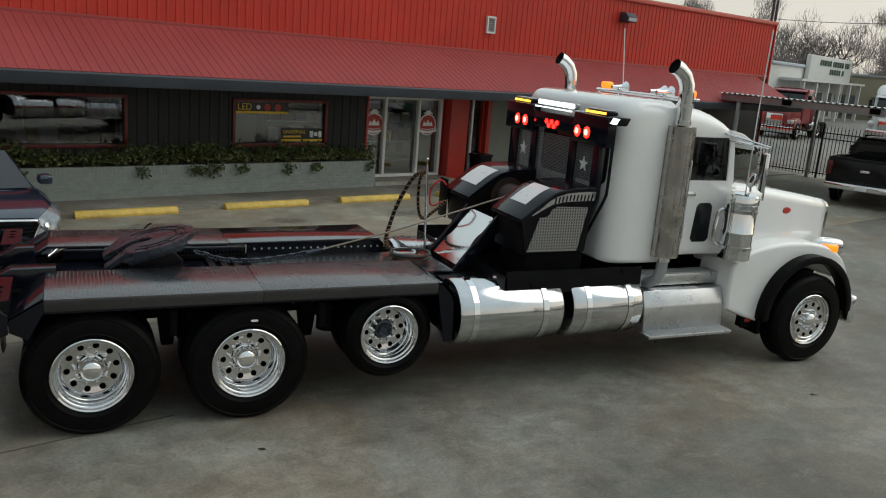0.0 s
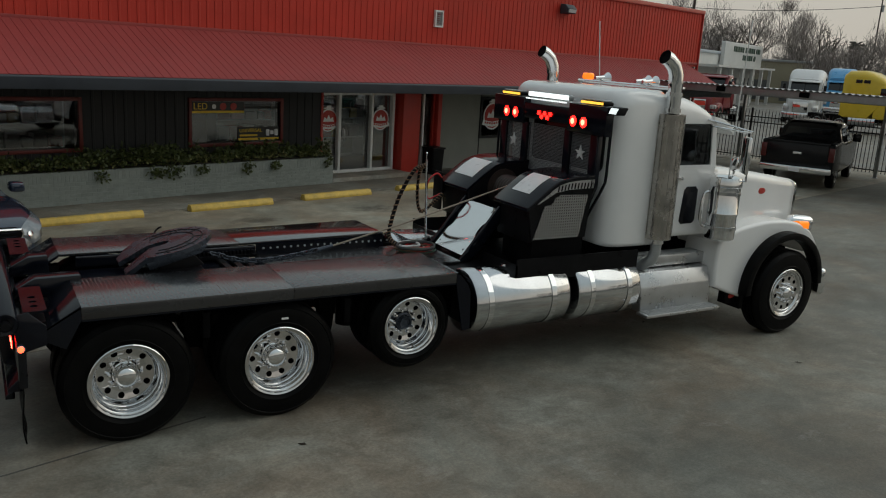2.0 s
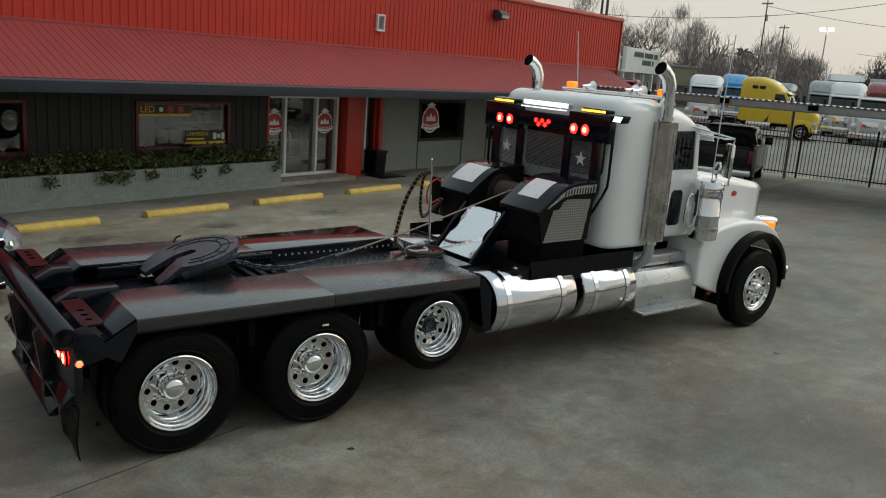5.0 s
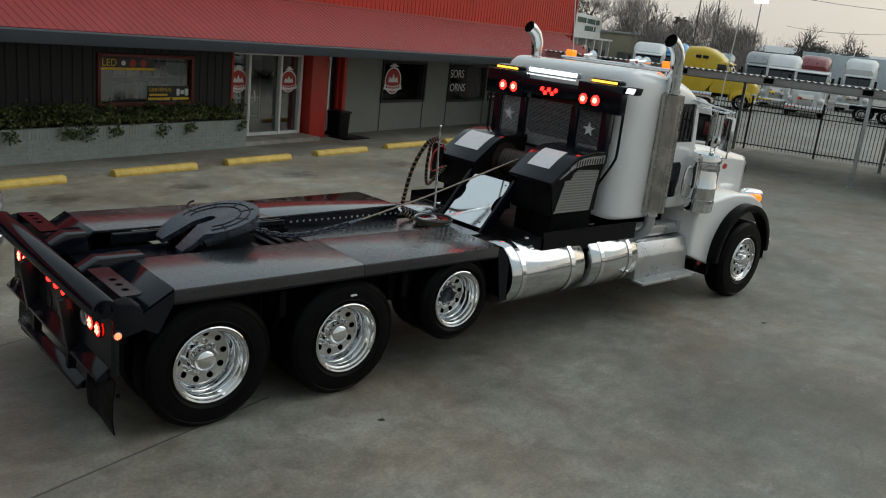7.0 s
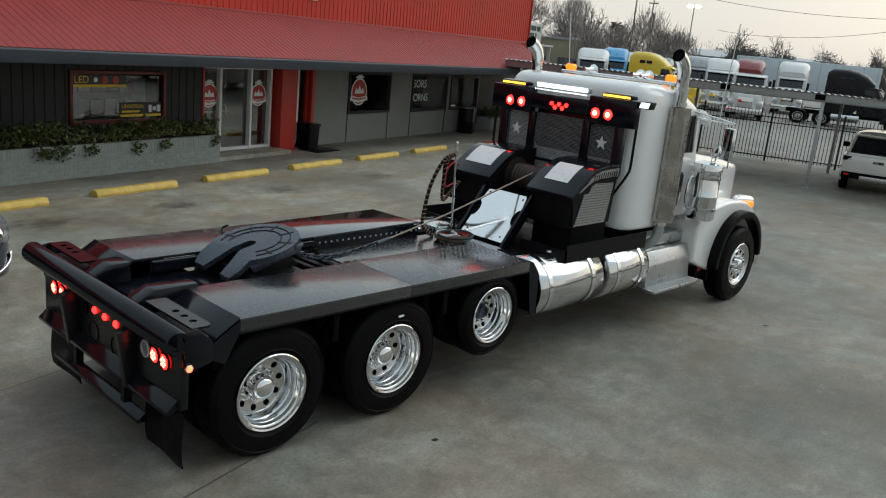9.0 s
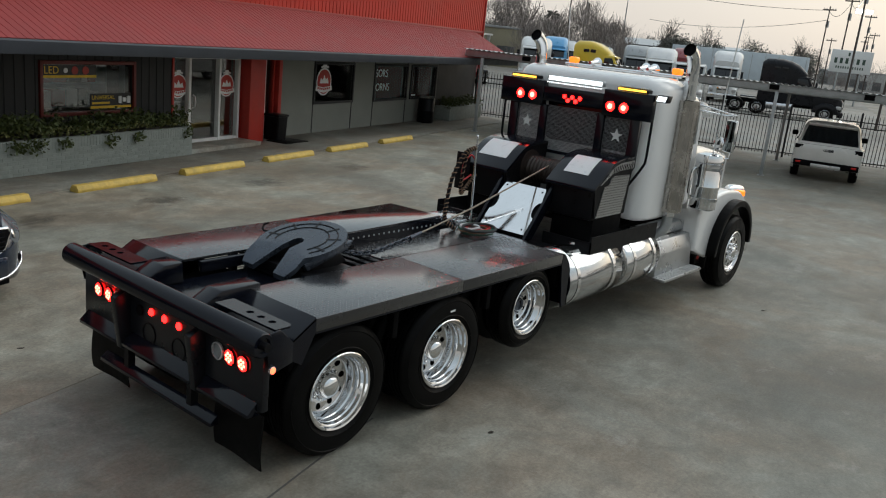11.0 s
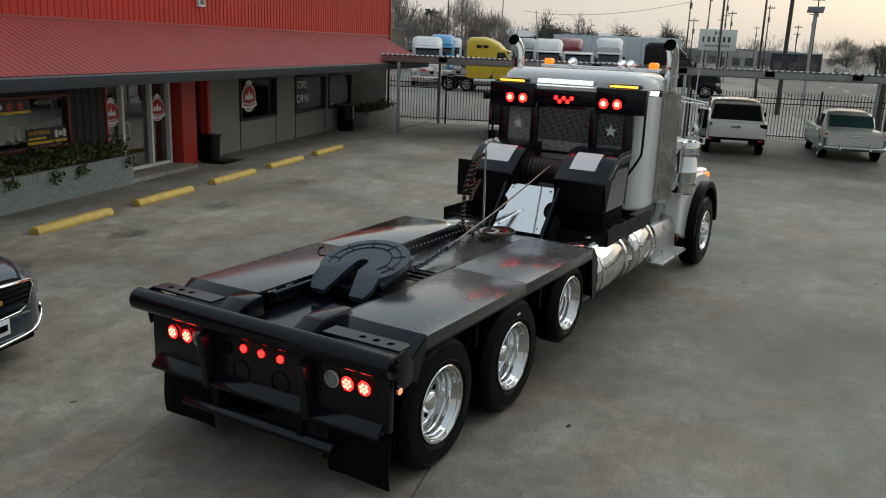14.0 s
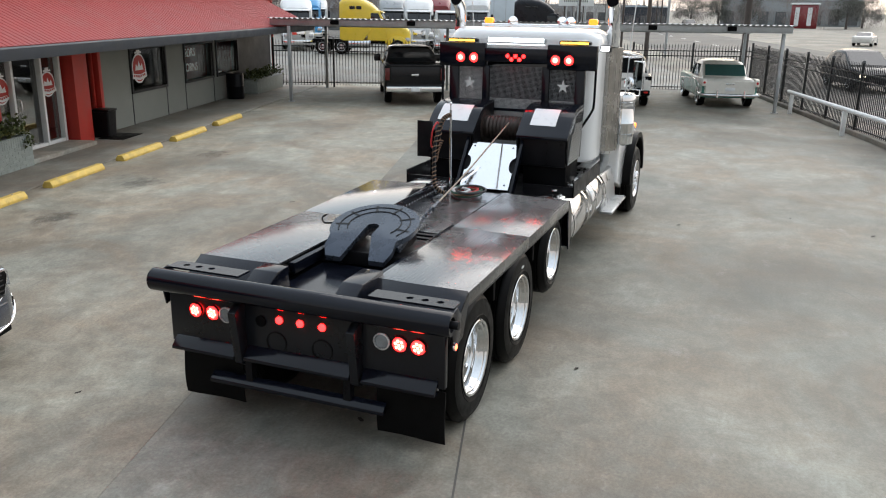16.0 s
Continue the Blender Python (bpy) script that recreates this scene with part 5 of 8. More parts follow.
# winch chain and cable
chain = thing("tow_chain", "heavy steel chain lying from fifth wheel to winch cable", "chain")
path = curve_pts([(0.98, -0.02, 1.24), (1.2, -0.03, 1.17), (1.5, 0.0, 1.14), (1.85, 0.05, 1.16), (2.1, 0.06, 1.2)], 10)
lk = None
dist, acc = 0.0, []
for a, b in zip(path, path[1:]):
    acc.append((dist, a, b))
    dist += (b - a).length
for i in range(int(dist / 0.062)):
    s = i * 0.062
    d0, a, b = [q for q in acc if q[0] <= s][-1]
    p = a + (b - a).normalized() * (s - d0)
    if lk is None:
        bm = fresh()
        tube(bm, [(0.035 * math.cos(radians(t_)) + (0.014 if math.cos(radians(t_)) > 0 else -0.014), 0.024 * math.sin(radians(t_)), 0) for t_ in range(0, 361, 24)], 0.0085, 6, False)
        o = part("link", bm, CAST_IRON, chain)
        lk = o.data
    else:
        o = new("link", lk)
        o.parent = chain
    o.matrix_basis = Matrix.Translation(p) @ (b - a).to_track_quat("X", "Z").to_matrix().to_4x4() @ pose(0, 0, 0, 90 * (i % 2) + 20)
cable = thing("winch_cable", "taut steel winch cable running from drum to chain", "cable")
bm = fresh()
tube(bm, [(2.12, 0.06, 1.2), (3.0, 0.0, 1.43), (4.3, -0.08, 1.83)], 0.0095, 8)
part("rope", bm, CABLE, cable)
bm = fresh()
cyl(bm, (2.05, 0.06, 1.185), (2.22, 0.055, 1.225), 0.028, 0.018, 12)
part("socket", bm, CAST_IRON, cable)

# rope on the drum, coloured much darker than CABLE
ROPE_DARK = surface("dark_wire_rope", (0.04, 0.03, 0.025), 0.5, 0.4, 0.4, 30)
# winch with its covers and the polished drop plate
drum = fresh()
lathe(drum, [(0.0, -0.3), (0.22, -0.3), (0.22, -0.27), (0.15, -0.265)] + [(0.15 + 0.012 * (k % 2), -0.25 + k * 0.025) for k in range(21)] + [(0.15, 0.265), (0.22, 0.27), (0.22, 0.3), (0.0, 0.3)], pose(4.45, 0, 1.74, 90), 32)
part("winch_drum", drum, ROPE_DARK, truck, "winch drum wound with cable")
for sgn in (-1, 1):
    a0, a1 = sgn * 0.28, sgn * 0.925
    top = [(3.945, 1.70), (3.95, 1.735), (4.0, 1.772), (4.05, 1.81), (4.095, 1.845), (4.14, 1.88), (4.19, 1.918), (4.24, 1.953), (4.285, 1.98), (4.33, 2.003), (4.39, 2.024), (4.45, 2.038), (4.525, 2.048), (4.6, 2.054), (4.80, 2.058)]
    ins = [(4.80, 2.03), (4.6, 2.022), (4.46, 2.008), (4.345, 1.975), (4.255, 1.926), (4.155, 1.85), (4.065, 1.782), (3.975, 1.72), (3.97, 1.70)]
    bm = fresh()
    prism(bm, top + ins, a0, a1, "y", 0.004)
    part("winch_cover", bm, BLACK_GLOSS, truck, "arched gloss black winch cover")
    for q in (a0 + sgn * 0.0, a1 - sgn * 0.012):
        bm = fresh()
        prism(bm, ins + [(3.98, 1.62), (4.02, 1.40), (4.74, 1.40)] if q == a0 else ins + [(3.99, 1.60), (4.03, 1.39), (4.74, 1.39)], q, q + sgn * 0.012, "y")
        part("cover_cheek", bm, BLACK_SATIN, truck)
    bm = fresh()
    prism(bm, [(4.045, 1.395), (4.64, 1.40), (4.725, 1.855), (4.36, 1.862), (4.30, 1.835), (4.25, 1.76), (4.16, 1.75)], a1 + sgn * 0.003, a1 + sgn * 0.011, "y")
    part("side_panel", bm, PUNCHED, truck, "bright punched metal side panel")
    bm = fresh()
    rim_ = [(x_, z_ - 0.012) for x_, z_ in ins[:-2]]
    prism(bm, rim_ + [(4.09, 1.775), (4.19, 1.83), (4.30, 1.885), (4.46, 1.915), (4.79, 1.925)], a1 + sgn * 0.003, a1 + sgn * 0.009, "y")
    part("vent_band", bm, ALU, truck, "grey arched vent band")
    slot0 = None
    for k in range(11):
        x_ = 4.31 + k * 0.043
        if slot0 is None:
            bm = fresh()
            prism(bm, [(0.0, 0.0), (0.017, 0.0), (0.027, 0.062), (0.010, 0.062)], a1 + sgn * 0.0095, a1 + sgn * 0.0115, "y")
            ob_s = part("vent_slot", bm, CHASSIS, truck)
            slot0 = ob_s.data
        else:
            ob_s = new("vent_slot", slot0)
            ob_s.parent = truck
        ob_s.location = (x_, 0, 1.893 + 0.03 * min(1.0, k / 4))
    bm = fresh()
    y0, y1 = sgn * 0.41, sgn * (0.735 if sgn < 0 else 0.82)
    dec = [(4.095, 1.8475), (4.14, 1.8825), (4.19, 1.9205), (4.24, 1.9555), (4.285, 1.9825), (4.33, 2.0055), (4.37, 2.0195)]
    prism(bm, dec + [(p, q + 0.003) for p, q in dec[::-1]], y0, y1, "y")
    part("decal", bm, STICKER, truck, "white warning decal")
    bm = fresh()
    box(bm, 4.06, 4.74, sgn * 0.36, sgn * 0.9, 1.1, 1.5, 0.01)
    part("winch_frame", bm, CHASSIS, truck)
    bm = fresh()
    box(bm, 4.0, 4.08, sgn * 0.32, sgn * 0.9, 1.36, 1.72, 0.012)
    part("winch_face", bm, BLACK_SATIN, truck)
    if sgn > 0:
        bm = fresh()
        box(bm, 3.93, 3.942, 0.82, 1.03, 1.38, 1.84, 0.003)
        part("side_guard", bm, BLACK_SATIN, truck)
    bm = fresh()
    prism(bm, [(3.5, 1.06), (3.66, 1.06), (4.12, 1.6), (4.08, 1.69), (4.0, 1.67)], sgn * 0.335, sgn * 0.37, "y", 0.004)
    part("ramp_side", bm, BLACK_GLOSS, truck)
    # open side tray
    x0, x1 = (3.76, 5.4) if sgn < 0 else (3.7, 4.6)
    bm = fresh()
    box(bm, x0, x1, sgn * 0.45, sgn * 1.08, 1.0, 1.02)
    box(bm, x0, x1, sgn * 1.065, sgn * 1.08, 1.02, 1.24)
    box(bm, x0, x0 + 0.015, sgn * 0.45, sgn * 1.08, 1.02, 1.18)
    part("side_tray", bm, BLACK_SATIN, truck)
bm = fresh()
plate_o = [(0.31, 0.0), (0.31, 0.22)] + [(0.31 - 0.06 * math.sin(radians(a)), 0.32 - 0.10 * math.cos(radians(a))) for a in range(0, 181, 20)] + [(0.31, 0.44), (0.28, 0.60)]
plate_o = plate_o + [(-p, q) for p, q in plate_o[::-1]]
holed(bm, plate_o, [((sx * 0.25, q), 0.012) for sx in (-1, 1) for q in (0.06, 0.55)], 0.0, 0.008, lambda p, q, a: (3.585 + 0.7 * q + a * -0.76, p, 1.108 + 0.82 * q + a * 0.65), 10)
part("drop_plate", bm, MIRROR_PLATE, truck, "mirror polished sloping plate below the winch")
bm = fresh()
prism(bm, [(3.60, 1.085), (4.01, 1.566), (4.035, 1.545), (3.63, 1.07)], -0.335, 0.335, "y")
part("plate_back", bm, BLACK_SATIN, truck)
bm = fresh()
box(bm, 3.3, 5.0, -0.95, 0.95, 0.98, 1.05, 0.01)
part("mid_deck", bm, BLACK_SATIN, truck)
bm = fresh()
box(bm, 3.3, 3.75, 0.44, 0.9, 1.05, 1.15, 0.01)
part("tool_tray", bm, BRIGHT_PLATE, truck)

# hose mast with its wrapped air and light lines
mast = thing("hose_mast", "chrome mast holding wrapped air hoses behind the winch", "hose mast")
bm = fresh()
cyl(bm, (3.52, 0.41, 1.05), (3.47, 0.40, 2.05), 0.014, n=12)
part("pole", bm, CHROME, mast)
bm = fresh()
cyl(bm, (3.47, 0.40, 2.05), (3.468, 0.40, 2.13), 0.007, n=8)
bmesh.ops.create_uvsphere(bm, u_segments=10, v_segments=8, radius=0.016, matrix=Matrix.Translation((3.468, 0.40, 2.13)))
part("mast_tip", bm, CHROME, mast)
LOOM = surface("brown_wrapped_hose", (0.20, 0.12, 0.07), 0.7, 0, 0.5, 30)
for pts, r in (([(3.47, 0.41, 2.0), (3.36, 0.47, 1.93), (3.22, 0.5, 1.68), (3.1, 0.46, 1.4), (3.05, 0.42, 1.2), (3.1, 0.3, 1.1)], 0.021), ([(3.47, 0.42, 2.0), (3.44, 0.5, 1.9), (3.46, 0.56, 1.6), (3.55, 0.62, 1.42), (3.72, 0.66, 1.5), (3.85, 0.66, 1.62)], 0.016)):
    line = curve_pts(pts, 14)
    bm = fresh()
    tube(bm, line, r, 8)
    h = part("hose", bm, BLACK_SATIN, mast, "black hose wrapped in brown spiral")
    coil, tw = [], 0.0
    for i, p in enumerate(line):
        d = (line[min(i + 1, len(line) - 1)] - line[max(i - 1, 0)]).normalized()
        s1 = d.cross(Vector((0.3, 0.9, 0.1))).normalized()
        s2 = d.cross(s1)
        for q in range(4):
            f_ = p + (line[min(i + 1, len(line) - 1)] - p) * q / 4
            coil.append(f_ + (r + 0.002) * (math.cos(tw) * s1 + math.sin(tw) * s2))
            tw += 0.55
    bm = fresh()
    tube(bm, coil, 0.007, 5)
    part("spiral_wrap", bm, LOOM, h)
WIRES = [surface("wire_" + n_, c_, 0.5) for n_, c_ in (("red", (0.45, 0.02, 0.02)), ("green", (0.015, 0.07, 0.04)), ("white", (0.6, 0.6, 0.6)), ("black", (0.02, 0.02, 0.02)), ("brown", (0.2, 0.1, 0.05)))]
wr = thing("wire_coil", "loose coil of coloured trailer wires on the bed", "wires")
rnd = random.Random(11)
for k in range(9):
    pts = []
    r0, cx, cy = rnd.uniform(0.1, 0.2), 3.2 + rnd.uniform(-0.05, 0.08), 0.08 + rnd.uniform(-0.06, 0.06)
    for a in range(0, 560, 40):
        pts.append((cx + r0 * 1.1 * math.cos(radians(a + k * 50)), cy + r0 * 0.9 * math.sin(radians(a + k * 50)), 1.10 + 0.008 * k + rnd.uniform(0, 0.015)))
    bm = fresh()
    tube(bm, curve_pts(pts, 3), 0.008 if k < 5 else 0.014, 6)
    part("wire", bm, WIRES[k % 5], wr)
bm = fresh()
tube(bm, curve_pts([(3.85, 0.72, 1.6), (3.7, 0.74, 1.55), (3.68, 0.72, 1.75), (3.78, 0.7, 1.85), (3.86, 0.7, 1.8)], 6), 0.01, 6)
part("wire", bm, WIRES[0], wr)

# fuel tanks with straps
for sgn in (-1, 1):
    for x0, x1, straps in ((3.24, 4.43, (3.42, 4.2)), (4.52, 5.42, (4.72, 5.24))):
        bm = fresh()
        lathe(bm, [(0.0, x0), (0.27, x0 + 0.004), (0.318, x0 + 0.015), (0.33, x0 + 0.035), (0.33, x1 - 0.035), (0.318, x1 - 0.015), (0.27, x1 - 0.004), (0.0, x1)], Matrix.Translation((0, sgn * 0.86, 0.80)) @ pose(0, 0, 0, 0, 90), 56)
        tk = part("fuel_tank", bm, POLISHED, truck, "polished aluminium fuel tank")
        for s in straps:
            bm = fresh()
            lathe(bm, [(0.332, s - 0.03), (0.337, s - 0.03), (0.337, s + 0.03), (0.332, s + 0.03)], Matrix.Translation((0, sgn * 0.86, 0.80)) @ pose(0, 0, 0, 0, 90), 56, closed=True)
            part("strap", bm, CHROME, tk)
            bm = fresh()
            cyl(bm, (s - 0.03, sgn * 0.9, 1.14), (s + 0.03, sgn * 0.9, 1.14), 0.011, n=8)
            part("strap_bolt", bm, CHASSIS, tk)
        bm = fresh()
        cyl(bm, ((x0 + x1) / 2 - 0.05, sgn * 0.84, 1.1), ((x0 + x1) / 2 - 0.05, sgn * 0.842, 1.145), 0.045, n=16)
        part("filler_cap", bm, CHROME, tk)

# steps and battery box
    st = fresh()
    box(st, 5.5, 6.62, sgn * 0.72, sgn * 0.93, 0.97, 1.1, 0.012)
    part("upper_step", st, ALU, truck)
    bm = fresh()
    prism(bm, [(sgn * 0.7, 0.5), (sgn * 1.12, 0.5), (sgn * 1.09, 0.78), (sgn * 1.03, 0.95), (sgn * 0.7, 0.97)], 5.5, 6.6, "x", 0.012)
    part("battery_box", bm, ALU, truck, "brushed aluminium step box")
    for k in range(7):
        bm = fresh()
        box(bm, 5.52, 6.58, sgn * (0.74 + k * 0.026), sgn * (0.752 + k * 0.026), 1.1, 1.108)
        part("step_ridge", bm, GALV, truck)
        bm = fresh()
        box(bm, 5.5, 6.6, sgn * (1.12 + k * 0.022), sgn * (1.131 + k * 0.022), 0.515, 0.522)
        part("step_ridge", bm, GALV, truck)
    bm = fresh()
    box(bm, 5.46, 6.62, sgn * 1.1, sgn * 1.28, 0.48, 0.515, 0.008)
    part("lower_step", bm, ALU, truck)

# sleeper and cab
bm = fresh()
st = []
for x, hw, z0, z1, rt in ((4.95, 0.80, 1.31, 2.83, 0.2), (4.954, 0.85, 1.29, 2.87, 0.2), (4.968, 0.90, 1.275, 2.905, 0.2), (4.992, 0.945, 1.268, 2.935, 0.2), (5.03, 0.985, 1.262, 2.955, 0.2), (5.085, 1.018, 1.26, 2.97, 0.2), (5.16, 1.04, 1.26, 2.98, 0.19), (5.26, 1.048, 1.26, 2.985, 0.18), (5.4, 1.05, 1.26, 2.985, 0.18), (5.62, 1.05, 1.26, 2.98, 0.18), (5.66, 1.03, 1.27, 2.96, 0.18)):
    st.append((x, rounded(hw, z0, z1, rt, 0.06, 7)))
loft(bm, st)
part("sleeper", bm, WHITE_PAINT, truck, "white sleeper box with rounded corners")
bm = fresh()
st = []
for x, hw, z1, rt in ((5.655, 0.96, 2.92, 0.18), (5.9, 0.95, 2.915, 0.18), (6.1, 0.94, 2.885, 0.18), (6.25, 0.93, 2.84, 0.16), (6.4, 0.92, 2.77, 0.13), (6.5, 0.91, 2.7, 0.1), (6.56, 0.89, 2.66, 0.06)):
    st.append((x, rounded(hw, 2.62, z1 + 0.02, min(rt, (z1 - 2.62) * 0.6 + 0.02), 0.01, 6)))
loft(bm, st)
part("cab_roof", bm, WHITE_PAINT, truck)
bm = fresh()
st = []
for x, hw, z1 in ((5.655, 0.9, 2.63), (5.97, 0.9, 2.63)):
    st.append((x, rounded(hw, 1.3, z1, 0.03, 0.04)))
loft(bm, st)
part("cab_rear_post", bm, WHITE_PAINT, truck)
bm = fresh()
loft(bm, [(5.74, rounded(0.9, 1.3, 2.12, 0.03, 0.04)), (6.58, rounded(0.9, 1.3, 2.12, 0.03, 0.04)), (6.7, rounded(0.89, 1.32, 2.11, 0.05, 0.04)), (6.8, rounded(0.86, 1.3, 2.08, 0.08, 0.04))])
part("cab_lower", bm, WHITE_PAINT, truck)
for sgn in (-1, 1):
    bm = fresh()
    prism(bm, [(6.56, 2.11), (6.66, 2.11), (6.58, 2.65), (6.5, 2.65)], sgn * 0.85, sgn * 0.9, "y", 0.006)
    part("windscreen_post", bm, WHITE_PAINT, truck)
    bm = fresh()
    prism(bm, [(5.98, 2.11), (6.56, 2.11), (6.52, 2.64), (5.98, 2.64)], sgn * 0.885, sgn * 0.893, "y")
    part("door_window", bm, DARK_GLASS, truck, "dark side window").visible_shadow = False
    bm = fresh()
    door_o = [(5.98, 1.36), (6.56, 1.36), (6.61, 1.41), (6.62, 2.1), (6.56, 2.66), (6.53, 2.69), (5.98, 2.69), (5.94, 2.65), (5.94, 1.42)]
    win_o = [(6.0, 2.15), (6.54, 2.15), (6.5, 2.6), (6.47, 2.63), (6.0, 2.63)]
    rings = []
    for lp in (door_o, win_o):
        rings.append(([bm.verts.new((p, sgn * 0.903, q)) for p, q in lp], [bm.verts.new((p, sgn * 0.92, q)) for p, q in lp]))
    for side_ in (0, 1):
        ed = []
        for lo_hi in rings:
            vs = lo_hi[side_]
            ed += [bm.edges.new((vs[i], vs[(i + 1) % len(vs)])) for i in range(len(vs))]
        bmesh.ops.triangle_fill(bm, use_beauty=True, edges=ed)
    for lo, hi in rings:
        for i in range(len(lo)):
            j = (i + 1) % len(lo)
            bm.faces.new((lo[i], lo[j], hi[j], hi[i]))
    bmesh.ops.recalc_face_normals(bm, faces=bm.faces)
    dr = part("cab_door", bm, WHITE_PAINT, truck, "white cab door")
    bm = fresh()
    prism(bm, [(6.16, 1.46), (6.34, 1.46), (6.38, 1.5), (6.38, 1.86), (6.34, 1.9), (6.2, 1.9), (6.16, 1.86), (6.13, 1.5)], sgn * 0.921, sgn * 0.928, "y", 0.002)
    part("peep_window", bm, BLACK_GLOSS, dr, "small dark lower window")
    bm = fresh()
    box(bm, 5.99, 6.11, sgn * 0.921, sgn * 0.945, 1.98, 2.02, 0.008)
    part("door_handle", bm, CHROME, dr)
    bm = fresh()
    tube(bm, curve_pts([(5.9, sgn * 0.91, 1.4), (5.92, sgn * 1.0, 1.45), (5.92, sgn * 1.0, 1.9), (5.92, sgn * 1.0, 2.36), (5.86, sgn * 0.92, 2.42)], 6), 0.016, 10)
    part("grab_rail", bm, CHROME, truck)
    # mirror on its frame
    bm = fresh()
    tube(bm, [(6.4, sgn * 0.9, 2.68), (6.65, sgn * 1.36, 2.58), (6.65, sgn * 1.36, 2.02), (6.6, sgn * 0.93, 1.97)], 0.013, 8)
    tube(bm, [(6.5, sgn * 0.9, 2.6), (6.7, sgn * 1.2, 2.56), (6.65, sgn * 1.36, 2.58)], 0.011, 8)
    part("mirror_frame", bm, CHROME, truck)
    bm = fresh()
    box(bm, -0.02, 0.03, -0.1, 0.1, 2.1, 2.52, 0.02)
    bm.transform(pose(6.63, sgn * 1.33, 0, 0, 0, sgn * 34))
    mr = part("mirror_housing", bm, CHROME, truck, "chrome side mirror")
    bm = fresh()
    box(bm, -0.028, -0.021, -0.085, 0.085, 2.115, 2.505, 0.003)
    bm.transform(pose(6.63, sgn * 1.33, 0, 0, 0, sgn * 34))
    part("mirror_glass", bm, DARK_MIRROR, mr)
    bm = fresh()
    lathe(bm, [(0.0, 0.03), (0.06, 0.025), (0.085, 0.005), (0.085, -0.005), (0.0, -0.02)], pose(6.62, sgn * 1.2, 2.2, 0, -80, 20 * sgn), 20)
    part("spot_mirror", bm, CHROME, truck)
    bm = fresh()
    cyl(bm, (6.62, sgn * 1.2, 2.08), (6.62, sgn * 1.2, 2.2), 0.012, n=8)
    part("mirror_stalk", bm, CHROME, truck)
    # exhaust stack
    xs, ys = 5.65, sgn * 1.09
    bm = fresh()
    ln = [(xs, ys, 1.3), (xs, ys, 3.05), (xs - 0.012, ys, 3.16), (xs - 0.06, ys, 3.25), (xs - 0.14, ys, 3.31), (xs - 0.2, ys, 3.335)]
    tube(bm, ln, 0.078, 24, False)
    tube(bm, ln, 0.071, 24, False)
    pipe = part("exhaust_pipe", bm, CHROME, truck, "chrome exhaust stack with a curved tip")
    bm = fresh()
    cyl(bm, (xs - 0.175, ys, 3.325), (xs - 0.17, ys, 3.323), 0.07, n=24)
    part("dark_bore", bm, CHASSIS, pipe)
    bm = fresh()
    tube(bm, [(xs, ys - sgn * 0.0, 1.34), (xs, ys, 1.2), (xs - 0.01, ys - sgn * 0.03, 1.1), (xs - 0.05, ys - sgn * 0.12, 1.02), (xs - 0.05, ys - sgn * 0.3, 1.0)], 0.062, 18)
    part("elbow", bm, GALV, pipe)
    bm = fresh()
    arc_ = [(0.15 * math.cos(radians(a)), 0.15 * math.sin(radians(a))) for a in range(-120, 121, 8)]
    arc_ = arc_ + [(p * 0.95, q * 0.95) for p, q in arc_[::-1]]
    turn_ = -118 if sgn < 0 else 118
    prism(bm, arc_, 1.36, 2.74, "z")
    bm.transform(pose(xs, ys, 0, 0, 0, turn_))
    sh = part("heat_shield", bm, STEEL_WORN, pipe, "dulled steel heat shield")
    for c_ in range(-96, 97, 24):
        bm = fresh()
        box(bm, 0.1505, 0.1525, -0.003, 0.003, 1.4, 2.7)
        bm.transform(pose(xs, ys, 0, 0, 0, turn_ + c_))
        part("shield_rib", bm, STEEL_WORN, pipe)
    for z in (2.78, 2.95):
        bm = fresh()
        lathe(bm, [(0.08, z - 0.02), (0.09, z - 0.02), (0.09, z + 0.02), (0.08, z + 0.02)], Matrix.Translation((xs, ys, 0)), 28, closed=True)
        part("clamp", bm, CHROME, pipe)
    # air cleaner
    bm = fresh()
    lathe(bm, [(0.0, 1.30), (0.14, 1.30), (0.17, 1.32), (0.175, 1.36), (0.175, 1.6), (0.182, 1.61), (0.182, 1.63), (0.175, 1.64), (0.175, 1.93), (0.185, 1.94), (0.185, 2.0), (0.17, 2.04), (0.1, 2.065), (0.0, 2.07)], Matrix.Translation((6.59, sgn * 1.14, 0)), 36)
    ac = part("air_cleaner", bm, CHROME, truck, "chrome cylindrical air cleaner")
    for z in (1.45, 1.86):
        bm = fresh()
        lathe(bm, [(0.177, z - 0.018), (0.182, z - 0.018), (0.182, z + 0.018), (0.177, z + 0.018)], Matrix.Translation((6.59, sgn * 1.14, 0)), 36, closed=True)
        part("band", bm, POLISHED, ac)
    bm = fresh()
    tube(bm, curve_pts([(6.5, sgn * 1.06, 1.85), (6.42, sgn * 1.0, 1.82), (6.4, sgn * 1.0, 1.5), (6.5, sgn * 1.06, 1.42)], 5), 0.02, 8)
    part("bracket", bm, CHROME, ac)
    # front fender
    bm = fresh()
    prof = [(6.64, 0.70), (6.62, 1.0), (6.66, 1.24), (6.9, 1.38), (7.25, 1.45), (7.6, 1.47), (8.0, 1.43), (8.28, 1.32), (8.46, 1.14), (8.5, 0.98)]
    ln = [Vector((p, 0, q)) for p, q in prof]
    sm = curve_pts(ln, 6)
    inner_y, outer_y = 0.62, 1.13
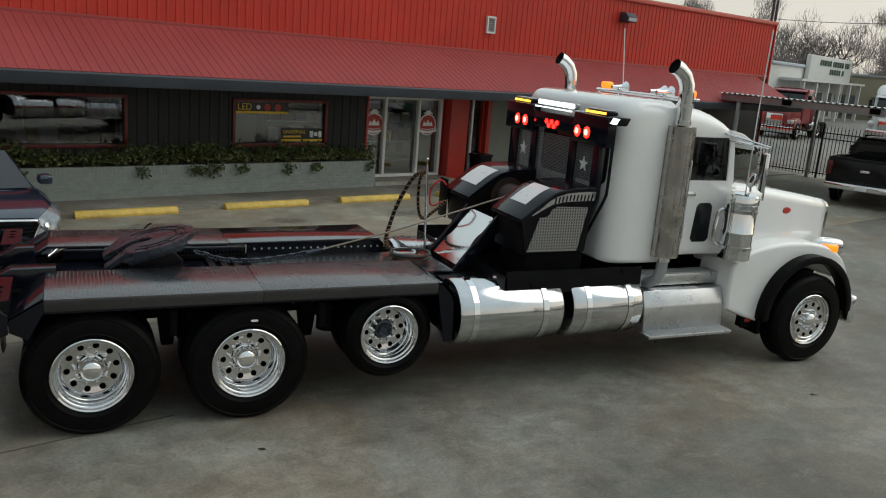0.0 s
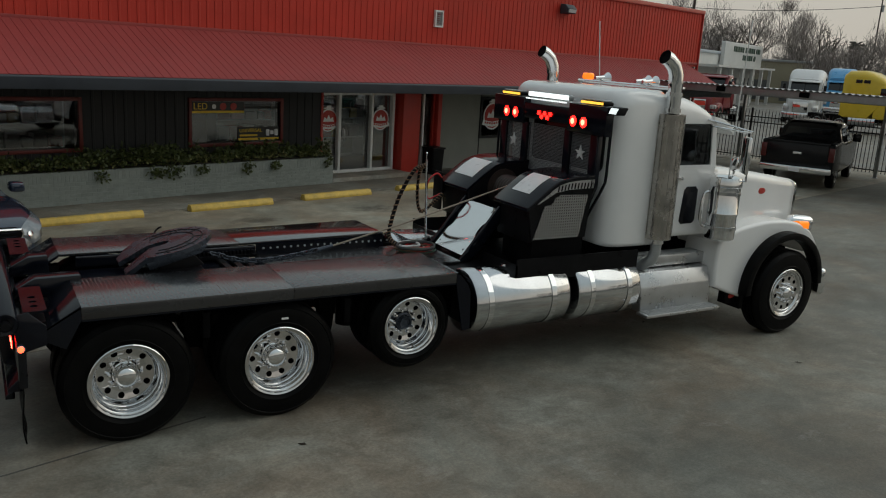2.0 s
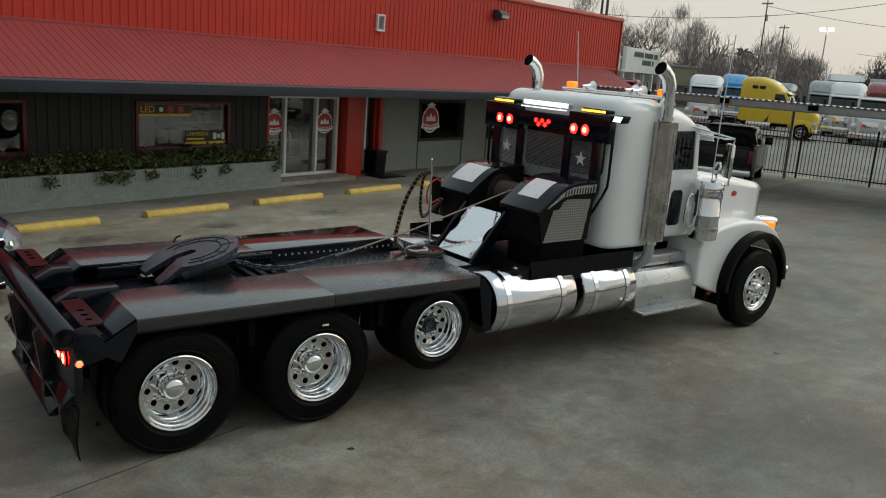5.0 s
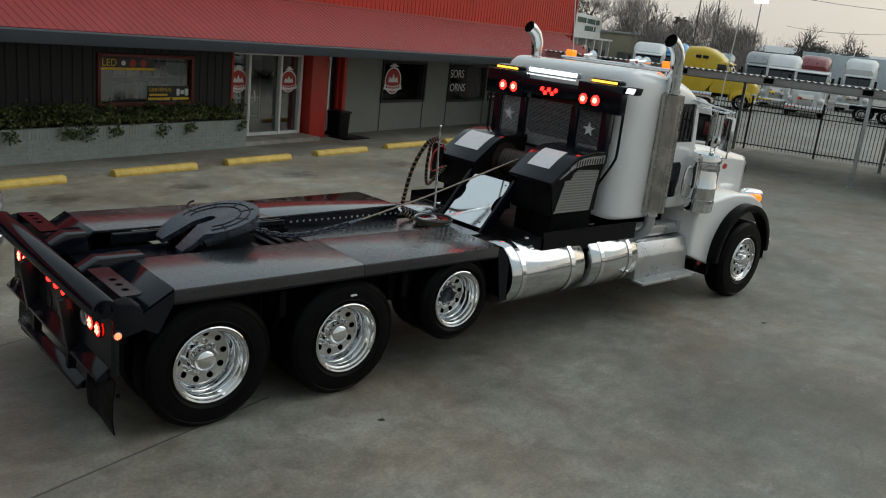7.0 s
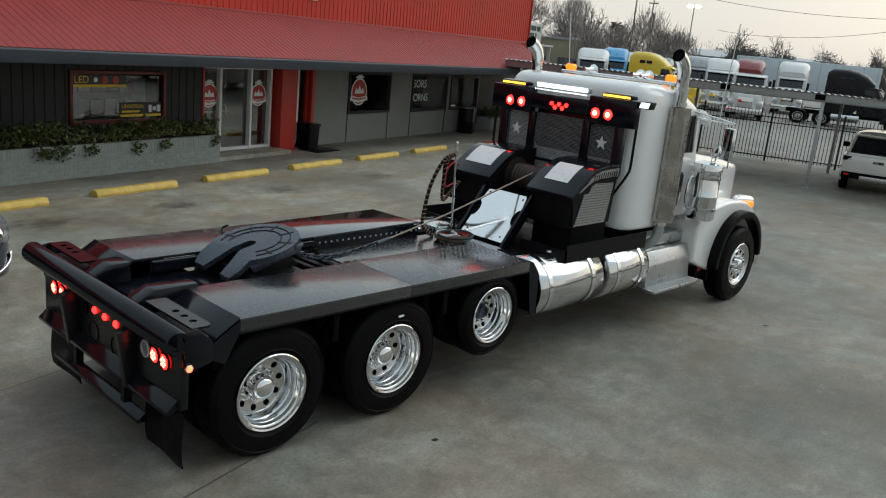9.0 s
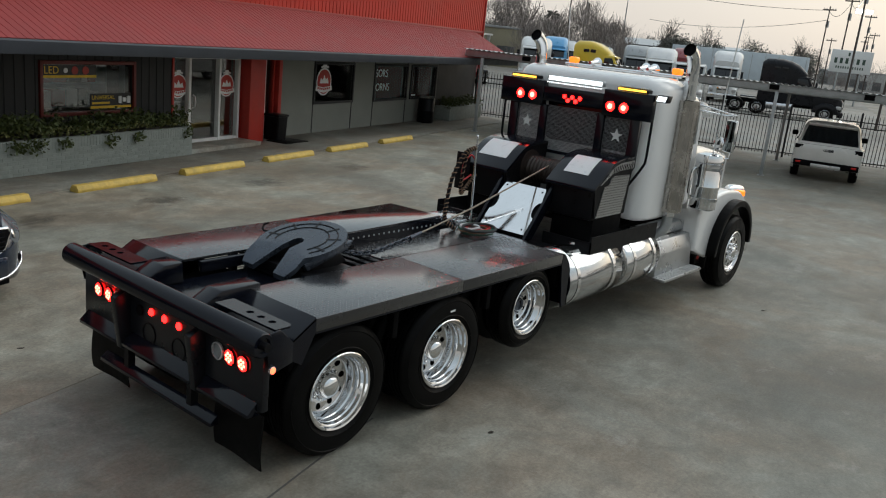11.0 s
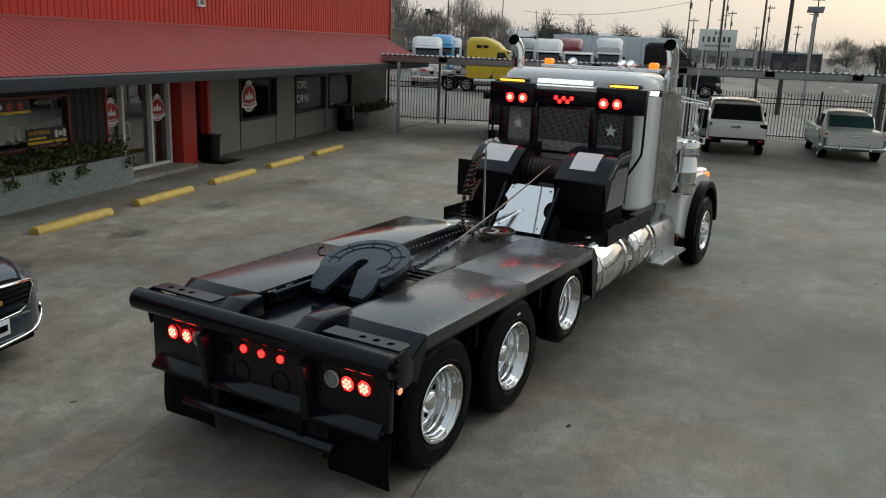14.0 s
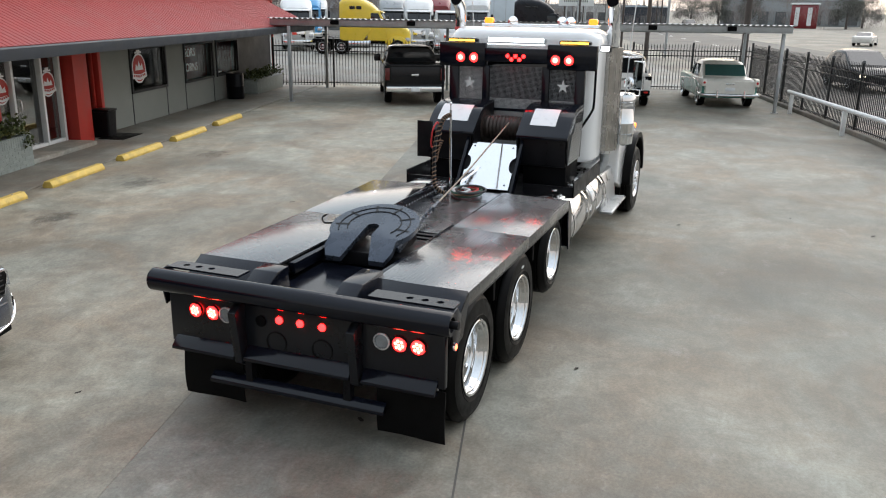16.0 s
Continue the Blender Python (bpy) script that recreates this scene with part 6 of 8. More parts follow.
    inside = [(7.79 + 0.665 * math.cos(radians(a)), 0.62 + 0.665 * math.sin(radians(a))) for a in range(36, 189, 8)] + [(6.9, 0.60)]
    prism(bm, [(p.x, p.z) for p in sm] + inside, sgn * inner_y, sgn * outer_y, "y")
    es = [e for e in bm.edges if all(abs(abs(v.co.y) - outer_y) < 1e-4 for v in e.verts) and max(v.co.z for v in e.verts) > 0.6]
    bmesh.ops.bevel(bm, geom=[e for e in es if len(e.link_faces) == 2], offset=0.045, segments=4, affect="EDGES", profile=0.5)
    part("front_fender", bm, WHITE_PAINT, truck)
    bm = fresh()
    fl_o = [(7.79 + 0.71 * math.cos(radians(a)), 0.62 + 0.71 * math.sin(radians(a))) for a in range(0, 188, 8)]
    fl_i = [(7.79 + 0.62 * math.cos(radians(a)), 0.62 + 0.62 * math.sin(radians(a))) for a in range(0, 188, 8)]
    prism(bm, fl_o + fl_i[::-1], sgn * 1.10, sgn * 1.26, "y", 0.012)
    part("fender_flare", bm, RUBBER, truck, "black rubber fender flare")
    bm = fresh()
    box(bm, 7.18, 7.24, sgn * 0.75, sgn * 1.1, 0.36, 0.62, 0.01)
    mf = part("front_mud_flap", bm, RUBBER, truck)
    bm = fresh()
    box(bm, 7.0, 7.2, sgn * 1.0, sgn * 1.02, 0.42, 0.62, 0.01)
    part("flap_side", bm, RUBBER, truck)
    bm = fresh()
    lathe(bm, [(0.0, 0.004), (0.05, 0.003), (0.055, 0.0)], pose(7.1, sgn * 1.021, 0.52, 90 if sgn < 0 else -90) @ Matrix.Diagonal((1, 0.55, 1, 1)), 20)
    part("flap_badge", bm, RED_TRIM, truck)
    # headlamp pod
    bm = fresh()
    loft(bm, [(8.2, rounded(0.04, 1.33, 1.42, 0.03, 0.03)), (8.27, rounded(0.09, 1.29, 1.45, 0.06, 0.05)), (8.48, rounded(0.12, 1.25, 1.45, 0.07, 0.06)), (8.54, rounded(0.12, 1.25, 1.44, 0.07, 0.06))])
    bm.transform(Matrix.Translation((-0.12, sgn * 0.93, 0.02)))
    hl = part("headlamp", bm, CHROME, truck, "chrome headlamp pod")
    bm = fresh()
    loft(bm, [(8.22, rounded(0.025, 1.31, 1.40, 0.02, 0.02)), (8.27, rounded(0.04, 1.30, 1.41, 0.03, 0.03)), (8.38, rounded(0.035, 1.30, 1.40, 0.03, 0.03))])
    bm.transform(Matrix.Translation((-0.13, sgn * 1.09, 0.02)))
    part("turn_signal", bm, AMBER_LIT, hl, "lit amber turn signal")
    bm = fresh()
    tube(bm, [(6.6, sgn * 1.16, 2.05), (6.55, sgn * 1.2, 2.9), (6.5, sgn * 1.27, 3.78)], 0.007, 6)
    part("whip_antenna", bm, WHITE_STEEL, truck)

bm = fresh()
prism(bm, [(6.67, 2.10), (6.7, 2.10), (6.6, 2.64), (6.57, 2.64)], -0.86, 0.86, "y")
part("windscreen", bm, DARK_GLASS, truck, "dark windscreen").visible_shadow = False
bm = fresh()
prism(bm, [(6.48, 2.71), (6.64, 2.68), (6.8, 2.6), (6.84, 2.5), (6.81, 2.5), (6.76, 2.56), (6.62, 2.62), (6.48, 2.65)], -0.95, 0.95, "y", 0.004)
part("sun_visor", bm, WHITE_PAINT, truck)
bm = fresh()
box(bm, 5.85, 6.5, -0.85, 0.85, 1.32, 1.8, 0.03)
part("cab_interior", bm, CHASSIS, truck)

# hood and grille
bm = fresh()
st = []
for x, hw, z0, z1, rt in ((6.66, 0.91, 1.15, 2.12, 0.13), (6.9, 0.89, 1.15, 2.1, 0.13), (7.4, 0.845, 1.12, 2.04, 0.12), (7.9, 0.79, 1.1, 1.97, 0.12), (8.3, 0.73, 1.08, 1.91, 0.11), (8.42, 0.70, 1.07, 1.88, 0.1), (8.45, 0.67, 1.1, 1.84, 0.08)):
    st.append((x, rounded(hw, z0, z1, rt, 0.05, 6)))
loft(bm, st)
part("hood", bm, WHITE_PAINT, truck, "long white engine hood")
bm = fresh()
loft(bm, [(8.43, rounded(0.69, 0.75, 1.89, 0.1, 0.08)), (8.5, rounded(0.67, 0.75, 1.87, 0.1, 0.08))])
part("grille", bm, CHROME, truck, "chrome radiator surround")
bm = fresh()
box(bm, 8.6, 8.72, -1.18, 1.18, 0.42, 0.78, 0.05, 3)
part("front_bumper", bm, CHROME, truck, "chrome front bumper")
for sgn in (-1, 1):
    bm = fresh()
    lathe(bm, [(0.0, 0.006), (0.07, 0.005), (0.078, 0.0)], pose(7.62, sgn * 0.822, 1.79, 90 if sgn < 0 else -90) @ Matrix.Diagonal((1, 0.5, 1, 1)), 24)
    part("hood_badge", bm, RED_TRIM, truck, "red oval badge")

# headache rack behind the sleeper
for sgn in (-1, 1):
    bm = fresh()
    prism(bm, [(sgn * y_, z_) for y_, z_ in ((0.80, 2.5), (0.92, 2.5), (0.92, 1.93), (0.68, 1.40), (0.46, 1.40), (0.46, 1.95), (0.80, 1.95))], 4.79, 4.86, "x", 0.006)
    part("rack_post", bm, BLACK_GLOSS, truck)
    bm = fresh()
    tube(bm, [(4.85, sgn * 1.045, 2.74), (4.85, sgn * 1.045, 2.1), (4.85, sgn * 1.04, 2.0), (4.85, sgn * 0.99, 1.9), (4.85, sgn * 0.70, 1.42)], 0.016, 8)
    part("rack_tube", bm, BLACK_GLOSS, truck, "thin bent black tube")
    bm = fresh()
    box(bm, 4.78, 4.85, sgn * 0.36, sgn * 0.455, 1.6, 2.5, 0.006)
    part("rack_post", bm, BLACK_GLOSS, truck)
    bm = fresh()
    box(bm, 4.818, 4.822, sgn * 0.455, sgn * 0.80, 1.95, 2.5)
    part("mesh_panel", bm, MESH, truck, "perforated grey mesh")
    bm = fresh()
    star = [((0.085 if i % 2 == 0 else 0.034) * math.sin(math.pi * i / 5), (0.085 if i % 2 == 0 else 0.034) * math.cos(math.pi * i / 5)) for i in range(10)]
    prism(bm, [(sgn * 0.64 + p, 2.265 + q) for p, q in star], 4.796, 4.806, "x")
    part("star", bm, WHITE_STEEL, truck, "white five-pointed star")
    for y in ((0.571, 0.755) if sgn > 0 else (0.534, 0.71)):
        bm = fresh()
        lathe(bm, [(0.072, 0.0), (0.072, 0.012), (0.06, 0.014), (0.06, 0.0)], pose(4.758, sgn * y, 2.6, 0, -90), 24)
        bz = part("lamp_bezel", bm, BLACK_SATIN, truck)
        bm = fresh()
        lathe(bm, [(0.06, 0.0), (0.058, 0.012), (0.04, 0.02), (0.0, 0.024)], pose(4.758, sgn * y, 2.6, 0, -90), 24)
        part("stop_lamp", bm, RED_LIT, bz, "lit red stop lamp")
        bm = fresh()
        lathe(bm, [(0.032, 0.0225), (0.024, 0.0248), (0.012, 0.026), (0.0, 0.0265)], pose(4.758, sgn * y, 2.6, 0, -90), 20)
        part("led", bm, RED_HOT, bz)
    bm = fresh()
    box(bm, 4.80, 4.93, sgn * 0.56, sgn * 0.96, 2.795, 2.835, 0.01)
    sb = part("strobe_head", bm, BLACK_SATIN, truck, "flat strobe light head")
    bm = fresh()
    box(bm, 4.793, 4.80, sgn * 0.58, sgn * 0.94, 2.803, 2.829)
    part("strobe_lens", bm, STROBE_LIT, sb, "lit amber strobe lens")
    bm = fresh()
    box(bm, 4.81, 4.92, sgn * 0.58, sgn * 0.94, 2.838, 2.852, 0.006)
    part("strobe_cap", bm, GALV, sb)
    if sgn > 0:
        continue
    bm = fresh()
    prism(bm, [(4.74, 2.72), (4.86, 2.72), (4.9, 2.80), (4.78, 2.80)], sgn * 1.09, sgn * 1.23, "y", 0.012)
    wl_ = part("work_lamp", bm, BLACK_SATIN, truck)
    bm = fresh()
    prism(bm, [(4.740, 2.73), (4.737, 2.733), (4.770, 2.79), (4.774, 2.787)], sgn * 1.105, sgn * 1.215, "y")
    part("work_lens", bm, WORK_LIT, wl_, "lit white work lamp")
bm = fresh()
box(bm, 4.765, 4.85, -0.42, 0.42, 2.55, 2.73, 0.01)
part("rack_beam", bm, BLACK_GLOSS, truck)
for sgn in (-1, 1):
    bm = fresh()
    box(bm, 4.76, 4.86, sgn * 0.421, sgn * 1.06, 2.48, 2.79, 0.01)
    part("lamp_plate", bm, BLACK_GLOSS, truck)
bm = fresh()
wy0, wy1, wz0, wz1, wr_ = -0.86, 0.44, 2.07, 2.6, 0.09
prism(bm, [(cy_ + wr_ * math.cos(radians(a_)), cz_ + wr_ * math.sin(radians(a_))) for cy_, cz_, s_ in ((wy1 - wr_, wz1 - wr_, 0), (wy0 + wr_, wz1 - wr_, 90), (wy0 + wr_, wz0 + wr_, 180), (wy1 - wr_, wz0 + wr_, 270)) for a_ in range(s_, s_ + 91, 15)], 4.938, 4.956, "x", 0.003)
part("rear_window", bm, REAR_GLASS, truck, "dark sleeper rear window")
bm = fresh()
box(bm, 4.818, 4.822, -0.36, 0.36, 1.95, 2.5)
part("mesh_panel", bm, MESH, truck, "perforated grey mesh")
bm = fresh()
box(bm, 4.8, 4.84, -0.36, 0.36, 1.915, 1.95)
part("rack_sill", bm, BLACK_GLOSS, truck)
for k in range(5):
    bm = fresh()
    y = 0.108 - k * 0.054
    lathe(bm, [(0.026, 0.0), (0.024, 0.01), (0.0, 0.016)], pose(4.757, y, 2.632 - 0.042 * (k % 2), 0, -90), 14)
    part("cluster_lamp", bm, RED_LIT, truck, "small lit red lamp")
bm = fresh()
box(bm, 4.80, 4.86, -0.385, 0.42, 2.80, 2.868, 0.02, 3)
lb = part("light_bar", bm, GALV, truck, "long slim light bar")
# lens is drawn taller to take in the glow spreading around it
bm = fresh()
box(bm, 4.793, 4.802, -0.36, 0.395, 2.808, 2.86, 0.003, 1)
part("light_lens", bm, WHITE_LIT, lb, "lit white lens")
bm = fresh()
box(bm, 4.75, 4.757, -0.006, 0.006, 2.775, 2.79)
diode = part("diode", bm, WHITE_LIT, truck, "small white light")
diode.location.y = 0.375
for k in range(1, 26):
    ob = new("diode", diode.data)
    ob.parent = truck
    ob.location.y = 0.375 - k * 0.03

# roof fittings
bm = fresh()
cyl(bm, (5.9, -0.85, 3.0), (5.9, 0.85, 3.0), 0.022, n=12)
part("roof_bar", bm, CHROME, truck)
for y in (-0.8, -0.4, 0.0, 0.4, 0.8):
    bm = fresh()
    cyl(bm, (5.9, y, 2.9), (5.9, y, 3.0), 0.014, n=8)
    part("roof_bar_foot", bm, CHROME, truck)
for y, lit in ((0.77, 1), (-0.75, 1)):
    bm = fresh()
    box(bm, 5.9, 6.06, y - 0.09, y + 0.09, 2.99, 3.02, 0.01)
    bc = part("beacon_base", bm, CHROME, truck)
    bm = fresh()
    box(bm, 5.92, 6.04, y - 0.06, y + 0.06, 3.02, 3.1, 0.025, 3)
    part("beacon", bm, AMBER_LIT, bc, "amber beacon")
for y in (-0.42, -0.3, 0.42):
    bm = fresh()
    lathe(bm, [(0.0, 0.0), (0.02, 0.0), (0.03, 0.1), (0.045, 0.16), (0.075, 0.2), (0.07, 0.2), (0.0, 0.1)], pose(5.8, y, 3.05, 0, 90), 18)
    part("air_horn", bm, CHROME, truck, "chrome trumpet horn")
for y in (-0.6, -0.3, 0.0, 0.3, 0.6):
    bm = fresh()
    lathe(bm, [(0.03, -0.05), (0.035, 0.0), (0.025, 0.05), (0.0, 0.07)], pose(6.15, y, 2.83, 0, 75), 14)
    part("cab_marker", bm, AMBER_DULL, truck, "amber cab marker")


# ---- parked vehicles ----
TYRE_FAR = RUBBER
CAR_DARK = surface("dark_blue_grey_car_paint", (0.014, 0.026, 0.052), 0.2, 0.3, 0.15, 3, 0, 60, coat=1.0, rvar=0.05)
CAR_BLACK = surface("black_pickup_paint", (0.005, 0.0055, 0.007), 0.2, 0.0, 0.2, 3, 0, 60, coat=0.0, rvar=0.05, spec=0.3)
CAR_WHITE = surface("pearl_white_car_paint", (0.72, 0.70, 0.66), 0.25, 0, 0.05, 3, 0, 60, coat=1.0, rvar=0.05)
CAR_TEAL = surface("faded_teal_car_paint", (0.06, 0.25, 0.2), 0.3, 0, 0.1, 3, 0, 60, coat=0.7, rvar=0.05)
CAR_CREAM = surface("cream_white_car_paint", (0.78, 0.76, 0.69), 0.3, 0, 0.06, 3, 0, 60, coat=0.7, rvar=0.05)
CAR_GLASS = surface("dark_car_glass", (0.010, 0.012, 0.014), 0.06, 0, 0.1, 3, 0, 60, coat=0.0, rvar=0.02)
GREEN_GLASS = surface("green_tinted_car_glass", (0.03, 0.10, 0.09), 0.08, 0, 0.1, 3, 0, 60, coat=1.0, rvar=0.02)
SMOKED_RED = surface("smoked_red_lens", (0.07, 0.005, 0.005), 0.15, 0, 0.2, 8)
TAIL_DULL = glowing("dull_red_lens", (1.0, 0.04, 0.02), 0.06, (0.35, 0.01, 0.01))
GOLD = surface("gold_badge", (0.65, 0.42, 0.08), 0.3, 0.8, 0.1)


def auto_wheel(owner, x, y, r, w, sgn, rim_mat=ALU, white=False):
    m = pose(x, y, r, 90 if sgn < 0 else -90)
    bm = fresh()
    lathe(bm, [(r * 0.6, -0.01), (r * 0.7, 0.004), (r * 0.9, 0.0), (r, -0.03), (r, -w + 0.03), (r * 0.9, -w), (r * 0.6, -w + 0.01)], m, 36, closed=True)
    wh = part("wheel", bm, TYRE_FAR, owner)
    bm = fresh()
    lathe(bm, [(r * 0.62, 0.0), (r * 0.6, 0.006), (r * 0.55, -0.02), (r * 0.3, -0.035), (r * 0.16, -0.015), (0.0, -0.01)], m, 30)
    part("rim", bm, rim_mat, wh)
    if white:
        bm = fresh()
        lathe(bm, [(r * 0.66, 0.004), (r * 0.66, 0.008), (r * 0.82, 0.007), (r * 0.82, 0.003)], m, 36)
        part("white_wall", bm, STICKER, wh)
    else:
        # dark pieces laid on the rim stand in for the shade in its openings
        if r > 0.45:
            bm = fresh()
            lathe(bm, [(r * 0.36, -0.006), (r * 0.36, 0.0), (r * 0.48, 0.0), (r * 0.48, -0.006)], m, 20)
            part("rim_recess", bm, CHASSIS, wh)
        else:
            for k in range(5):
                a = 2 * math.pi * (k + 0.5) / 5
                c = Vector((r * 0.42 * math.cos(a), r * 0.42 * math.sin(a), -0.012))
                bm = fresh()
                bmesh.ops.create_cone(bm, cap_ends=True, segments=6, radius1=r * 0.12, radius2=r * 0.12, depth=0.012, matrix=m @ Matrix.Translation(c))
                part("rim_opening", bm, CHASSIS, wh)
    return wh


def arch(owner, x, y, r, sgn, material):
    bm = fresh()
    o = [(x + (r + 0.07) * math.cos(radians(a)), r + (r + 0.07) * math.sin(radians(a))) for a in range(-12, 193, 12)]
    prism(bm, o, sgn * (abs(y) - 0.22), sgn * (abs(y) - 0.012), "y")
    part("wheel_well", bm, CHASSIS, owner)
    bm = fresh()
    i_ = [(x + (r + 0.05) * math.cos(radians(a)), r + (r + 0.05) * math.sin(radians(a))) for a in range(-12, 193, 12)]
    o = [(x + (r + 0.09) * math.cos(radians(a)), r + (r + 0.09) * math.sin(radians(a))) for a in range(-12, 193, 12)]
    prism(bm, o + i_[::-1], sgn * (abs(y) - 0.05), sgn * (abs(y) + 0.004), "y", 0.004)
    part("arch_trim", bm, material, owner)


def cabin(c, house, paint, glass, panes, roof_paint=None):
    """Painted cabin shell over stations (x, half width and height at the belt, then at the roof), with panes set 5 mm proud."""
    def section(h0, z0, h1, z1):
        k = min(0.13, (z1 - z0) * 0.45)
        ys = h0 + (h1 - h0) * (z1 - z0 - k) / max(1e-6, z1 - z0)
        half = [(h0, z0), (ys, z1 - k), (h1 * 0.95, z1 - 0.35 * k), (h1 * 0.72, z1 - 0.05 * k), (h1 * 0.3, z1 + 0.01)]
        return half + [(-y_, z_) for y_, z_ in half[::-1]]

    def at(x):
        for p, q in zip(house, house[1:]):
            if p[0] <= x <= q[0]:
                f_ = (x - p[0]) / (q[0] - p[0])
                return [u_ + (v_ - u_) * f_ for u_, v_ in zip(p[1:], q[1:])]
        return list(house[-1][1:])

    bm = fresh()
    loft(bm, [(x, section(*r_)) for x, *r_ in house])
    part("cabin", bm, roof_paint or paint, c)

    def pane(name, corners, out):
        bm = fresh()
        lo = [bm.verts.new(p) for p in corners]
        hi = [bm.verts.new(Vector(p) + Vector(out) * 0.007) for p in corners]
        n_ = len(corners)
        bm.faces.new(lo[::-1])
        bm.faces.new(hi)
        for i in range(n_):
            bm.faces.new((lo[i], lo[(i + 1) % n_], hi[(i + 1) % n_], hi[i]))
        bmesh.ops.recalc_face_normals(bm, faces=bm.faces)
        part(name, bm, glass, c, "dark window")

    for x0b, x1b, x0t, x1t in panes:
        for sgn in (-1, 1):
            pts = []
            for x, top in ((x0b, 0), (x1b, 0), (x1t, 1), (x0t, 1)):
                h0, z0, h1, z1 = at(x)
                h0t, z0t, h1t, z1t = at((x0t + x1t) / 2)
                z = z0 + 0.03 if not top else z1t - 0.14
                f_ = (z - z0) / max(1e-6, z1 - z0)
                if z > z1 - 0.02:
                    h0, z0, h1, z1 = h0t, z0t, h1t, z1t
                    f_ = (z - z0) / (z1 - z0)
                pts.append((x, sgn * (h0 + (h1 - h0) * f_), z))
            pane("side_window", pts, (0, sgn, 0.15))
    for p, q, sx in ((house[0], house[1], -1), (house[-1], house[-2], 1)):
        upright = p[4] - p[2] > 0.3
        if upright:
            x, h0, z0, h1, z1 = p
            pts = [(x, -h0 * 0.86, z0 + 0.05), (x, h0 * 0.86, z0 + 0.05), (x, h1 * 0.86, z1 - 0.12), (x, -h1 * 0.86, z1 - 0.12)]
            pane("rear_window" if sx < 0 else "windscreen", pts, (sx, 0, 0))
            continue
        lo_, hi_ = (p[0], p[3], p[4]), (q[0], q[3] * 0.95, q[4])
        pts = []
        for f_, w_ in ((0.06, 0.97), (0.9, 0.97)):
            x, hw, z = (lo_[i] + (hi_[i] - lo_[i]) * f_ for i in range(3))
            pts.append((x, hw * w_, z))
        (xa, wa, za), (xb, wb, zb) = pts
        d_ = Vector((xb - xa, 0, zb - za)).normalized()
        nrm = Vector((sx * d_.z, 0, abs(d_.x)))
        off = nrm * 0.012
        pane("rear_window" if sx < 0 else "windscreen", [Vector((xa, -wa, za)) + off, Vector((xa, wa, za)) + off, Vector((xb, wb, zb)) + off, Vector((xb, -wb, zb)) + off], nrm)


def auto(name, label, m, paint, lower, house, panes, axles, r, track, glass=CAR_GLASS, wheel_w=0.24, white=False, cat="car", roof_paint=None):
    """A car facing +x, its tail at the origin: lofted body, cabin with panes, wheels."""
    c = thing(name, label, cat, m)
    bm = fresh()
    loft(bm, [(x, rounded(hw, z0, z1, rt, 0.08, 5)) for x, hw, z0, z1, rt in lower])
    part("body", bm, paint, c)
    cabin(c, house, paint, glass, panes, roof_paint)
    for x in axles:
        for sgn in (-1, 1):
            arch(c, x, track, r, sgn, paint if not white else CHROME)
            auto_wheel(c, x, sgn * (track + 0.006), r, wheel_w, sgn, CHROME if white else ALU, white)
    return c


def add(owner, name, b, material, label="", bevel=0.01):
    bm = fresh()
    box(bm, *b, bevel)
    return part(name, bm, material, owner, label)


# sedan, nose towards the yard
sd = auto("sedan", "dark blue-grey sedan with chrome trimmed grille parked nose out", pose(-2.23, 7.83, 0, 0, 0, -74.8), CAR_DARK,
          [(0.0, 0.72, 0.42, 0.9, 0.12), (0.08, 0.84, 0.3, 1.0, 0.14), (0.5, 0.9, 0.24, 1.04, 0.14), (1.5, 0.92, 0.22, 1.0, 0.12), (3.2, 0.92, 0.22, 0.99, 0.12), (3.7, 0.91, 0.22, 1.0, 0.14), (4.1, 0.9, 0.22, 0.96, 0.18), (4.35, 0.87, 0.22, 0.92, 0.22), (4.52, 0.82, 0.22, 0.875, 0.25), (4.64, 0.75, 0.23, 0.825, 0.26), (4.72, 0.67, 0.25, 0.77, 0.24), (4.78, 0.58, 0.28, 0.71, 0.2), (4.815, 0.47, 0.32, 0.65, 0.15)],
          [(0.55, 0.78, 0.99, 0.72, 1.03), (1.25, 0.84, 0.98, 0.62, 1.44), (1.8, 0.85, 0.97, 0.64, 1.47), (2.5, 0.84, 0.96, 0.63, 1.45), (3.55, 0.82, 0.93, 0.78, 0.98)],
          [(1.05, 2.0, 1.35, 2.02), (2.1, 3.15, 2.12, 2.55)], (0.95, 3.68), 0.33, 0.90)
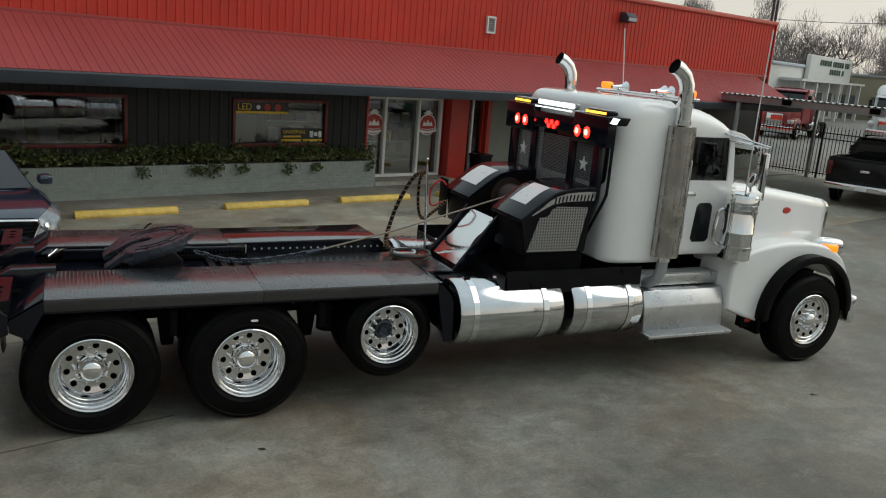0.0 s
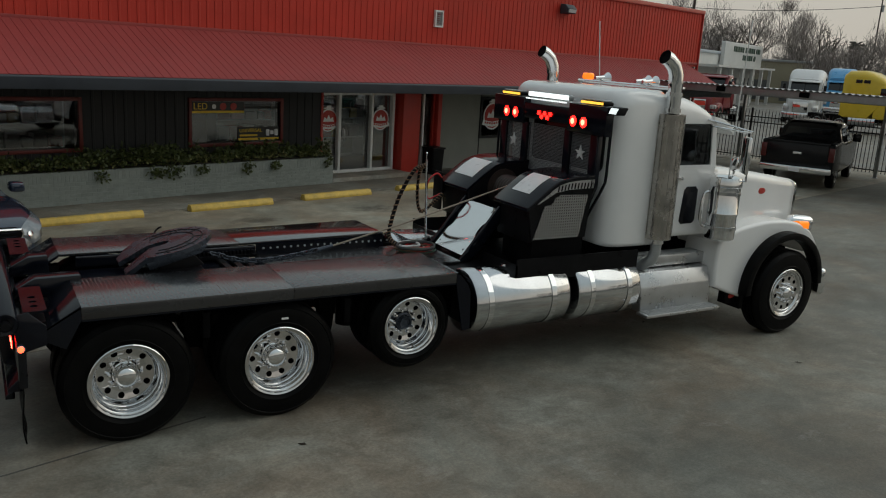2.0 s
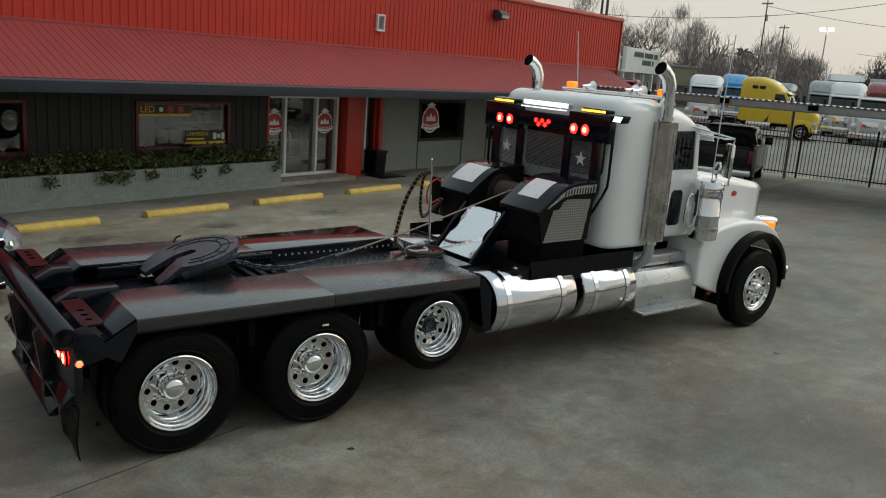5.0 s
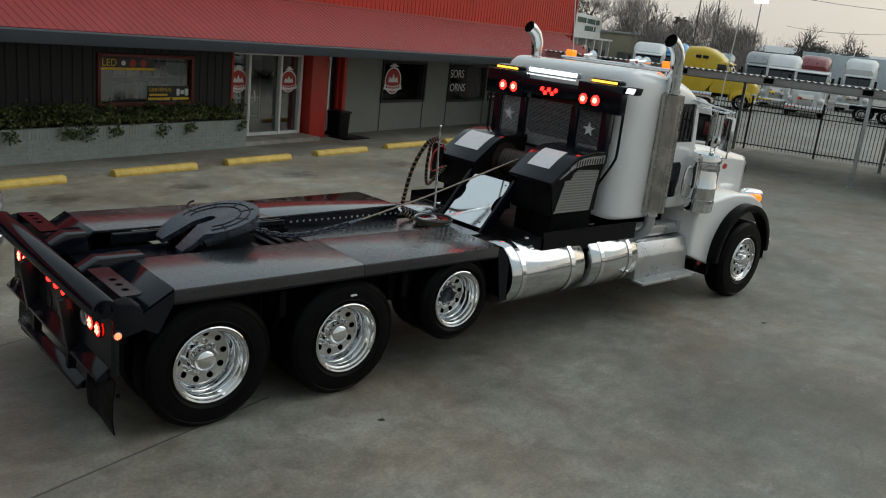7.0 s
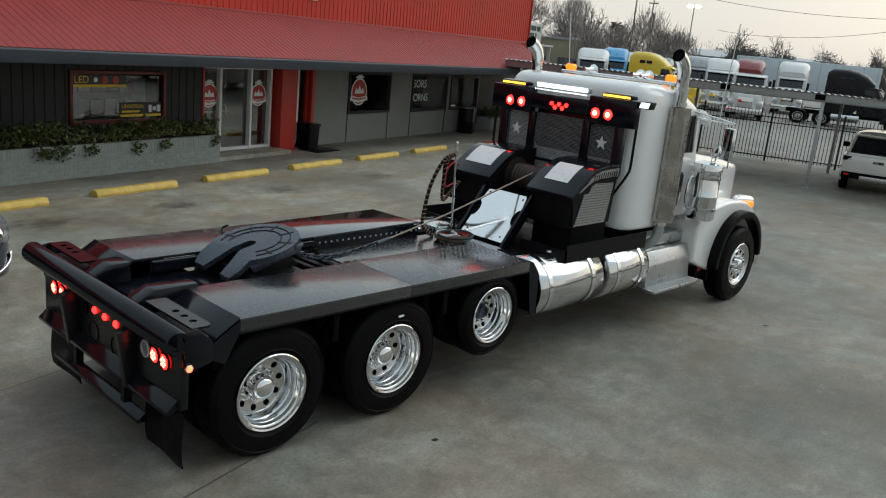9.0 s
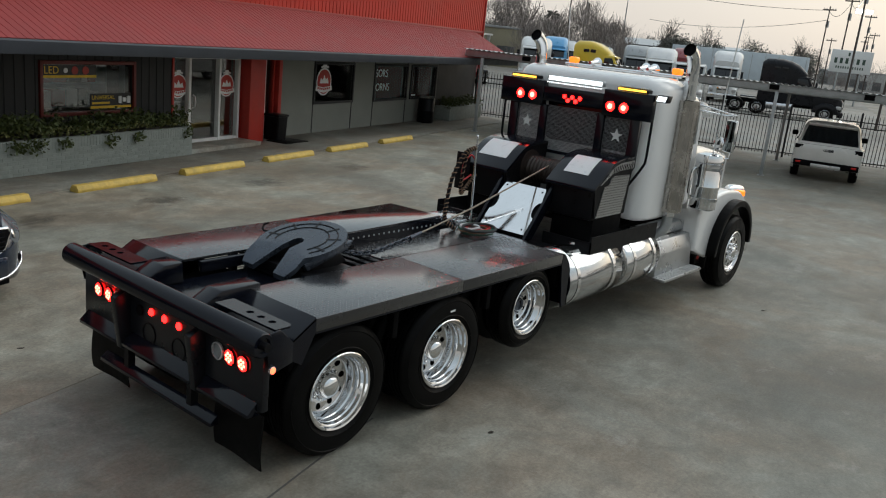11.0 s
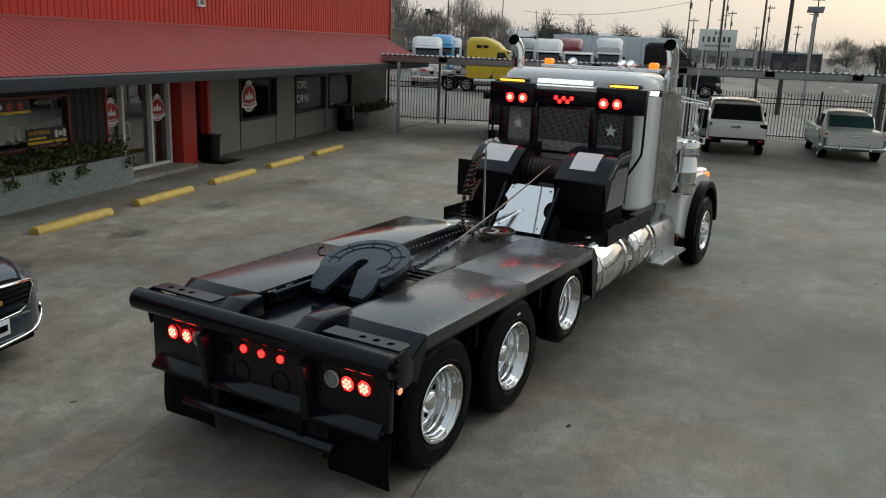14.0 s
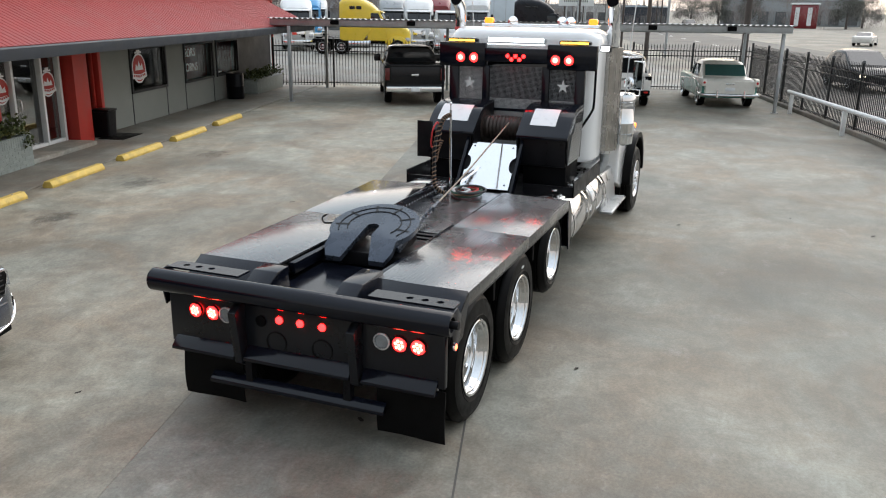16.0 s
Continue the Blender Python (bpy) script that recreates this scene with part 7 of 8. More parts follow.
for sgn in (-1, 1):
    bm = fresh()
    loft(bm, [(x_, [(sgn * a_, b_) for a_, b_ in q_]) for x_, q_ in ((4.1, ((0.80, 0.86), (0.84, 0.93), (0.905, 0.86), (0.9, 0.80))), (4.3, ((0.74, 0.84), (0.78, 0.925), (0.885, 0.84), (0.88, 0.74))), (4.5, ((0.62, 0.78), (0.66, 0.89), (0.835, 0.8), (0.84, 0.69))), (4.66, ((0.52, 0.7), (0.54, 0.84), (0.745, 0.74), (0.75, 0.66))), (4.73, ((0.5, 0.66), (0.5, 0.78), (0.655, 0.7), (0.66, 0.64))))])
    hl = part("headlamp", bm, CAR_LENS, sd, "clear headlamp")
    bm = fresh()
    lathe(bm, [(0.0, 0.012), (0.045, 0.008), (0.055, 0.0)], pose(4.7, sgn * 0.64, 0.74, 0, 70, sgn * 40), 18)
    part("projector", bm, CHROME, hl)
    add(sd, "mirror", (2.98, 3.2, sgn * 0.92, sgn * 1.1, 1.0, 1.14), CAR_DARK, "", 0.04)
    add(sd, "fog_lamp", (4.58, 4.7, sgn * 0.58, sgn * 0.74, 0.42, 0.5), CHASSIS, "", 0.02)
    bm = fresh()
    tube(bm, curve_pts([(4.64, sgn * 0.77, 0.5), (4.72, sgn * 0.69, 0.4), (4.82, sgn * 0.45, 0.325), (4.845, 0, 0.305)], 6), 0.013, 8)
    part("chrome_strip", bm, CHROME, sd)
bm = fresh()
gp = [(0.49, 0.84), (0.51, 0.79), (0.44, 0.62), (0.33, 0.56), (0, 0.545)]
gpts = gp + [(-y, z) for y, z in gp[::-1][1:]] + [(0, 0.865)]
prism(bm, gpts, 4.62, 4.815, "x", 0.006)
part("grille", bm, CHASSIS, sd, "dark slatted grille")
for z in (0.61, 0.66, 0.71, 0.76, 0.81):
    add(sd, "grille_slat", (4.815, 4.822, -0.44, 0.44, z - 0.008, z + 0.008), BLACK_GLOSS, "", 0.002)
bm = fresh()
tube(bm, [(4.80, y, z) for y, z in gpts] + [(4.80, *gpts[0])], 0.018, 8)
part("grille_trim", bm, CHROME, sd, "chrome grille trim")
bm = fresh()
box(bm, 4.825, 4.84, -0.1, 0.1, 0.695, 0.74, 0.006)
box(bm, 4.826, 4.841, -0.045, 0.045, 0.675, 0.76, 0.006)
part("badge", bm, GOLD, sd, "plain gold badge")
add(sd, "bumper", (4.55, 4.84, -0.5, 0.5, 0.3, 0.555), CAR_DARK, "", 0.06)
pl = add(sd, "number_plate", (4.842, 4.85, -0.152, 0.152, 0.395, 0.55), STICKER, "white number plate", 0.004)
add(pl, "plate_bar", (4.8505, 4.852, -0.12, 0.12, 0.435, 0.5), CHASSIS, "", 0.0)
add(sd, "lower_intake", (4.7, 4.8, -0.5, 0.5, 0.24, 0.3), CHASSIS)

# black pickup
pk = auto("pickup_truck", "black four-door pickup parked under the carport facing the fence", on_plot(21.3, 2.4, 0, 12.5), CAR_BLACK,
          [(0.05, 0.96, 0.6, 1.32, 0.05), (0.1, 1.0, 0.5, 1.35, 0.05), (1.9, 1.0, 0.45, 1.35, 0.05), (1.95, 1.0, 0.4, 1.3, 0.08), (4.2, 1.0, 0.4, 1.28, 0.08), (5.5, 0.98, 0.4, 1.22, 0.12), (5.75, 0.9, 0.45, 1.1, 0.15)],
          [(1.98, 0.93, 1.26, 0.76, 1.80), (2.2, 0.94, 1.26, 0.79, 1.86), (3.3, 0.94, 1.26, 0.8, 1.88), (3.5, 0.94, 1.26, 0.78, 1.84), (4.3, 0.92, 1.24, 0.88, 1.29)],
          [(2.12, 3.0, 2.16, 2.98), (3.1, 4.0, 3.1, 3.42)], (1.15, 4.75), 0.41, 0.98, cat="pickup")
add(pk, "tail_spoiler", (1.93, 2.2, -0.72, 0.72, 1.84, 1.875), CAR_BLACK, "", 0.012)
add(pk, "tailgate_lip", (0.0, 0.09, -0.86, 0.86, 1.3, 1.365), CAR_BLACK, "", 0.015)
add(pk, "tailgate", (0.02, 0.06, -0.82, 0.82, 0.68, 1.3), CAR_BLACK, "black tailgate")
add(pk, "rear_bumper", (-0.12, 0.1, -0.98, 0.98, 0.48, 0.66), CHROME, "chrome step bumper", 0.03)
add(pk, "number_plate", (-0.128, -0.121, -0.15, 0.15, 0.5, 0.63), STICKER)
add(pk, "badge", (0.012, 0.02, -0.12, 0.12, 1.0, 1.06), CHROME, "plain chrome badge")
bm = fresh()
box(bm, 0.2, 1.85, -0.82, 0.82, 0.85, 1.352)
part("bed_liner", bm, CHASSIS, pk)
for sgn in (-1, 1):
    add(pk, "tail_lamp", (0.0, 0.1, sgn * 0.85, sgn * 1.005, 0.85, 1.25), SMOKED_RED, "dark red tail lamp", 0.01)
    add(pk, "mirror", (3.75, 3.9, sgn * 1.0, sgn * 1.25, 1.25, 1.5), CAR_BLACK, "", 0.03)

# white sport utility car
sv = auto("suv", "white sport utility car parked under the carport facing the fence", on_plot(22.45, -4.55), CAR_WHITE,
          [(0.0, 0.84, 0.5, 1.02, 0.12), (0.05, 0.95, 0.42, 1.08, 0.1), (0.4, 1.0, 0.36, 1.13, 0.08), (2.5, 1.0, 0.34, 1.12, 0.08), (3.6, 0.99, 0.34, 1.08, 0.1), (4.6, 0.95, 0.36, 0.98, 0.14), (4.8, 0.85, 0.4, 0.85, 0.15)],
          [(0.14, 0.9, 1.06, 0.84, 1.12), (0.5, 0.93, 1.1, 0.74, 1.68), (0.75, 0.94, 1.1, 0.77, 1.74), (2.4, 0.94, 1.08, 0.8, 1.79), (2.75, 0.94, 1.07, 0.78, 1.75), (3.65, 0.92, 1.04, 0.87, 1.09)],
          [(0.75, 1.35, 0.85, 1.36), (1.43, 2.3, 1.44, 2.32), (2.38, 3.3, 2.4, 2.75)], (0.85, 3.75), 0.39, 0.965)
add(sv, "tail_spoiler", (0.34, 0.62, -0.7, 0.7, 1.67, 1.715), CAR_WHITE, "", 0.015)
add(sv, "rear_bumper", (-0.05, 0.12, -0.93, 0.93, 0.42, 0.6), CHASSIS, "dark lower bumper", 0.03)
add(sv, "skid_plate", (-0.06, 0.0, -0.42, 0.42, 0.4, 0.52), ALU, "silver skid plate")
add(sv, "number_plate", (0.0, 0.02, -0.16, 0.16, 0.9, 1.0), CHASSIS)
for sgn in (-1, 1):
    add(sv, "tail_lamp", (0.0, 0.14, sgn * 0.72, sgn * 0.955, 0.93, 1.06), CHASSIS, "smoked tail lamp", 0.02)
    add(sv, "reflector", (-0.055, 0.0, sgn * 0.72, sgn * 0.86, 0.5, 0.56), TAIL_DULL)
    add(sv, "mirror", (2.9, 3.05, sgn * 0.98, sgn * 1.17, 1.12, 1.28), CHASSIS, "", 0.03)

# two-tone fifties sedan
cl = auto("classic_car", "teal and cream fifties sedan with chrome bumpers under the carport", on_plot(22.95, -8.25), CAR_TEAL,
          [(0.12, 0.84, 0.42, 0.86, 0.08), (0.2, 0.92, 0.34, 0.92, 0.08), (1.2, 0.94, 0.3, 0.95, 0.08), (3.2, 0.94, 0.3, 0.97, 0.08), (4.6, 0.92, 0.32, 0.95, 0.12), (4.95, 0.86, 0.4, 0.88, 0.15)],
          [(0.98, 0.76, 0.93, 0.72, 1.0), (1.38, 0.82, 0.94, 0.72, 1.43), (1.62, 0.84, 0.95, 0.70, 1.5), (2.3, 0.85, 0.96, 0.69, 1.55), (2.95, 0.84, 0.96, 0.67, 1.47), (3.45, 0.8, 0.95, 0.74, 1.0)],
          [(1.5, 2.25, 1.68, 2.26), (2.33, 3.2, 2.33, 2.9)], (0.95, 3.9), 0.35, 0.93, glass=GREEN_GLASS, white=True, roof_paint=CAR_CREAM)
bm = fresh()
loft(bm, [(0.08, rounded(0.8, 0.5, 0.9, 0.06, 0.05)), (0.14, rounded(0.86, 0.48, 0.95, 0.08, 0.05)), (0.9, rounded(0.86, 0.6, 1.0, 0.1, 0.05)), (1.15, rounded(0.8, 0.6, 1.0, 0.1, 0.05))])
part("boot_lid", bm, CAR_CREAM, cl, "cream boot lid")
bm = fresh()
tube(bm, curve_pts([(0.5, -0.97, 0.47), (0.05, -0.95, 0.46), (-0.06, -0.7, 0.45), (-0.08, 0.0, 0.45), (-0.06, 0.7, 0.45), (0.05, 0.95, 0.46), (0.5, 0.97, 0.47)], 8), 0.055, 10)
part("rear_bumper", bm, CHROME, cl, "chrome rear bumper")
for sgn in (-1, 1):
    bm = fresh()
    prism(bm, [(0.02, 0.74), (0.04, 0.98), (0.3, 1.0), (1.5, 0.94), (1.3, 0.87), (0.4, 0.76)], sgn * 0.80, sgn * 0.955, "y", 0.02)
    q = part("quarter_panel", bm, CAR_CREAM, cl, "cream rear quarter panel")
    bm = fresh()
    lathe(bm, [(0.0, 0.03), (0.035, 0.02), (0.05, -0.02)], pose(0.03, sgn * 0.88, 0.86, 0, -90), 16)
    part("tail_lamp", bm, TAIL_DULL, q)
    bm = fresh()
    cyl(bm, (-0.1, sgn * 0.45, 0.38), (-0.1, sgn * 0.45, 0.62), 0.05, 0.03, 12)
    part("overrider", bm, CHROME, cl)
    bm = fresh()
    tube(bm, [(1.0, sgn * 0.952, 0.62), (1.6, sgn * 0.955, 0.9), (4.6, sgn * 0.95, 0.7)], 0.012, 6)
    part("chrome_spear", bm, CHROME, cl)
add(cl, "number_plate", (0.06, 0.075, -0.16, 0.16, 0.58, 0.7), STICKER)
add(cl, "boot_badge", (0.065, 0.075, -0.15, 0.15, 0.8, 0.84), CHROME)

# cars on the street
CAR_LAMP = glowing("lit_car_headlamp", (1.0, 0.85, 0.6), 2.5, (0.8, 0.8, 0.75))
st1 = auto("street_car", "dark car on the street beyond the fence", on_plot(34.2, -15.7, 0.016, 180), CAR_BLACK,
           [(0.0, 0.8, 0.45, 1.0, 0.12), (0.1, 0.9, 0.3, 1.06, 0.12), (1.5, 0.93, 0.26, 1.06, 0.1), (3.4, 0.93, 0.26, 1.02, 0.1), (4.3, 0.88, 0.3, 0.92, 0.14), (4.6, 0.72, 0.35, 0.76, 0.14)],
           [(0.1, 0.85, 1.02, 0.8, 1.08), (0.55, 0.88, 1.03, 0.7, 1.58), (1.2, 0.88, 1.02, 0.73, 1.66), (2.3, 0.88, 1.01, 0.72, 1.64), (3.4, 0.86, 0.98, 0.82, 1.02)],
           [(0.6, 1.2, 0.75, 1.22), (1.28, 2.1, 1.3, 2.1), (2.18, 3.0, 2.2, 2.45)], (0.9, 3.65), 0.36, 0.91)
for sgn in (-1, 1):
    add(st1, "headlamp", (4.42, 4.6, sgn * 0.55, sgn * 0.8, 0.62, 0.74), CAR_LAMP, "lit headlamp", 0.03)
copy_thing(st1, pose(150.0, 11.5, 0.0, 0, 0, 200))
st2 = auto("street_car", "white coupe on the street beyond the fence", pose(86.5, -11.2, 0.016, 0, 0, -14), CAR_WHITE,
           [(0.0, 0.75, 0.45, 0.9, 0.12), (0.1, 0.88, 0.3, 0.96, 0.12), (1.5, 0.92, 0.26, 0.96, 0.1), (3.2, 0.92, 0.26, 0.94, 0.1), (4.2, 0.86, 0.3, 0.82, 0.14), (4.5, 0.7, 0.35, 0.7, 0.14)],
           [(0.5, 0.8, 0.93, 0.74, 0.98), (1.25, 0.84, 0.94, 0.6, 1.32), (2.1, 0.84, 0.93, 0.6, 1.33), (3.0, 0.82, 0.91, 0.78, 0.96)],
           [(1.1, 1.75, 1.3, 1.76), (1.82, 2.7, 1.83, 2.2)], (0.9, 3.6), 0.33, 0.9)


# ---- truck lot beyond the fence ----
LOT_WHITE = surface("white_lot_truck_paint", (0.62, 0.63, 0.63), 0.35, 0, 0.08, 2, 0, 60, coat=0.5)
LOT_YELLOW = surface("yellow_lot_truck_paint", (0.70, 0.50, 0.03), 0.35, 0, 0.08, 2, 0, 60, coat=0.5)
LOT_BLUE = surface("sky_blue_lot_truck_paint", (0.08, 0.32, 0.60), 0.35, 0, 0.08, 2, 0, 60, coat=0.5)
LOT_RED = surface("dark_red_lot_truck_paint", (0.20, 0.015, 0.02), 0.35, 0, 0.1, 2, 0, 60, coat=0.5)
LOT_GREY = surface("grey_lot_truck_paint", (0.26, 0.28, 0.29), 0.35, 0, 0.1, 2, 0, 60, coat=0.5)
LOT_BLACK = surface("black_lot_truck_paint", (0.008, 0.009, 0.012), 0.3, 0, 0.2, 2, 0, 60, coat=0.0, spec=0.25)
TEAL_DARK = surface("dark_teal_lot_truck_paint", (0.03, 0.10, 0.12), 0.3, 0, 0.1, 2, 0, 60, coat=0.6)


def road_tractor(m, paint, label, height=3.9, sleeper=1.9):
    """A parked road tractor facing +x: hood, cab, sleeper with roof fairing, chassis, ten wheels as sets."""
    t = thing("road_tractor", label, "truck", m, "trucks in the lot")
    bm = fresh()
    loft(bm, [(4.9, rounded(0.98, 0.75, 2.1, 0.15, 0.1)), (5.6, rounded(0.92, 0.7, 2.02, 0.2, 0.1)), (6.3, rounded(0.85, 0.65, 1.85, 0.25, 0.1)), (6.55, rounded(0.75, 0.65, 1.65, 0.25, 0.1)), (6.64, rounded(0.6, 0.7, 1.45, 0.2, 0.1))])
    part("hood", bm, paint, t)
    bm = fresh()
    loft(bm, [(3.7, rounded(1.1, 0.9, 2.95, 0.12, 0.08)), (4.5, rounded(1.1, 0.9, 2.93, 0.12, 0.08)), (4.98, rounded(1.05, 0.9, 2.05, 0.1, 0.08))])
    part("cab", bm, paint, t)
    bm = fresh()
    x0 = 3.7 - sleeper
    low = height < 3.1
    loft(bm, [(x0, rounded(1.1, 0.95, height - 0.28, 0.3, 0.08)), (x0 + 0.25, rounded(1.2, 0.9, height - 0.04, 0.42, 0.08)), (max(x0 + 0.3, 2.9), rounded(1.2, 0.9, height, 0.45, 0.08)), (3.4, rounded(1.19, 0.9, height - 0.1, 0.45, 0.08)), (3.9, rounded(1.12, 1.6, height - 0.34 if not low else 2.9, 0.42, 0.08)), (4.4, rounded(0.98, 2.3, max(2.97, height - 0.85), 0.3, 0.08))])
    part("sleeper", bm, paint, t)
    bm = fresh()
    prism(bm, [(4.6, 2.76), (4.97, 2.12), (5.0, 2.14), (4.63, 2.78)], -0.9, 0.9, "y")
    part("windscreen", bm, CAR_GLASS, t, "dark windscreen")
    bm = fresh()
    prism(bm, [(4.5, 2.92), (4.78, 2.82), (4.8, 2.76), (4.62, 2.8), (4.5, 2.84)], -1.0, 1.0, "y", 0.01)
    part("sun_visor", bm, paint, t)
    bm = fresh()
    box(bm, 4.995, 5.01, -0.012, 0.012, 2.1, 2.14)
    prism(bm, [(4.62, 2.78), (4.99, 2.13), (5.005, 2.14), (4.635, 2.79)], -0.025, 0.025, "y")
    part("windscreen_bar", bm, LOT_BLACK, t)
    for sgn in (-1, 1):
        bm = fresh()
        prism(bm, [(3.85, 2.05), (4.75, 2.05), (4.45, 2.75), (3.85, 2.75)], sgn * 1.1, sgn * 1.112, "y", 0.004)
        part("side_window", bm, CAR_GLASS, t, "dark side window")
        for k in (0, 1):
            bm = fresh()
            box(bm, 2.5 + k * 0.45, 2.86 + k * 0.45, sgn * 1.2, sgn * 1.208, height - 0.75, height - 0.55, 0.02)
            part("sleeper_window", bm, CAR_GLASS, t)
        bm = fresh()
        box(bm, 4.95, 5.05, sgn * 1.2, sgn * 1.4, 1.95, 2.6, 0.03)
        part("mirror", bm, LOT_BLACK, t)
        bm = fresh()
        box(bm, 6.3, 6.6, sgn * 0.72, sgn * 1.08, 0.9, 1.15, 0.06)
        part("headlamp", bm, CLEAR_LENS, t)
        bm = fresh()
        o = [(5.75 + 0.75 * math.cos(radians(a)), 0.55 + 0.72 * math.sin(radians(a))) for a in range(0, 181, 15)]
        prism(bm, o, sgn * 0.7, sgn * 1.12, "y", 0.03)
        part("fender", bm, paint, t)
        bm = fresh()
        cyl(bm, (2.4, sgn * 0.95, 0.72), (3.9, sgn * 0.95, 0.72), 0.3, n=20)
        part("fuel_tank", bm, POLISHED, t)
        for x in (0.6, 1.9, 5.75):
            auto_wheel(t, x, sgn * 1.16, 0.5, 0.28 if x > 5 else 0.5, sgn, ALU)
    bm = fresh()
    box(bm, -0.2, 6.3, -0.45, 0.45, 0.7, 0.98)
    part("chassis", bm, CHASSIS, t)
    bm = fresh()
    box(bm, 6.45, 6.75, -1.15, 1.15, 0.35, 0.75, 0.08)
    part("bumper", bm, CHROME if paint is not LOT_BLACK else LOT_BLACK, t)
    bm = fresh()
    box(bm, 6.58, 6.68, -0.48, 0.48, 0.75, 1.45, 0.02)
    part("grille", bm, CHROME, t, "chrome grille")
    bm = fresh()
    prism(bm, pts5, -0.05, 0.02, "z")
    bm.transform(Matrix.Translation((1.3, 0, 1.12)))
    part("coupling_plate", bm, CAST_IRON, t)
    return t


def towards(x, y, heading):
    return pose(x, y, 0.012, 0, 0, heading)


BASE = {}
for paint, label, h, x, y, head in (
        (LOT_WHITE, "white road tractor with a tall sleeper parked in the gravel lot", 3.65, 53.8, 32.9, 213),
        (LOT_BLUE, "sky blue road tractor parked in the gravel lot", 4.0, 68.9, 40.5, 211),
        (LOT_WHITE, "white road tractor with a tall sleeper parked in the gravel lot", 3.8, 76.8, 44.1, 210),
        (LOT_YELLOW, "yellow road tractor with a tall sleeper parked in the gravel lot", 3.75, 45.9, 26.5, -68),
        (LOT_GREY, "grey road tractor parked in the gravel lot", 3.9, 66.5, 30.2, 206),
        (LOT_WHITE, "white road tractor with a tall sleeper parked in the gravel lot", 3.85, 60.9, 25.2, 204),
        (LOT_RED, "dark red road tractor parked in the gravel lot", 4.1, 70.8, 27.4, 203),
        (LOT_WHITE, "white road tractor with a tall sleeper parked in the gravel lot", 4.2, 70.3, 23.2, 200),
        (LOT_BLACK, "black road tractor with a sloping roof parked in the gravel lot", 4.0, 56.0, 17.4, -74),
        (LOT_RED, "dark red road tractor parked in the gravel lot", 2.75, 44.0, 31.6, 205),
        (LOT_WHITE, "low white road tractor parked in the gravel lot", 2.75, 56.3, 20.6, 202),
        (TEAL_DARK, "dark teal road tractor parked in the gravel lot", 3.5, 66.0, 33.8, 208)):
    key = (paint.name, h)
    if key not in BASE:
        BASE[key] = road_tractor(towards(x, y, head), paint, label, h, 1.9 if h > 3.1 else 0.5)
    else:
        copy_thing(BASE[key], towards(x, y, head))
BASE[(LOT_YELLOW.name, 3.75)].scale = (0.99, 1.1, 0.99)
BASE[(LOT_BLACK.name, 4.0)].scale = (1.15, 1.15, 0.97)

TRAILER = surface("white_trailer_skin", (0.56, 0.63, 0.68), 0.4, 0.1, 0.08, 1)
tl = thing("box_trailer", "long white box trailer parked in the gravel lot", "trailer", towards(80.0, 26.0, -68), "trailers")
bm = fresh()
box(bm, -6.5, 6.5, -1.28, 1.28, 1.15, 4.5, 0.03)
part("box", bm, TRAILER, tl)
for k in range(11):
    bm = fresh()
    box(bm, -6.3 + k * 1.25, -6.26 + k * 1.25, -1.295, -1.281, 1.2, 4.45)
    part("rib", bm, GALV, tl)
bm = fresh()
box(bm, -6.4, 6.4, -0.5, 0.5, 0.9, 1.15)
part("chassis", bm, CHASSIS, tl)
for x in (-5.2, -3.9):
    for sgn in (-1, 1):
        auto_wheel(tl, x, sgn * 1.2, 0.5, 0.5, sgn)
for sgn in (-1, 1):
    bm = fresh()
    box(bm, 3.6, 3.75, sgn * 0.7, sgn * 0.85, 0.0, 0.95)
    part("landing_leg", bm, CHASSIS, tl)

# ---- buildings in the distance ----
FAR_WALL = surface("pale_far_wall", (0.60, 0.60, 0.58), 0.8, 0, 0.12, 0.4)
FAR_DARK = surface("far_dark_opening", (0.1, 0.105, 0.11), 0.6, 0, 0.3, 1)
FAR_ROOF = surface("pale_blue_roof", (0.45, 0.50, 0.55), 0.6, 0.2, 0.1, 0.4)
TAN = surface("tan_wall", (0.34, 0.31, 0.22), 0.8, 0, 0.1, 0.5)
SIGN_GREEN = surface("sign_green", (0.05, 0.085, 0.065), 0.6, 0, 0.1, 2)


def block(name, label, m, w, d, h, wall=FAR_WALL, roof=FAR_ROOF, bays=6, pitched=0.0):
    b = thing(name, label, "building", m)
    bm = fresh()
    box(bm, -w / 2, w / 2, 0, d, 0, h, 0.03)
    part("wall", bm, wall, b)
    bm = fresh()
    if pitched:
        prism(bm, [(-0.4, h - 0.05), (d / 2, h + pitched), (d + 0.4, h - 0.05), (d / 2, h + pitched - 0.15)], -w / 2 - 0.4, w / 2 + 0.4, "x")
    else:
        box(bm, -w / 2 - 0.15, w / 2 + 0.15, -0.15, d + 0.15, h, h + 0.25, 0.03)
    part("roof", bm, roof, b)
    for k in range(bays):
        x = -w / 2 + w * (k + 0.5) / bays
        bm = fresh()
        box(bm, x - w / bays * 0.3, x + w / bays * 0.3, -0.06, -0.004, 0.3, h * 0.55)
        wd = part("window", bm, FAR_DARK, b)
        bm = fresh()
        box(bm, x - w / bays * 0.34, x + w / bays * 0.34, -0.1, -0.062, h * 0.55, h * 0.55 + 0.15)
        part("lintel", bm, wall, wd)
    return b


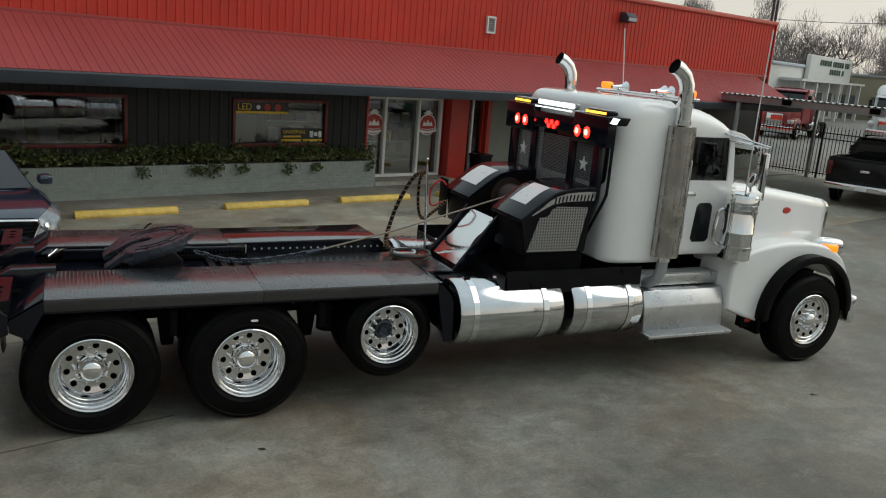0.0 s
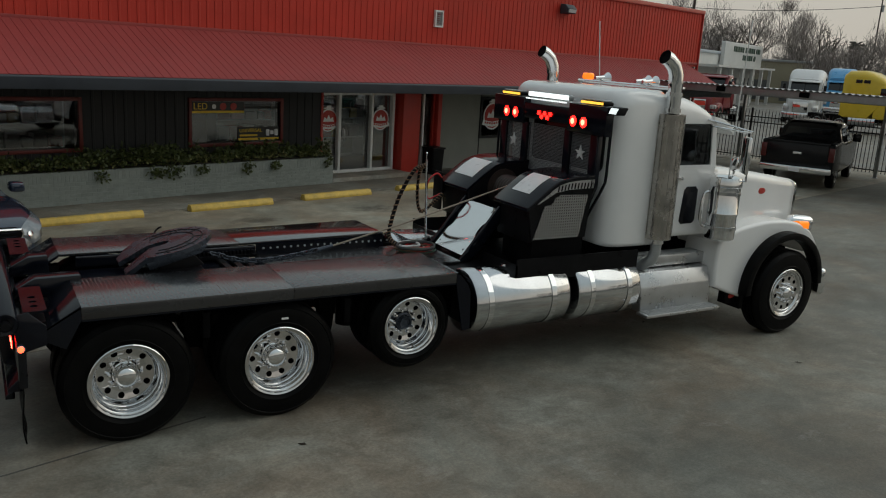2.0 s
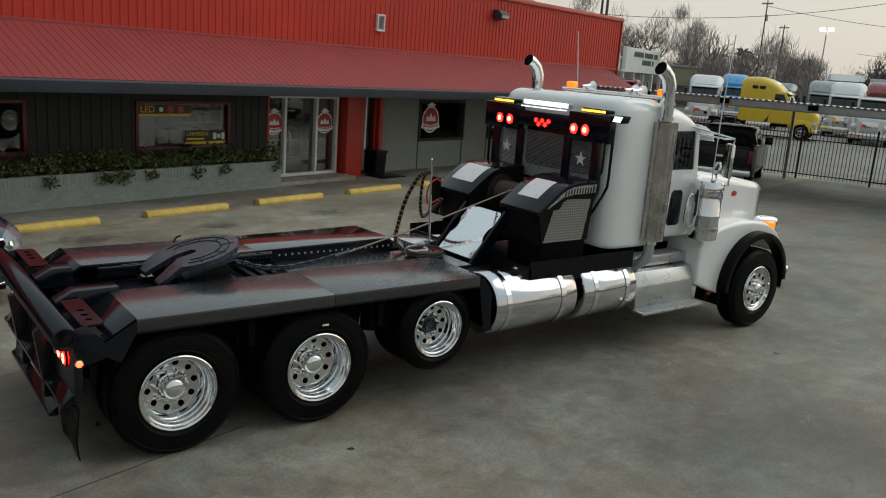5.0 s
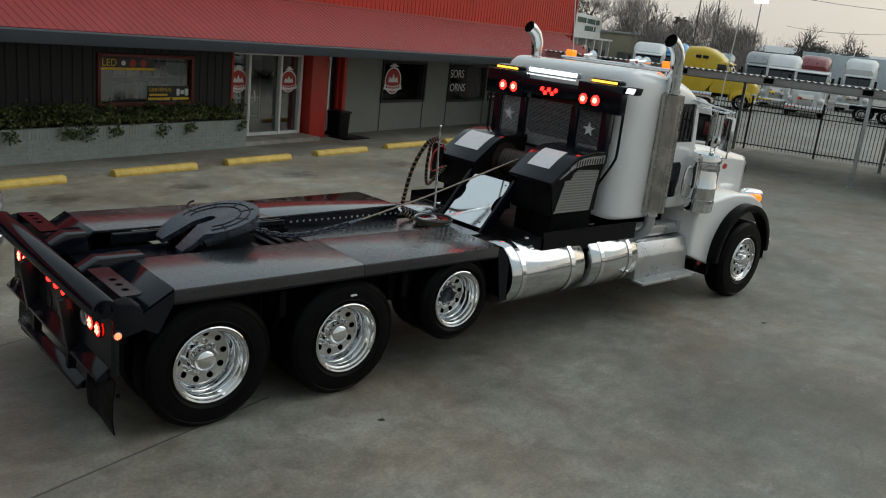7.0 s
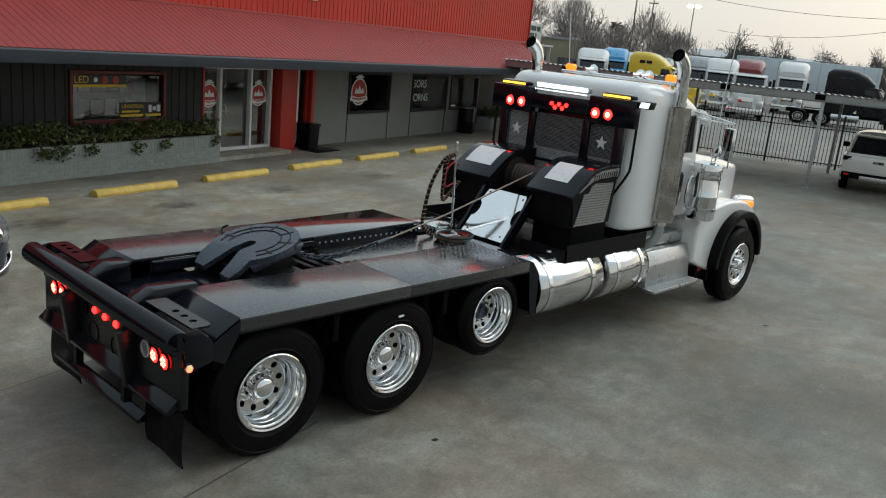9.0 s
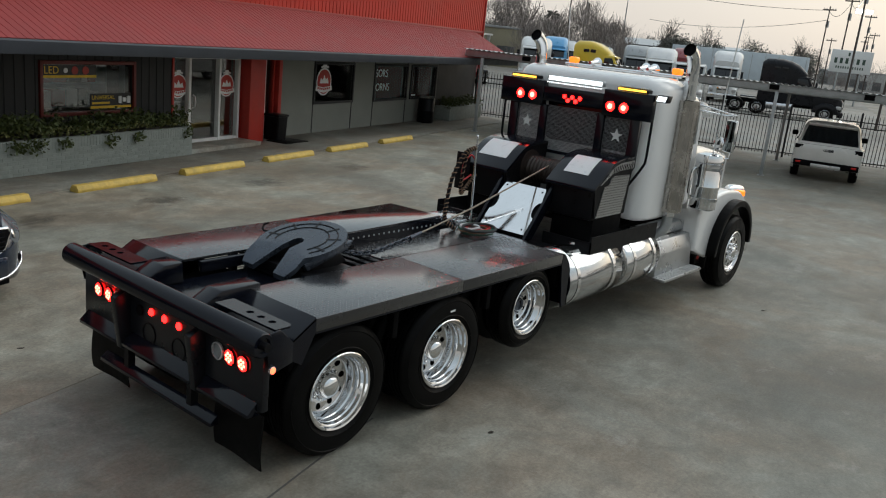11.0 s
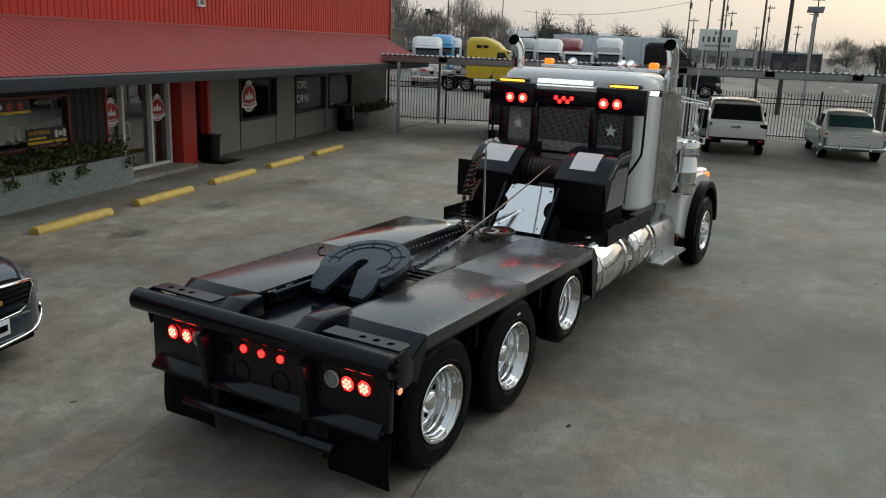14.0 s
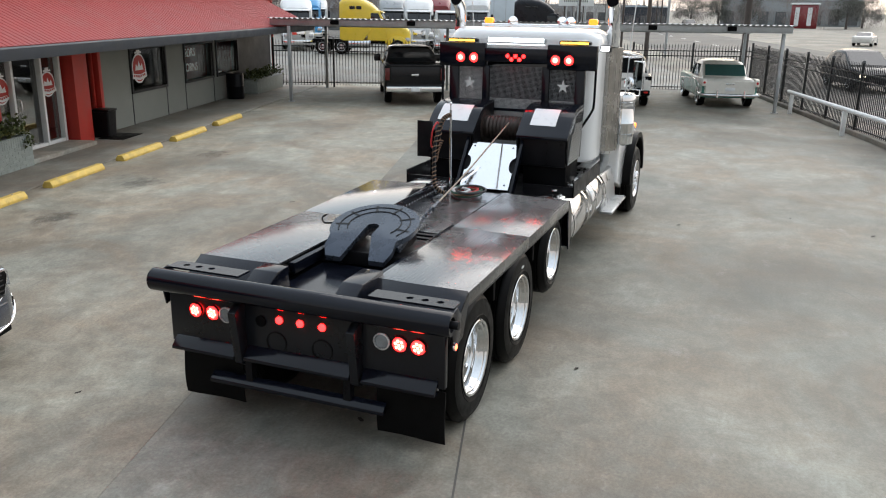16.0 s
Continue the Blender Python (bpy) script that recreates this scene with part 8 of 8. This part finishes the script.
shop = block("white_storefront", "white flat-roofed storefront across the lot", pose(62.8, 49.1, 0, 0, 0, 25.6), 22.2, 9, 4.7, bays=7)
bm = fresh()
box(bm, -2.6, 11.1, -0.5, -0.1, 3.7, 5.9, 0.05)
sg = part("sign_wall", bm, FAR_WALL, shop)
for z, x0, n_ in ((5.05, 0.2, 12), (4.3, 3.6, 6)):
    for q in range(n_):
        bm = fresh()
        box(bm, x0 + q * 0.82, x0 + q * 0.82 + (0.6 if q % 5 != 4 else 0.2), -0.56, -0.504, z, z + 0.5)
        part("sign_bar", bm, SIGN_GREEN, sg)
for q in range(6):
    bm = fresh()
    box(bm, -8.0 + q * 3.6, -7.7 + q * 3.6, -1.9, -1.6, 0, 3.6)
    part("column", bm, FAR_WALL, shop)
bm = fresh()
box(bm, -9.0, 11.1, -2.0, -0.1, 3.5, 3.7)
part("canopy", bm, FAR_WALL, shop)
block("tan_shed", "tan low building with a dark open front", pose(77.5, 55.0, 0, 0, 0, -50), 7, 6, 4.5, TAN, GALV, 2)
SAGE = surface("grey_green_wall", (0.20, 0.22, 0.19), 0.8, 0, 0.12, 0.4)
# distance haze is put into this warehouse's plain grey and pale roof
block("warehouse", "long low warehouse beyond the street, greyed to stand in for haze", pose(265, 52, 0, 0, 0, -80), 34, 14, 4.2, LOT_GREY, FAR_ROOF, 9)
block("canopy_shop", "dark low shop with a flat canopy roof", pose(170, 21.5, 0, 0, 0, -85), 9, 8, 3.6, GUTTER, FAR_ROOF, 3)
block("shed", "pale shed beyond the street", pose(215, 42, 0, 0, 0, -80), 9, 8, 4.2, FAR_WALL, GALV, 3)
block("warehouse", "low grey warehouse beyond the street", pose(205, -6, 0, 0, 0, -88), 30, 12, 5.6, LOT_GREY, FAR_ROOF, 8)
block("warehouse", "grey-green metal shed beyond the street", pose(205, -46, 0, 0, 0, -98), 36, 14, 7.0, SAGE, GUTTER, 6, 1.5)
block("warehouse", "grey metal shed behind the truck lot", pose(150, 62, 0, 0, 0, -66), 24, 12, 5.0, LOT_GREY, GALV, 5, 1.2)
block("house", "small grey house with a pitched roof", pose(96, 50, 0, 0, 0, -60), 11, 9, 2.9, LOT_GREY, GUTTER, 3, 1.2)

ki = thing("red_kiosk", "small red and white striped kiosk across the street", "kiosk", pose(178, -8.3, 0, 0, 0, 0) @ Matrix.Diagonal((2.7, 2.7, 1.72, 1)))
bm = fresh()
box(bm, -0.9, 0.9, -0.9, 0.9, 0, 2.6, 0.04)
part("body", bm, LOT_RED, ki)
for y in (-0.5, 0.35):
    bm = fresh()
    box(bm, -0.93, -0.905, y, y + 0.3, 0.3, 2.3)
    part("stripe", bm, STICKER, ki)
bm = fresh()
box(bm, -1.0, 1.0, -1.0, 1.0, 2.6, 2.8, 0.04)
part("top", bm, STICKER, ki)

board = thing("roadside_sign", "white roadside sign board with green lettering bars", "sign", pose(95, 19.2, 0, 0, 0, -74) @ Matrix.Diagonal((0.8, 1, 0.92, 1)))
bm = fresh()
box(bm, -2.6, 2.6, -0.15, 0.15, 3.8, 6.4, 0.04)
part("board", bm, STICKER, board)
for x in (-1.4, 1.4):
    bm = fresh()
    cyl(bm, (x, 0, 0), (x, 0, 3.8), 0.12, n=10)
    part("post", bm, GALV, board)
for z, x0, x1, h in ((4.85, -2.1, 2.1, 0.62), (4.25, -1.8, 1.8, 0.28), (5.75, -0.5, 0.5, 0.4)):
    n_ = int((x1 - x0) / (h * 1.0))
    for k in range(n_):
        bm = fresh()
        w_ = (x1 - x0) / n_
        box(bm, x0 + k * w_, x0 + k * w_ + w_ * 0.5, -0.165, -0.152, z, z + h)
        part("letter_bar", bm, SIGN_GREEN, board)

# ---- poles, lamps and wires ----
WOOD = surface("weathered_pole_wood", (0.075, 0.062, 0.054), 0.9, 0, 0.3, 4)


def pole(x, y, h, lean=0.0, arms=1, r=0.11, label="weathered wooden utility pole"):
    p = thing("utility_pole", label, "utility pole", pose(x, y, 0, 0, lean, 0), "utility poles")
    bm = fresh()
    cyl(bm, (0, 0, 0), (0, 0, h), r, r * 0.65, 10)
    part("shaft", bm, WOOD, p)
    for k in range(arms):
        bm = fresh()
        box(bm, -0.05, 0.05, -0.8, 0.8, h - 0.5 - k * 0.9, h - 0.36 - k * 0.9)
        a = part("crossarm", bm, WOOD, p)
        for y_ in (-0.7, -0.35, 0.35, 0.7):
            bm = fresh()
            cyl(bm, (0, y_, h - 0.36 - k * 0.9), (0, y_, h - 0.2 - k * 0.9), 0.05, 0.03, 8)
            part("insulator", bm, GALV, a)
    if arms:
        bm = fresh()
        cyl(bm, (0.25, 0, h - 2.6), (0.25, 0, h - 1.8), 0.2, n=12)
        part("transformer", bm, GALV, p)
    return p


POLES = [(98.0, 57.3, 14), (112, 63, 12), (111, 27, 11.5), (102, 22.2, 12), (128, 26, 12), (140, 22, 11), (82.8, 16.1, 12.5), (160, 18, 11), (118, 12, 11), (150, 30, 10.5), (172, 36, 11), (195, 42, 11), (146, 35.5, 9), (215, 38, 10), (185, 24, 9.5), (225, 30, 9)]
for x, y, h in POLES:
    pole(x, y, h)
pole(54.1, 6.8, 11.5, 0, 0, 0.085)
pole(44.5, 3.75, 12.5, 3, 1, 0.13)
pole(41.7, 33.7, 11.5, 0, 1)
pole(99.3, 55.1, 9.2, 0, 0)
pole(31.8, 24.1, 10, 0, 0, 0.09, "slim dark pole behind the shop")
pole(32.6, -2.0, 9, 0, 0, 0.15, "dark wooden pole beside the fence corner")
for k, (a, b) in enumerate((((69.2, 62.8, 9.9), (88.1, 35.7, 12.6)), ((88.1, 35.7, 12.6), (82.8, 16.1, 12.0)), ((82.8, 16.1, 12.0), (44.5, 3.75, 11.6)), ((98, 57.3, 13.3), (111, 27, 11.0)), ((111, 27, 10.9), (102, 22.2, 11.5)), ((102, 22.2, 11.4), (82.8, 16.1, 11.2)), ((44.5, 3.75, 11.4), (20, -16, 10.5)), ((41.7, 33.7, 11.0), (69.2, 62.8, 9.9)), ((41.7, 33.7, 11.2), (8, 55, 11.5)), ((111, 27, 9.8), (128, 60, 9)), ((54.1, 6.8, 9.5), (44.5, 3.75, 9.0)))):
    a, b = Vector(a), Vector(b)
    bm = fresh()
    tube(bm, [a.lerp(b, s / 12) - Vector((0, 0, 1.1 * (1 - (s / 6 - 1) ** 2))) for s in range(13)], 0.028, 5)
    solid("overhead_wire", bm, BLACK_IRON, "thin black overhead power line", "wire", group="overhead wires")


def flood_lamp(x, y, h, glow=True):
    p = thing("street_lamp", "tall floodlight pole with a lit lamp head", "street lamp", pose(x, y, 0, 0, 0, -65), "street lamps")
    bm = fresh()
    cyl(bm, (0, 0, 0), (0, 0, h), 0.11, 0.07, 10)
    part("pole", bm, GALV, p)
    # heads and lenses are oversized to stand in for the lamp's glare
    for s in (-1, 1):
        bm = fresh()
        box(bm, s * 0.12, s * 0.82, -0.25, 0.15, h, h + 0.34, 0.04)
        hd = part("lamp_head", bm, GALV, p)
        bm = fresh()
        box(bm, s * 0.15, s * 0.79, -0.275, -0.252, h - 0.02, h + 0.36)
        part("lens", bm, STREET_LIT, hd)
    return p


flood_lamp(100.5, 50.0, 10.4)
flood_lamp(92.0, 18.3, 9.6)
so = thing("solar_post", "steel post with a tilted solar panel", "solar post", pose(54.6, 3.8, 0))
bm = fresh()
cyl(bm, (0, 0, 0), (0, 0, 6.0), 0.09, n=10)
part("post", bm, GALV, so)
bm = fresh()
box(bm, -0.32, 0.32, -0.5, 0.5, -0.03, 0.03)
bm.transform(pose(0, 0, 6.2, 0, -35))
part("panel", bm, GUTTER, so)


# ---- trees ----
def bare_tree(x, y, h, seed, label="bare winter tree with fine grey twigs"):
    rnd = random.Random(seed)
    t = thing("bare_tree", label, "tree", pose(x, y, 0, 0, 0, rnd.uniform(0, 360)), "bare trees")
    trunk, limbs = fresh(), fresh()

    def grow(p, d, length, r, depth):
        bm = trunk if depth == 0 else limbs
        q = p + d * length
        mid = p.lerp(q, 0.5) + Vector((rnd.uniform(-1, 1), rnd.uniform(-1, 1), 0)) * length * 0.06
        tube(bm, [p, mid, q], r, 5 if depth < 2 else 3, False)
        if depth >= 6 or length < 0.25:
            return
        for _ in range(3 if depth < 4 else 2):
            a = Vector((rnd.gauss(0, 1), rnd.gauss(0, 1), rnd.gauss(0.15, 0.6))).normalized()
            nd = (d + a * rnd.uniform(0.45, 0.85)).normalized()
            nd.z = max(nd.z, -0.1)
            grow(p.lerp(q, rnd.uniform(0.55, 1.0)), nd, length * rnd.uniform(0.6, 0.82), r * 0.6, depth + 1)

    grow(Vector((0, 0, 0)), Vector((0, 0, 1)), h * 0.27, h * 0.02, 0)
    part("trunk", trunk, BARK, t)
    part("branch", limbs, BARK, t)
    return t


t0 = bare_tree(86, 68, 15.5, 1)
t1 = bare_tree(104, 70, 15, 2)
t2 = bare_tree(95, 64, 12, 7)
for k, (tr, x, y, s) in enumerate(((t1, 78, 73, 0.9), (t0, 92, 76, 1.0), (t2, 110, 66, 1.0), (t1, 96, 80, 1.0), (t0, 112, 77, 0.9), (t2, 101, 62, 1.0), (t2, 122, 56, 1.1), (t1, 128, 50, 0.8), (t0, 84, 82, 0.9), (t2, 74, 80, 1.1), (t2, 140, 36, 1.0), (t2, 88, 74, 1.2), (t0, 118, 70, 0.8))):
    c = copy_thing(tr, pose(x, y, 0, 0, 0, 47 * k))
    c.scale = (s, s, s)


def evergreen(x, y, h, w, seed):
    rnd = random.Random(seed)
    t = thing("evergreen_tree", "dark rounded evergreen tree behind the lot", "tree", pose(x, y, 0), "evergreens")
    bm = fresh()
    cyl(bm, (0, 0, 0), (0, 0, h * 0.5), 0.25, 0.12, 7)
    part("trunk", bm, BARK, t)
    bm = fresh()
    for k in range(34):
        a_, q_ = rnd.uniform(0, 2 * math.pi), math.sqrt(rnd.random())
        z_ = rnd.uniform(0.22, 0.9)
        c = Vector((w * 0.42 * q_ * math.cos(a_) * (1.15 - z_ * 0.75), w * 0.42 * q_ * math.sin(a_) * (1.15 - z_ * 0.75), h * z_))
        leaf_cluster(bm, c, w * rnd.uniform(0.13, 0.24), 130, rnd, 0.2)
    part("crown", bm, LEAF_FAR, t)
    return t


LEAF_FAR = surface("dull_far_leaf", (0.095, 0.098, 0.085), 0.9, 0, 0.4, 0.7)
TWIG = surface("grey_brown_twigs", (0.23, 0.2, 0.185), 0.95, 0, 0.4, 0.5)
e0 = evergreen(109, 58, 7.6, 7.5, 3)
e1 = evergreen(118, 50, 6.2, 6.5, 4)
for k, (e, x, y) in enumerate(((e1, 124, 47), (e0, 130, 56), (e1, 112, 46.5), (e0, 136, 44), (e1, 105, 75), (e0, 98, 86), (e1, 86, 90), (e0, 150, 40), (e0, 186, 14), (e1, 181, 8), (e0, 190, -20), (e1, 183, -26), (e0, 176, -16), (e1, 190, 2), (e0, 196, -60), (e0, 180, 50), (e1, 172, 56), (e0, 160, 74), (e1, 150, 80))):
    copy_thing(e, pose(x, y, 0, 0, 0, 70 * k))
rnd = random.Random(9)


def twig_mass(vs, fs, c, r, n):
    """Fine upright slivers round a centre, for the blur of bare twigs."""
    for _ in range(n):
        d = Vector((rnd.gauss(0, 1), rnd.gauss(0, 1), rnd.gauss(0, 0.8))).normalized() * r * rnd.uniform(0.2, 1)
        p = Vector(c) + d
        up = Vector((rnd.gauss(0, 0.5), rnd.gauss(0, 0.5), 1)).normalized() * rnd.uniform(0.6, 1.6)
        s = Vector((rnd.uniform(-1, 1), rnd.uniform(-1, 1), 0)).normalized() * rnd.uniform(0.008, 0.028)
        k = len(vs)
        vs.extend((p - s, p + s, p + up * 0.6 + s * 0.6, p + up, p + up * 0.6 - s * 0.6))
        fs.append((k, k + 1, k + 2, k + 3, k + 4))


def woods(name, label, material, centres, n):
    vs, fs = [], []
    for c, r in centres:
        twig_mass(vs, fs, c, r, n)
    me = bpy.data.meshes.new(name)
    me.from_pydata(vs, [], fs)
    me.materials.append(material)
    return tagged(new(name, me), label, "woods", kind="stuff")


near = []
for k in range(150):
    a, d = radians(rnd.uniform(28.5, 62)), rnd.uniform(92, 118)
    top = 5.5 + 3.5 * math.sin(math.degrees(a) * 0.55) ** 2 + (2.5 if math.degrees(a) > 36 else 0)
    near.append(((d * math.cos(a) - 2, d * math.sin(a) - 6, rnd.uniform(0.2, 1.0) * top), rnd.uniform(1.2, 2.4)))
woods("bare_woods", "dense grey-brown bare woods behind the lot", TWIG, near, 300)
far = []
for k in range(330):
    a, d = radians(rnd.uniform(-14, 62)), rnd.uniform(165, 215)
    top = 5.0 + 3.0 * math.sin(math.degrees(a) * 0.9) ** 2 * (1 if math.degrees(a) > 14 else 0.2)
    far.append(((d * math.cos(a), d * math.sin(a), rnd.uniform(0.1, 1.0) * top), rnd.uniform(1.8, 3.2)))
woods("far_woods", "low grey-brown woods along the horizon", TWIG, far, 150)
pm = thing("palm_tree", "single tall palm with a small crown", "tree", pose(105.2, 64.6, 0))
bm = fresh()
cyl(bm, (0, 0, 0), (0, 0, 7.6), 0.2, 0.13, 9)
part("trunk", bm, BARK, pm)
bm = fresh()
for k in range(22):
    a, dn = 2 * math.pi * k / 22 + rnd.uniform(-0.1, 0.1), rnd.uniform(-0.6, 0.9)
    d = Vector((math.cos(a), math.sin(a), dn)).normalized()
    s = d.cross(Vector((0, 0, 1))).normalized() * 0.22
    p0, p1, p2 = Vector((0, 0, 7.6)), Vector((0, 0, 7.6)) + d * 0.8, Vector((0, 0, 7.6)) + d * 1.35 - Vector((0, 0, 0.35))
    v = [bm.verts.new(q) for q in (p0, p1 + s, p2, p1 - s)]
    bm.faces.new(v)
part("crown", bm, LEAF_FAR, pm)


# ---- pieces: the planter's painted bricks ----
def brick_mesh(w, h, d=0.02, c=0.0025):
    vs = []
    for y, q in ((d, 0), (c, 0), (0, c)):
        vs += [(q, y, q), (w - q, y, q), (w - q, y, h - q), (q, y, h - q)]
    fs = [(8, 9, 10, 11)]
    for k in (0, 4):
        fs += [(k + i, k + (i + 1) % 4, k + 4 + (i + 1) % 4, k + 4 + i) for i in range(4)]
    return vs, fs


BRICK_SIZES = {"stretcher": (0.193, 0.0625), "soldier": (0.0625, 0.19)}
brick_data = {}
for kind_, (w_, h_) in BRICK_SIZES.items():
    me = bpy.data.meshes.new("brick_" + kind_)
    vs, fs = brick_mesh(w_, h_)
    me.from_pydata(vs, [], fs)
    me.materials.append(BRICK)
    brick_data[kind_] = me
rest_v, rest_f = [], []
rnd = random.Random(21)


def lay(kind_, u, z):
    push = rnd.uniform(-0.0012, 0.0012)
    w_, h_ = BRICK_SIZES[kind_]
    if u + w_ > PU1 - 0.012:
        return
    if u > 3.0:
        ob = new("brick", brick_data[kind_])
        ob.parent = planter
        ob.location = (u, PV + push, z)
    else:
        vs, fs = brick_mesh(w_, h_)
        k = len(rest_v)
        rest_v.extend((x + u, y + PV + push, q + z) for x, y, q in vs)
        rest_f.extend(tuple(k + i for i in f_) for f_ in fs)


for row in range(6):
    u = PU0 + (0.1 if row % 2 else 0.0)
    while u < PU1:
        lay("stretcher", u, 0.036 + row * 0.072)
        u += 0.203
u = PU0
while u < PU1:
    lay("soldier", u, 0.468)
    u += 0.0725
me = bpy.data.meshes.new("brickwork")
me.from_pydata(rest_v, [], rest_f)
me.materials.append(BRICK)
ob = new("brickwork", me)
ob.parent = planter
tagged(ob, "grey painted bricks further along", kind="stuff")

# fallen leaves and scraps on the yard
SCRAP = surface("dry_dark_leaf", (0.03, 0.022, 0.016), 0.8)
for k in range(26):
    bm = fresh()
    n_ = 6
    r_ = rnd.uniform(0.012, 0.035)
    ring = [bm.verts.new((r_ * 1.6 * math.cos(2 * math.pi * i / n_), r_ * rnd.uniform(0.5, 0.9) * math.sin(2 * math.pi * i / n_), rnd.uniform(0.004, 0.016))) for i in range(n_)]
    bm.faces.new(ring)
    ext = bmesh.ops.extrude_face_region(bm, geom=bm.faces[:])
    for v in ext["geom"]:
        if isinstance(v, bmesh.types.BMVert):
            v.co.z -= 0.003
    solid("dry_leaf", bm, SCRAP, "small dry dark leaf lying on the concrete", "leaf", pose(rnd.uniform(-3.5, 9), rnd.uniform(-5.5, 5.5), 0.001, 0, 0, rnd.uniform(0, 360)), "fallen leaves")

# oil stains soaked into the concrete beside the parking stops
OIL, on, ol, ob_ = nodes_of("soaked_oil_stain")
o_co = on.new("ShaderNodeTexCoord")
o_len = on.new("ShaderNodeVectorMath")
o_len.operation = "LENGTH"
ol.new(o_co.outputs["Object"], o_len.inputs[0])
o_nz = on.new("ShaderNodeTexNoise")
o_nz.inputs["Scale"].default_value, o_nz.inputs["Detail"].default_value = 3.0, 8.0
o_inf = on.new("ShaderNodeObjectInfo")
o_off = on.new("ShaderNodeVectorMath")
o_off.operation = "ADD"
ol.new(o_co.outputs["Object"], o_off.inputs[0])
ol.new(o_inf.outputs["Location"], o_off.inputs[1])
ol.new(o_off.outputs[0], o_nz.inputs["Vector"])
o_add = on.new("ShaderNodeMath")
o_add.operation = "MULTIPLY_ADD"
o_add.inputs[1].default_value = 1.5
ol.new(o_nz.outputs[0], o_add.inputs[0])
ol.new(o_len.outputs["Value"], o_add.inputs[2])
o_map = on.new("ShaderNodeMapRange")
o_map.inputs["From Min"].default_value, o_map.inputs["From Max"].default_value = 1.5, 0.95
o_map.inputs["To Max"].default_value = 0.32
ol.new(o_add.outputs[0], o_map.inputs["Value"])
ol.new(o_map.outputs[0], ob_.inputs["Alpha"])
ob_.inputs["Base Color"].default_value = (0.045, 0.042, 0.038, 1)
ob_.inputs["Roughness"].default_value = 0.6
for x, y, r, q in ((1.2, 6.6, 0.5, 1.4), (3.6, 7.0, 0.45, 1.6), (6.2, 7.6, 0.5, 1.3), (9.3, 8.3, 0.5, 1.4)):
    bm = fresh()
    lathe(bm, [(0.0, 0.0), (1.0, 0.0)], n=24)
    solid("oil_stain", bm, OIL, "dark oil stain soaked into the concrete yard", "stain", pose(x, y, 0.004, 0, 0, 15.2) @ Matrix.Diagonal((r * q, r, 1, 1)), "oil stains")
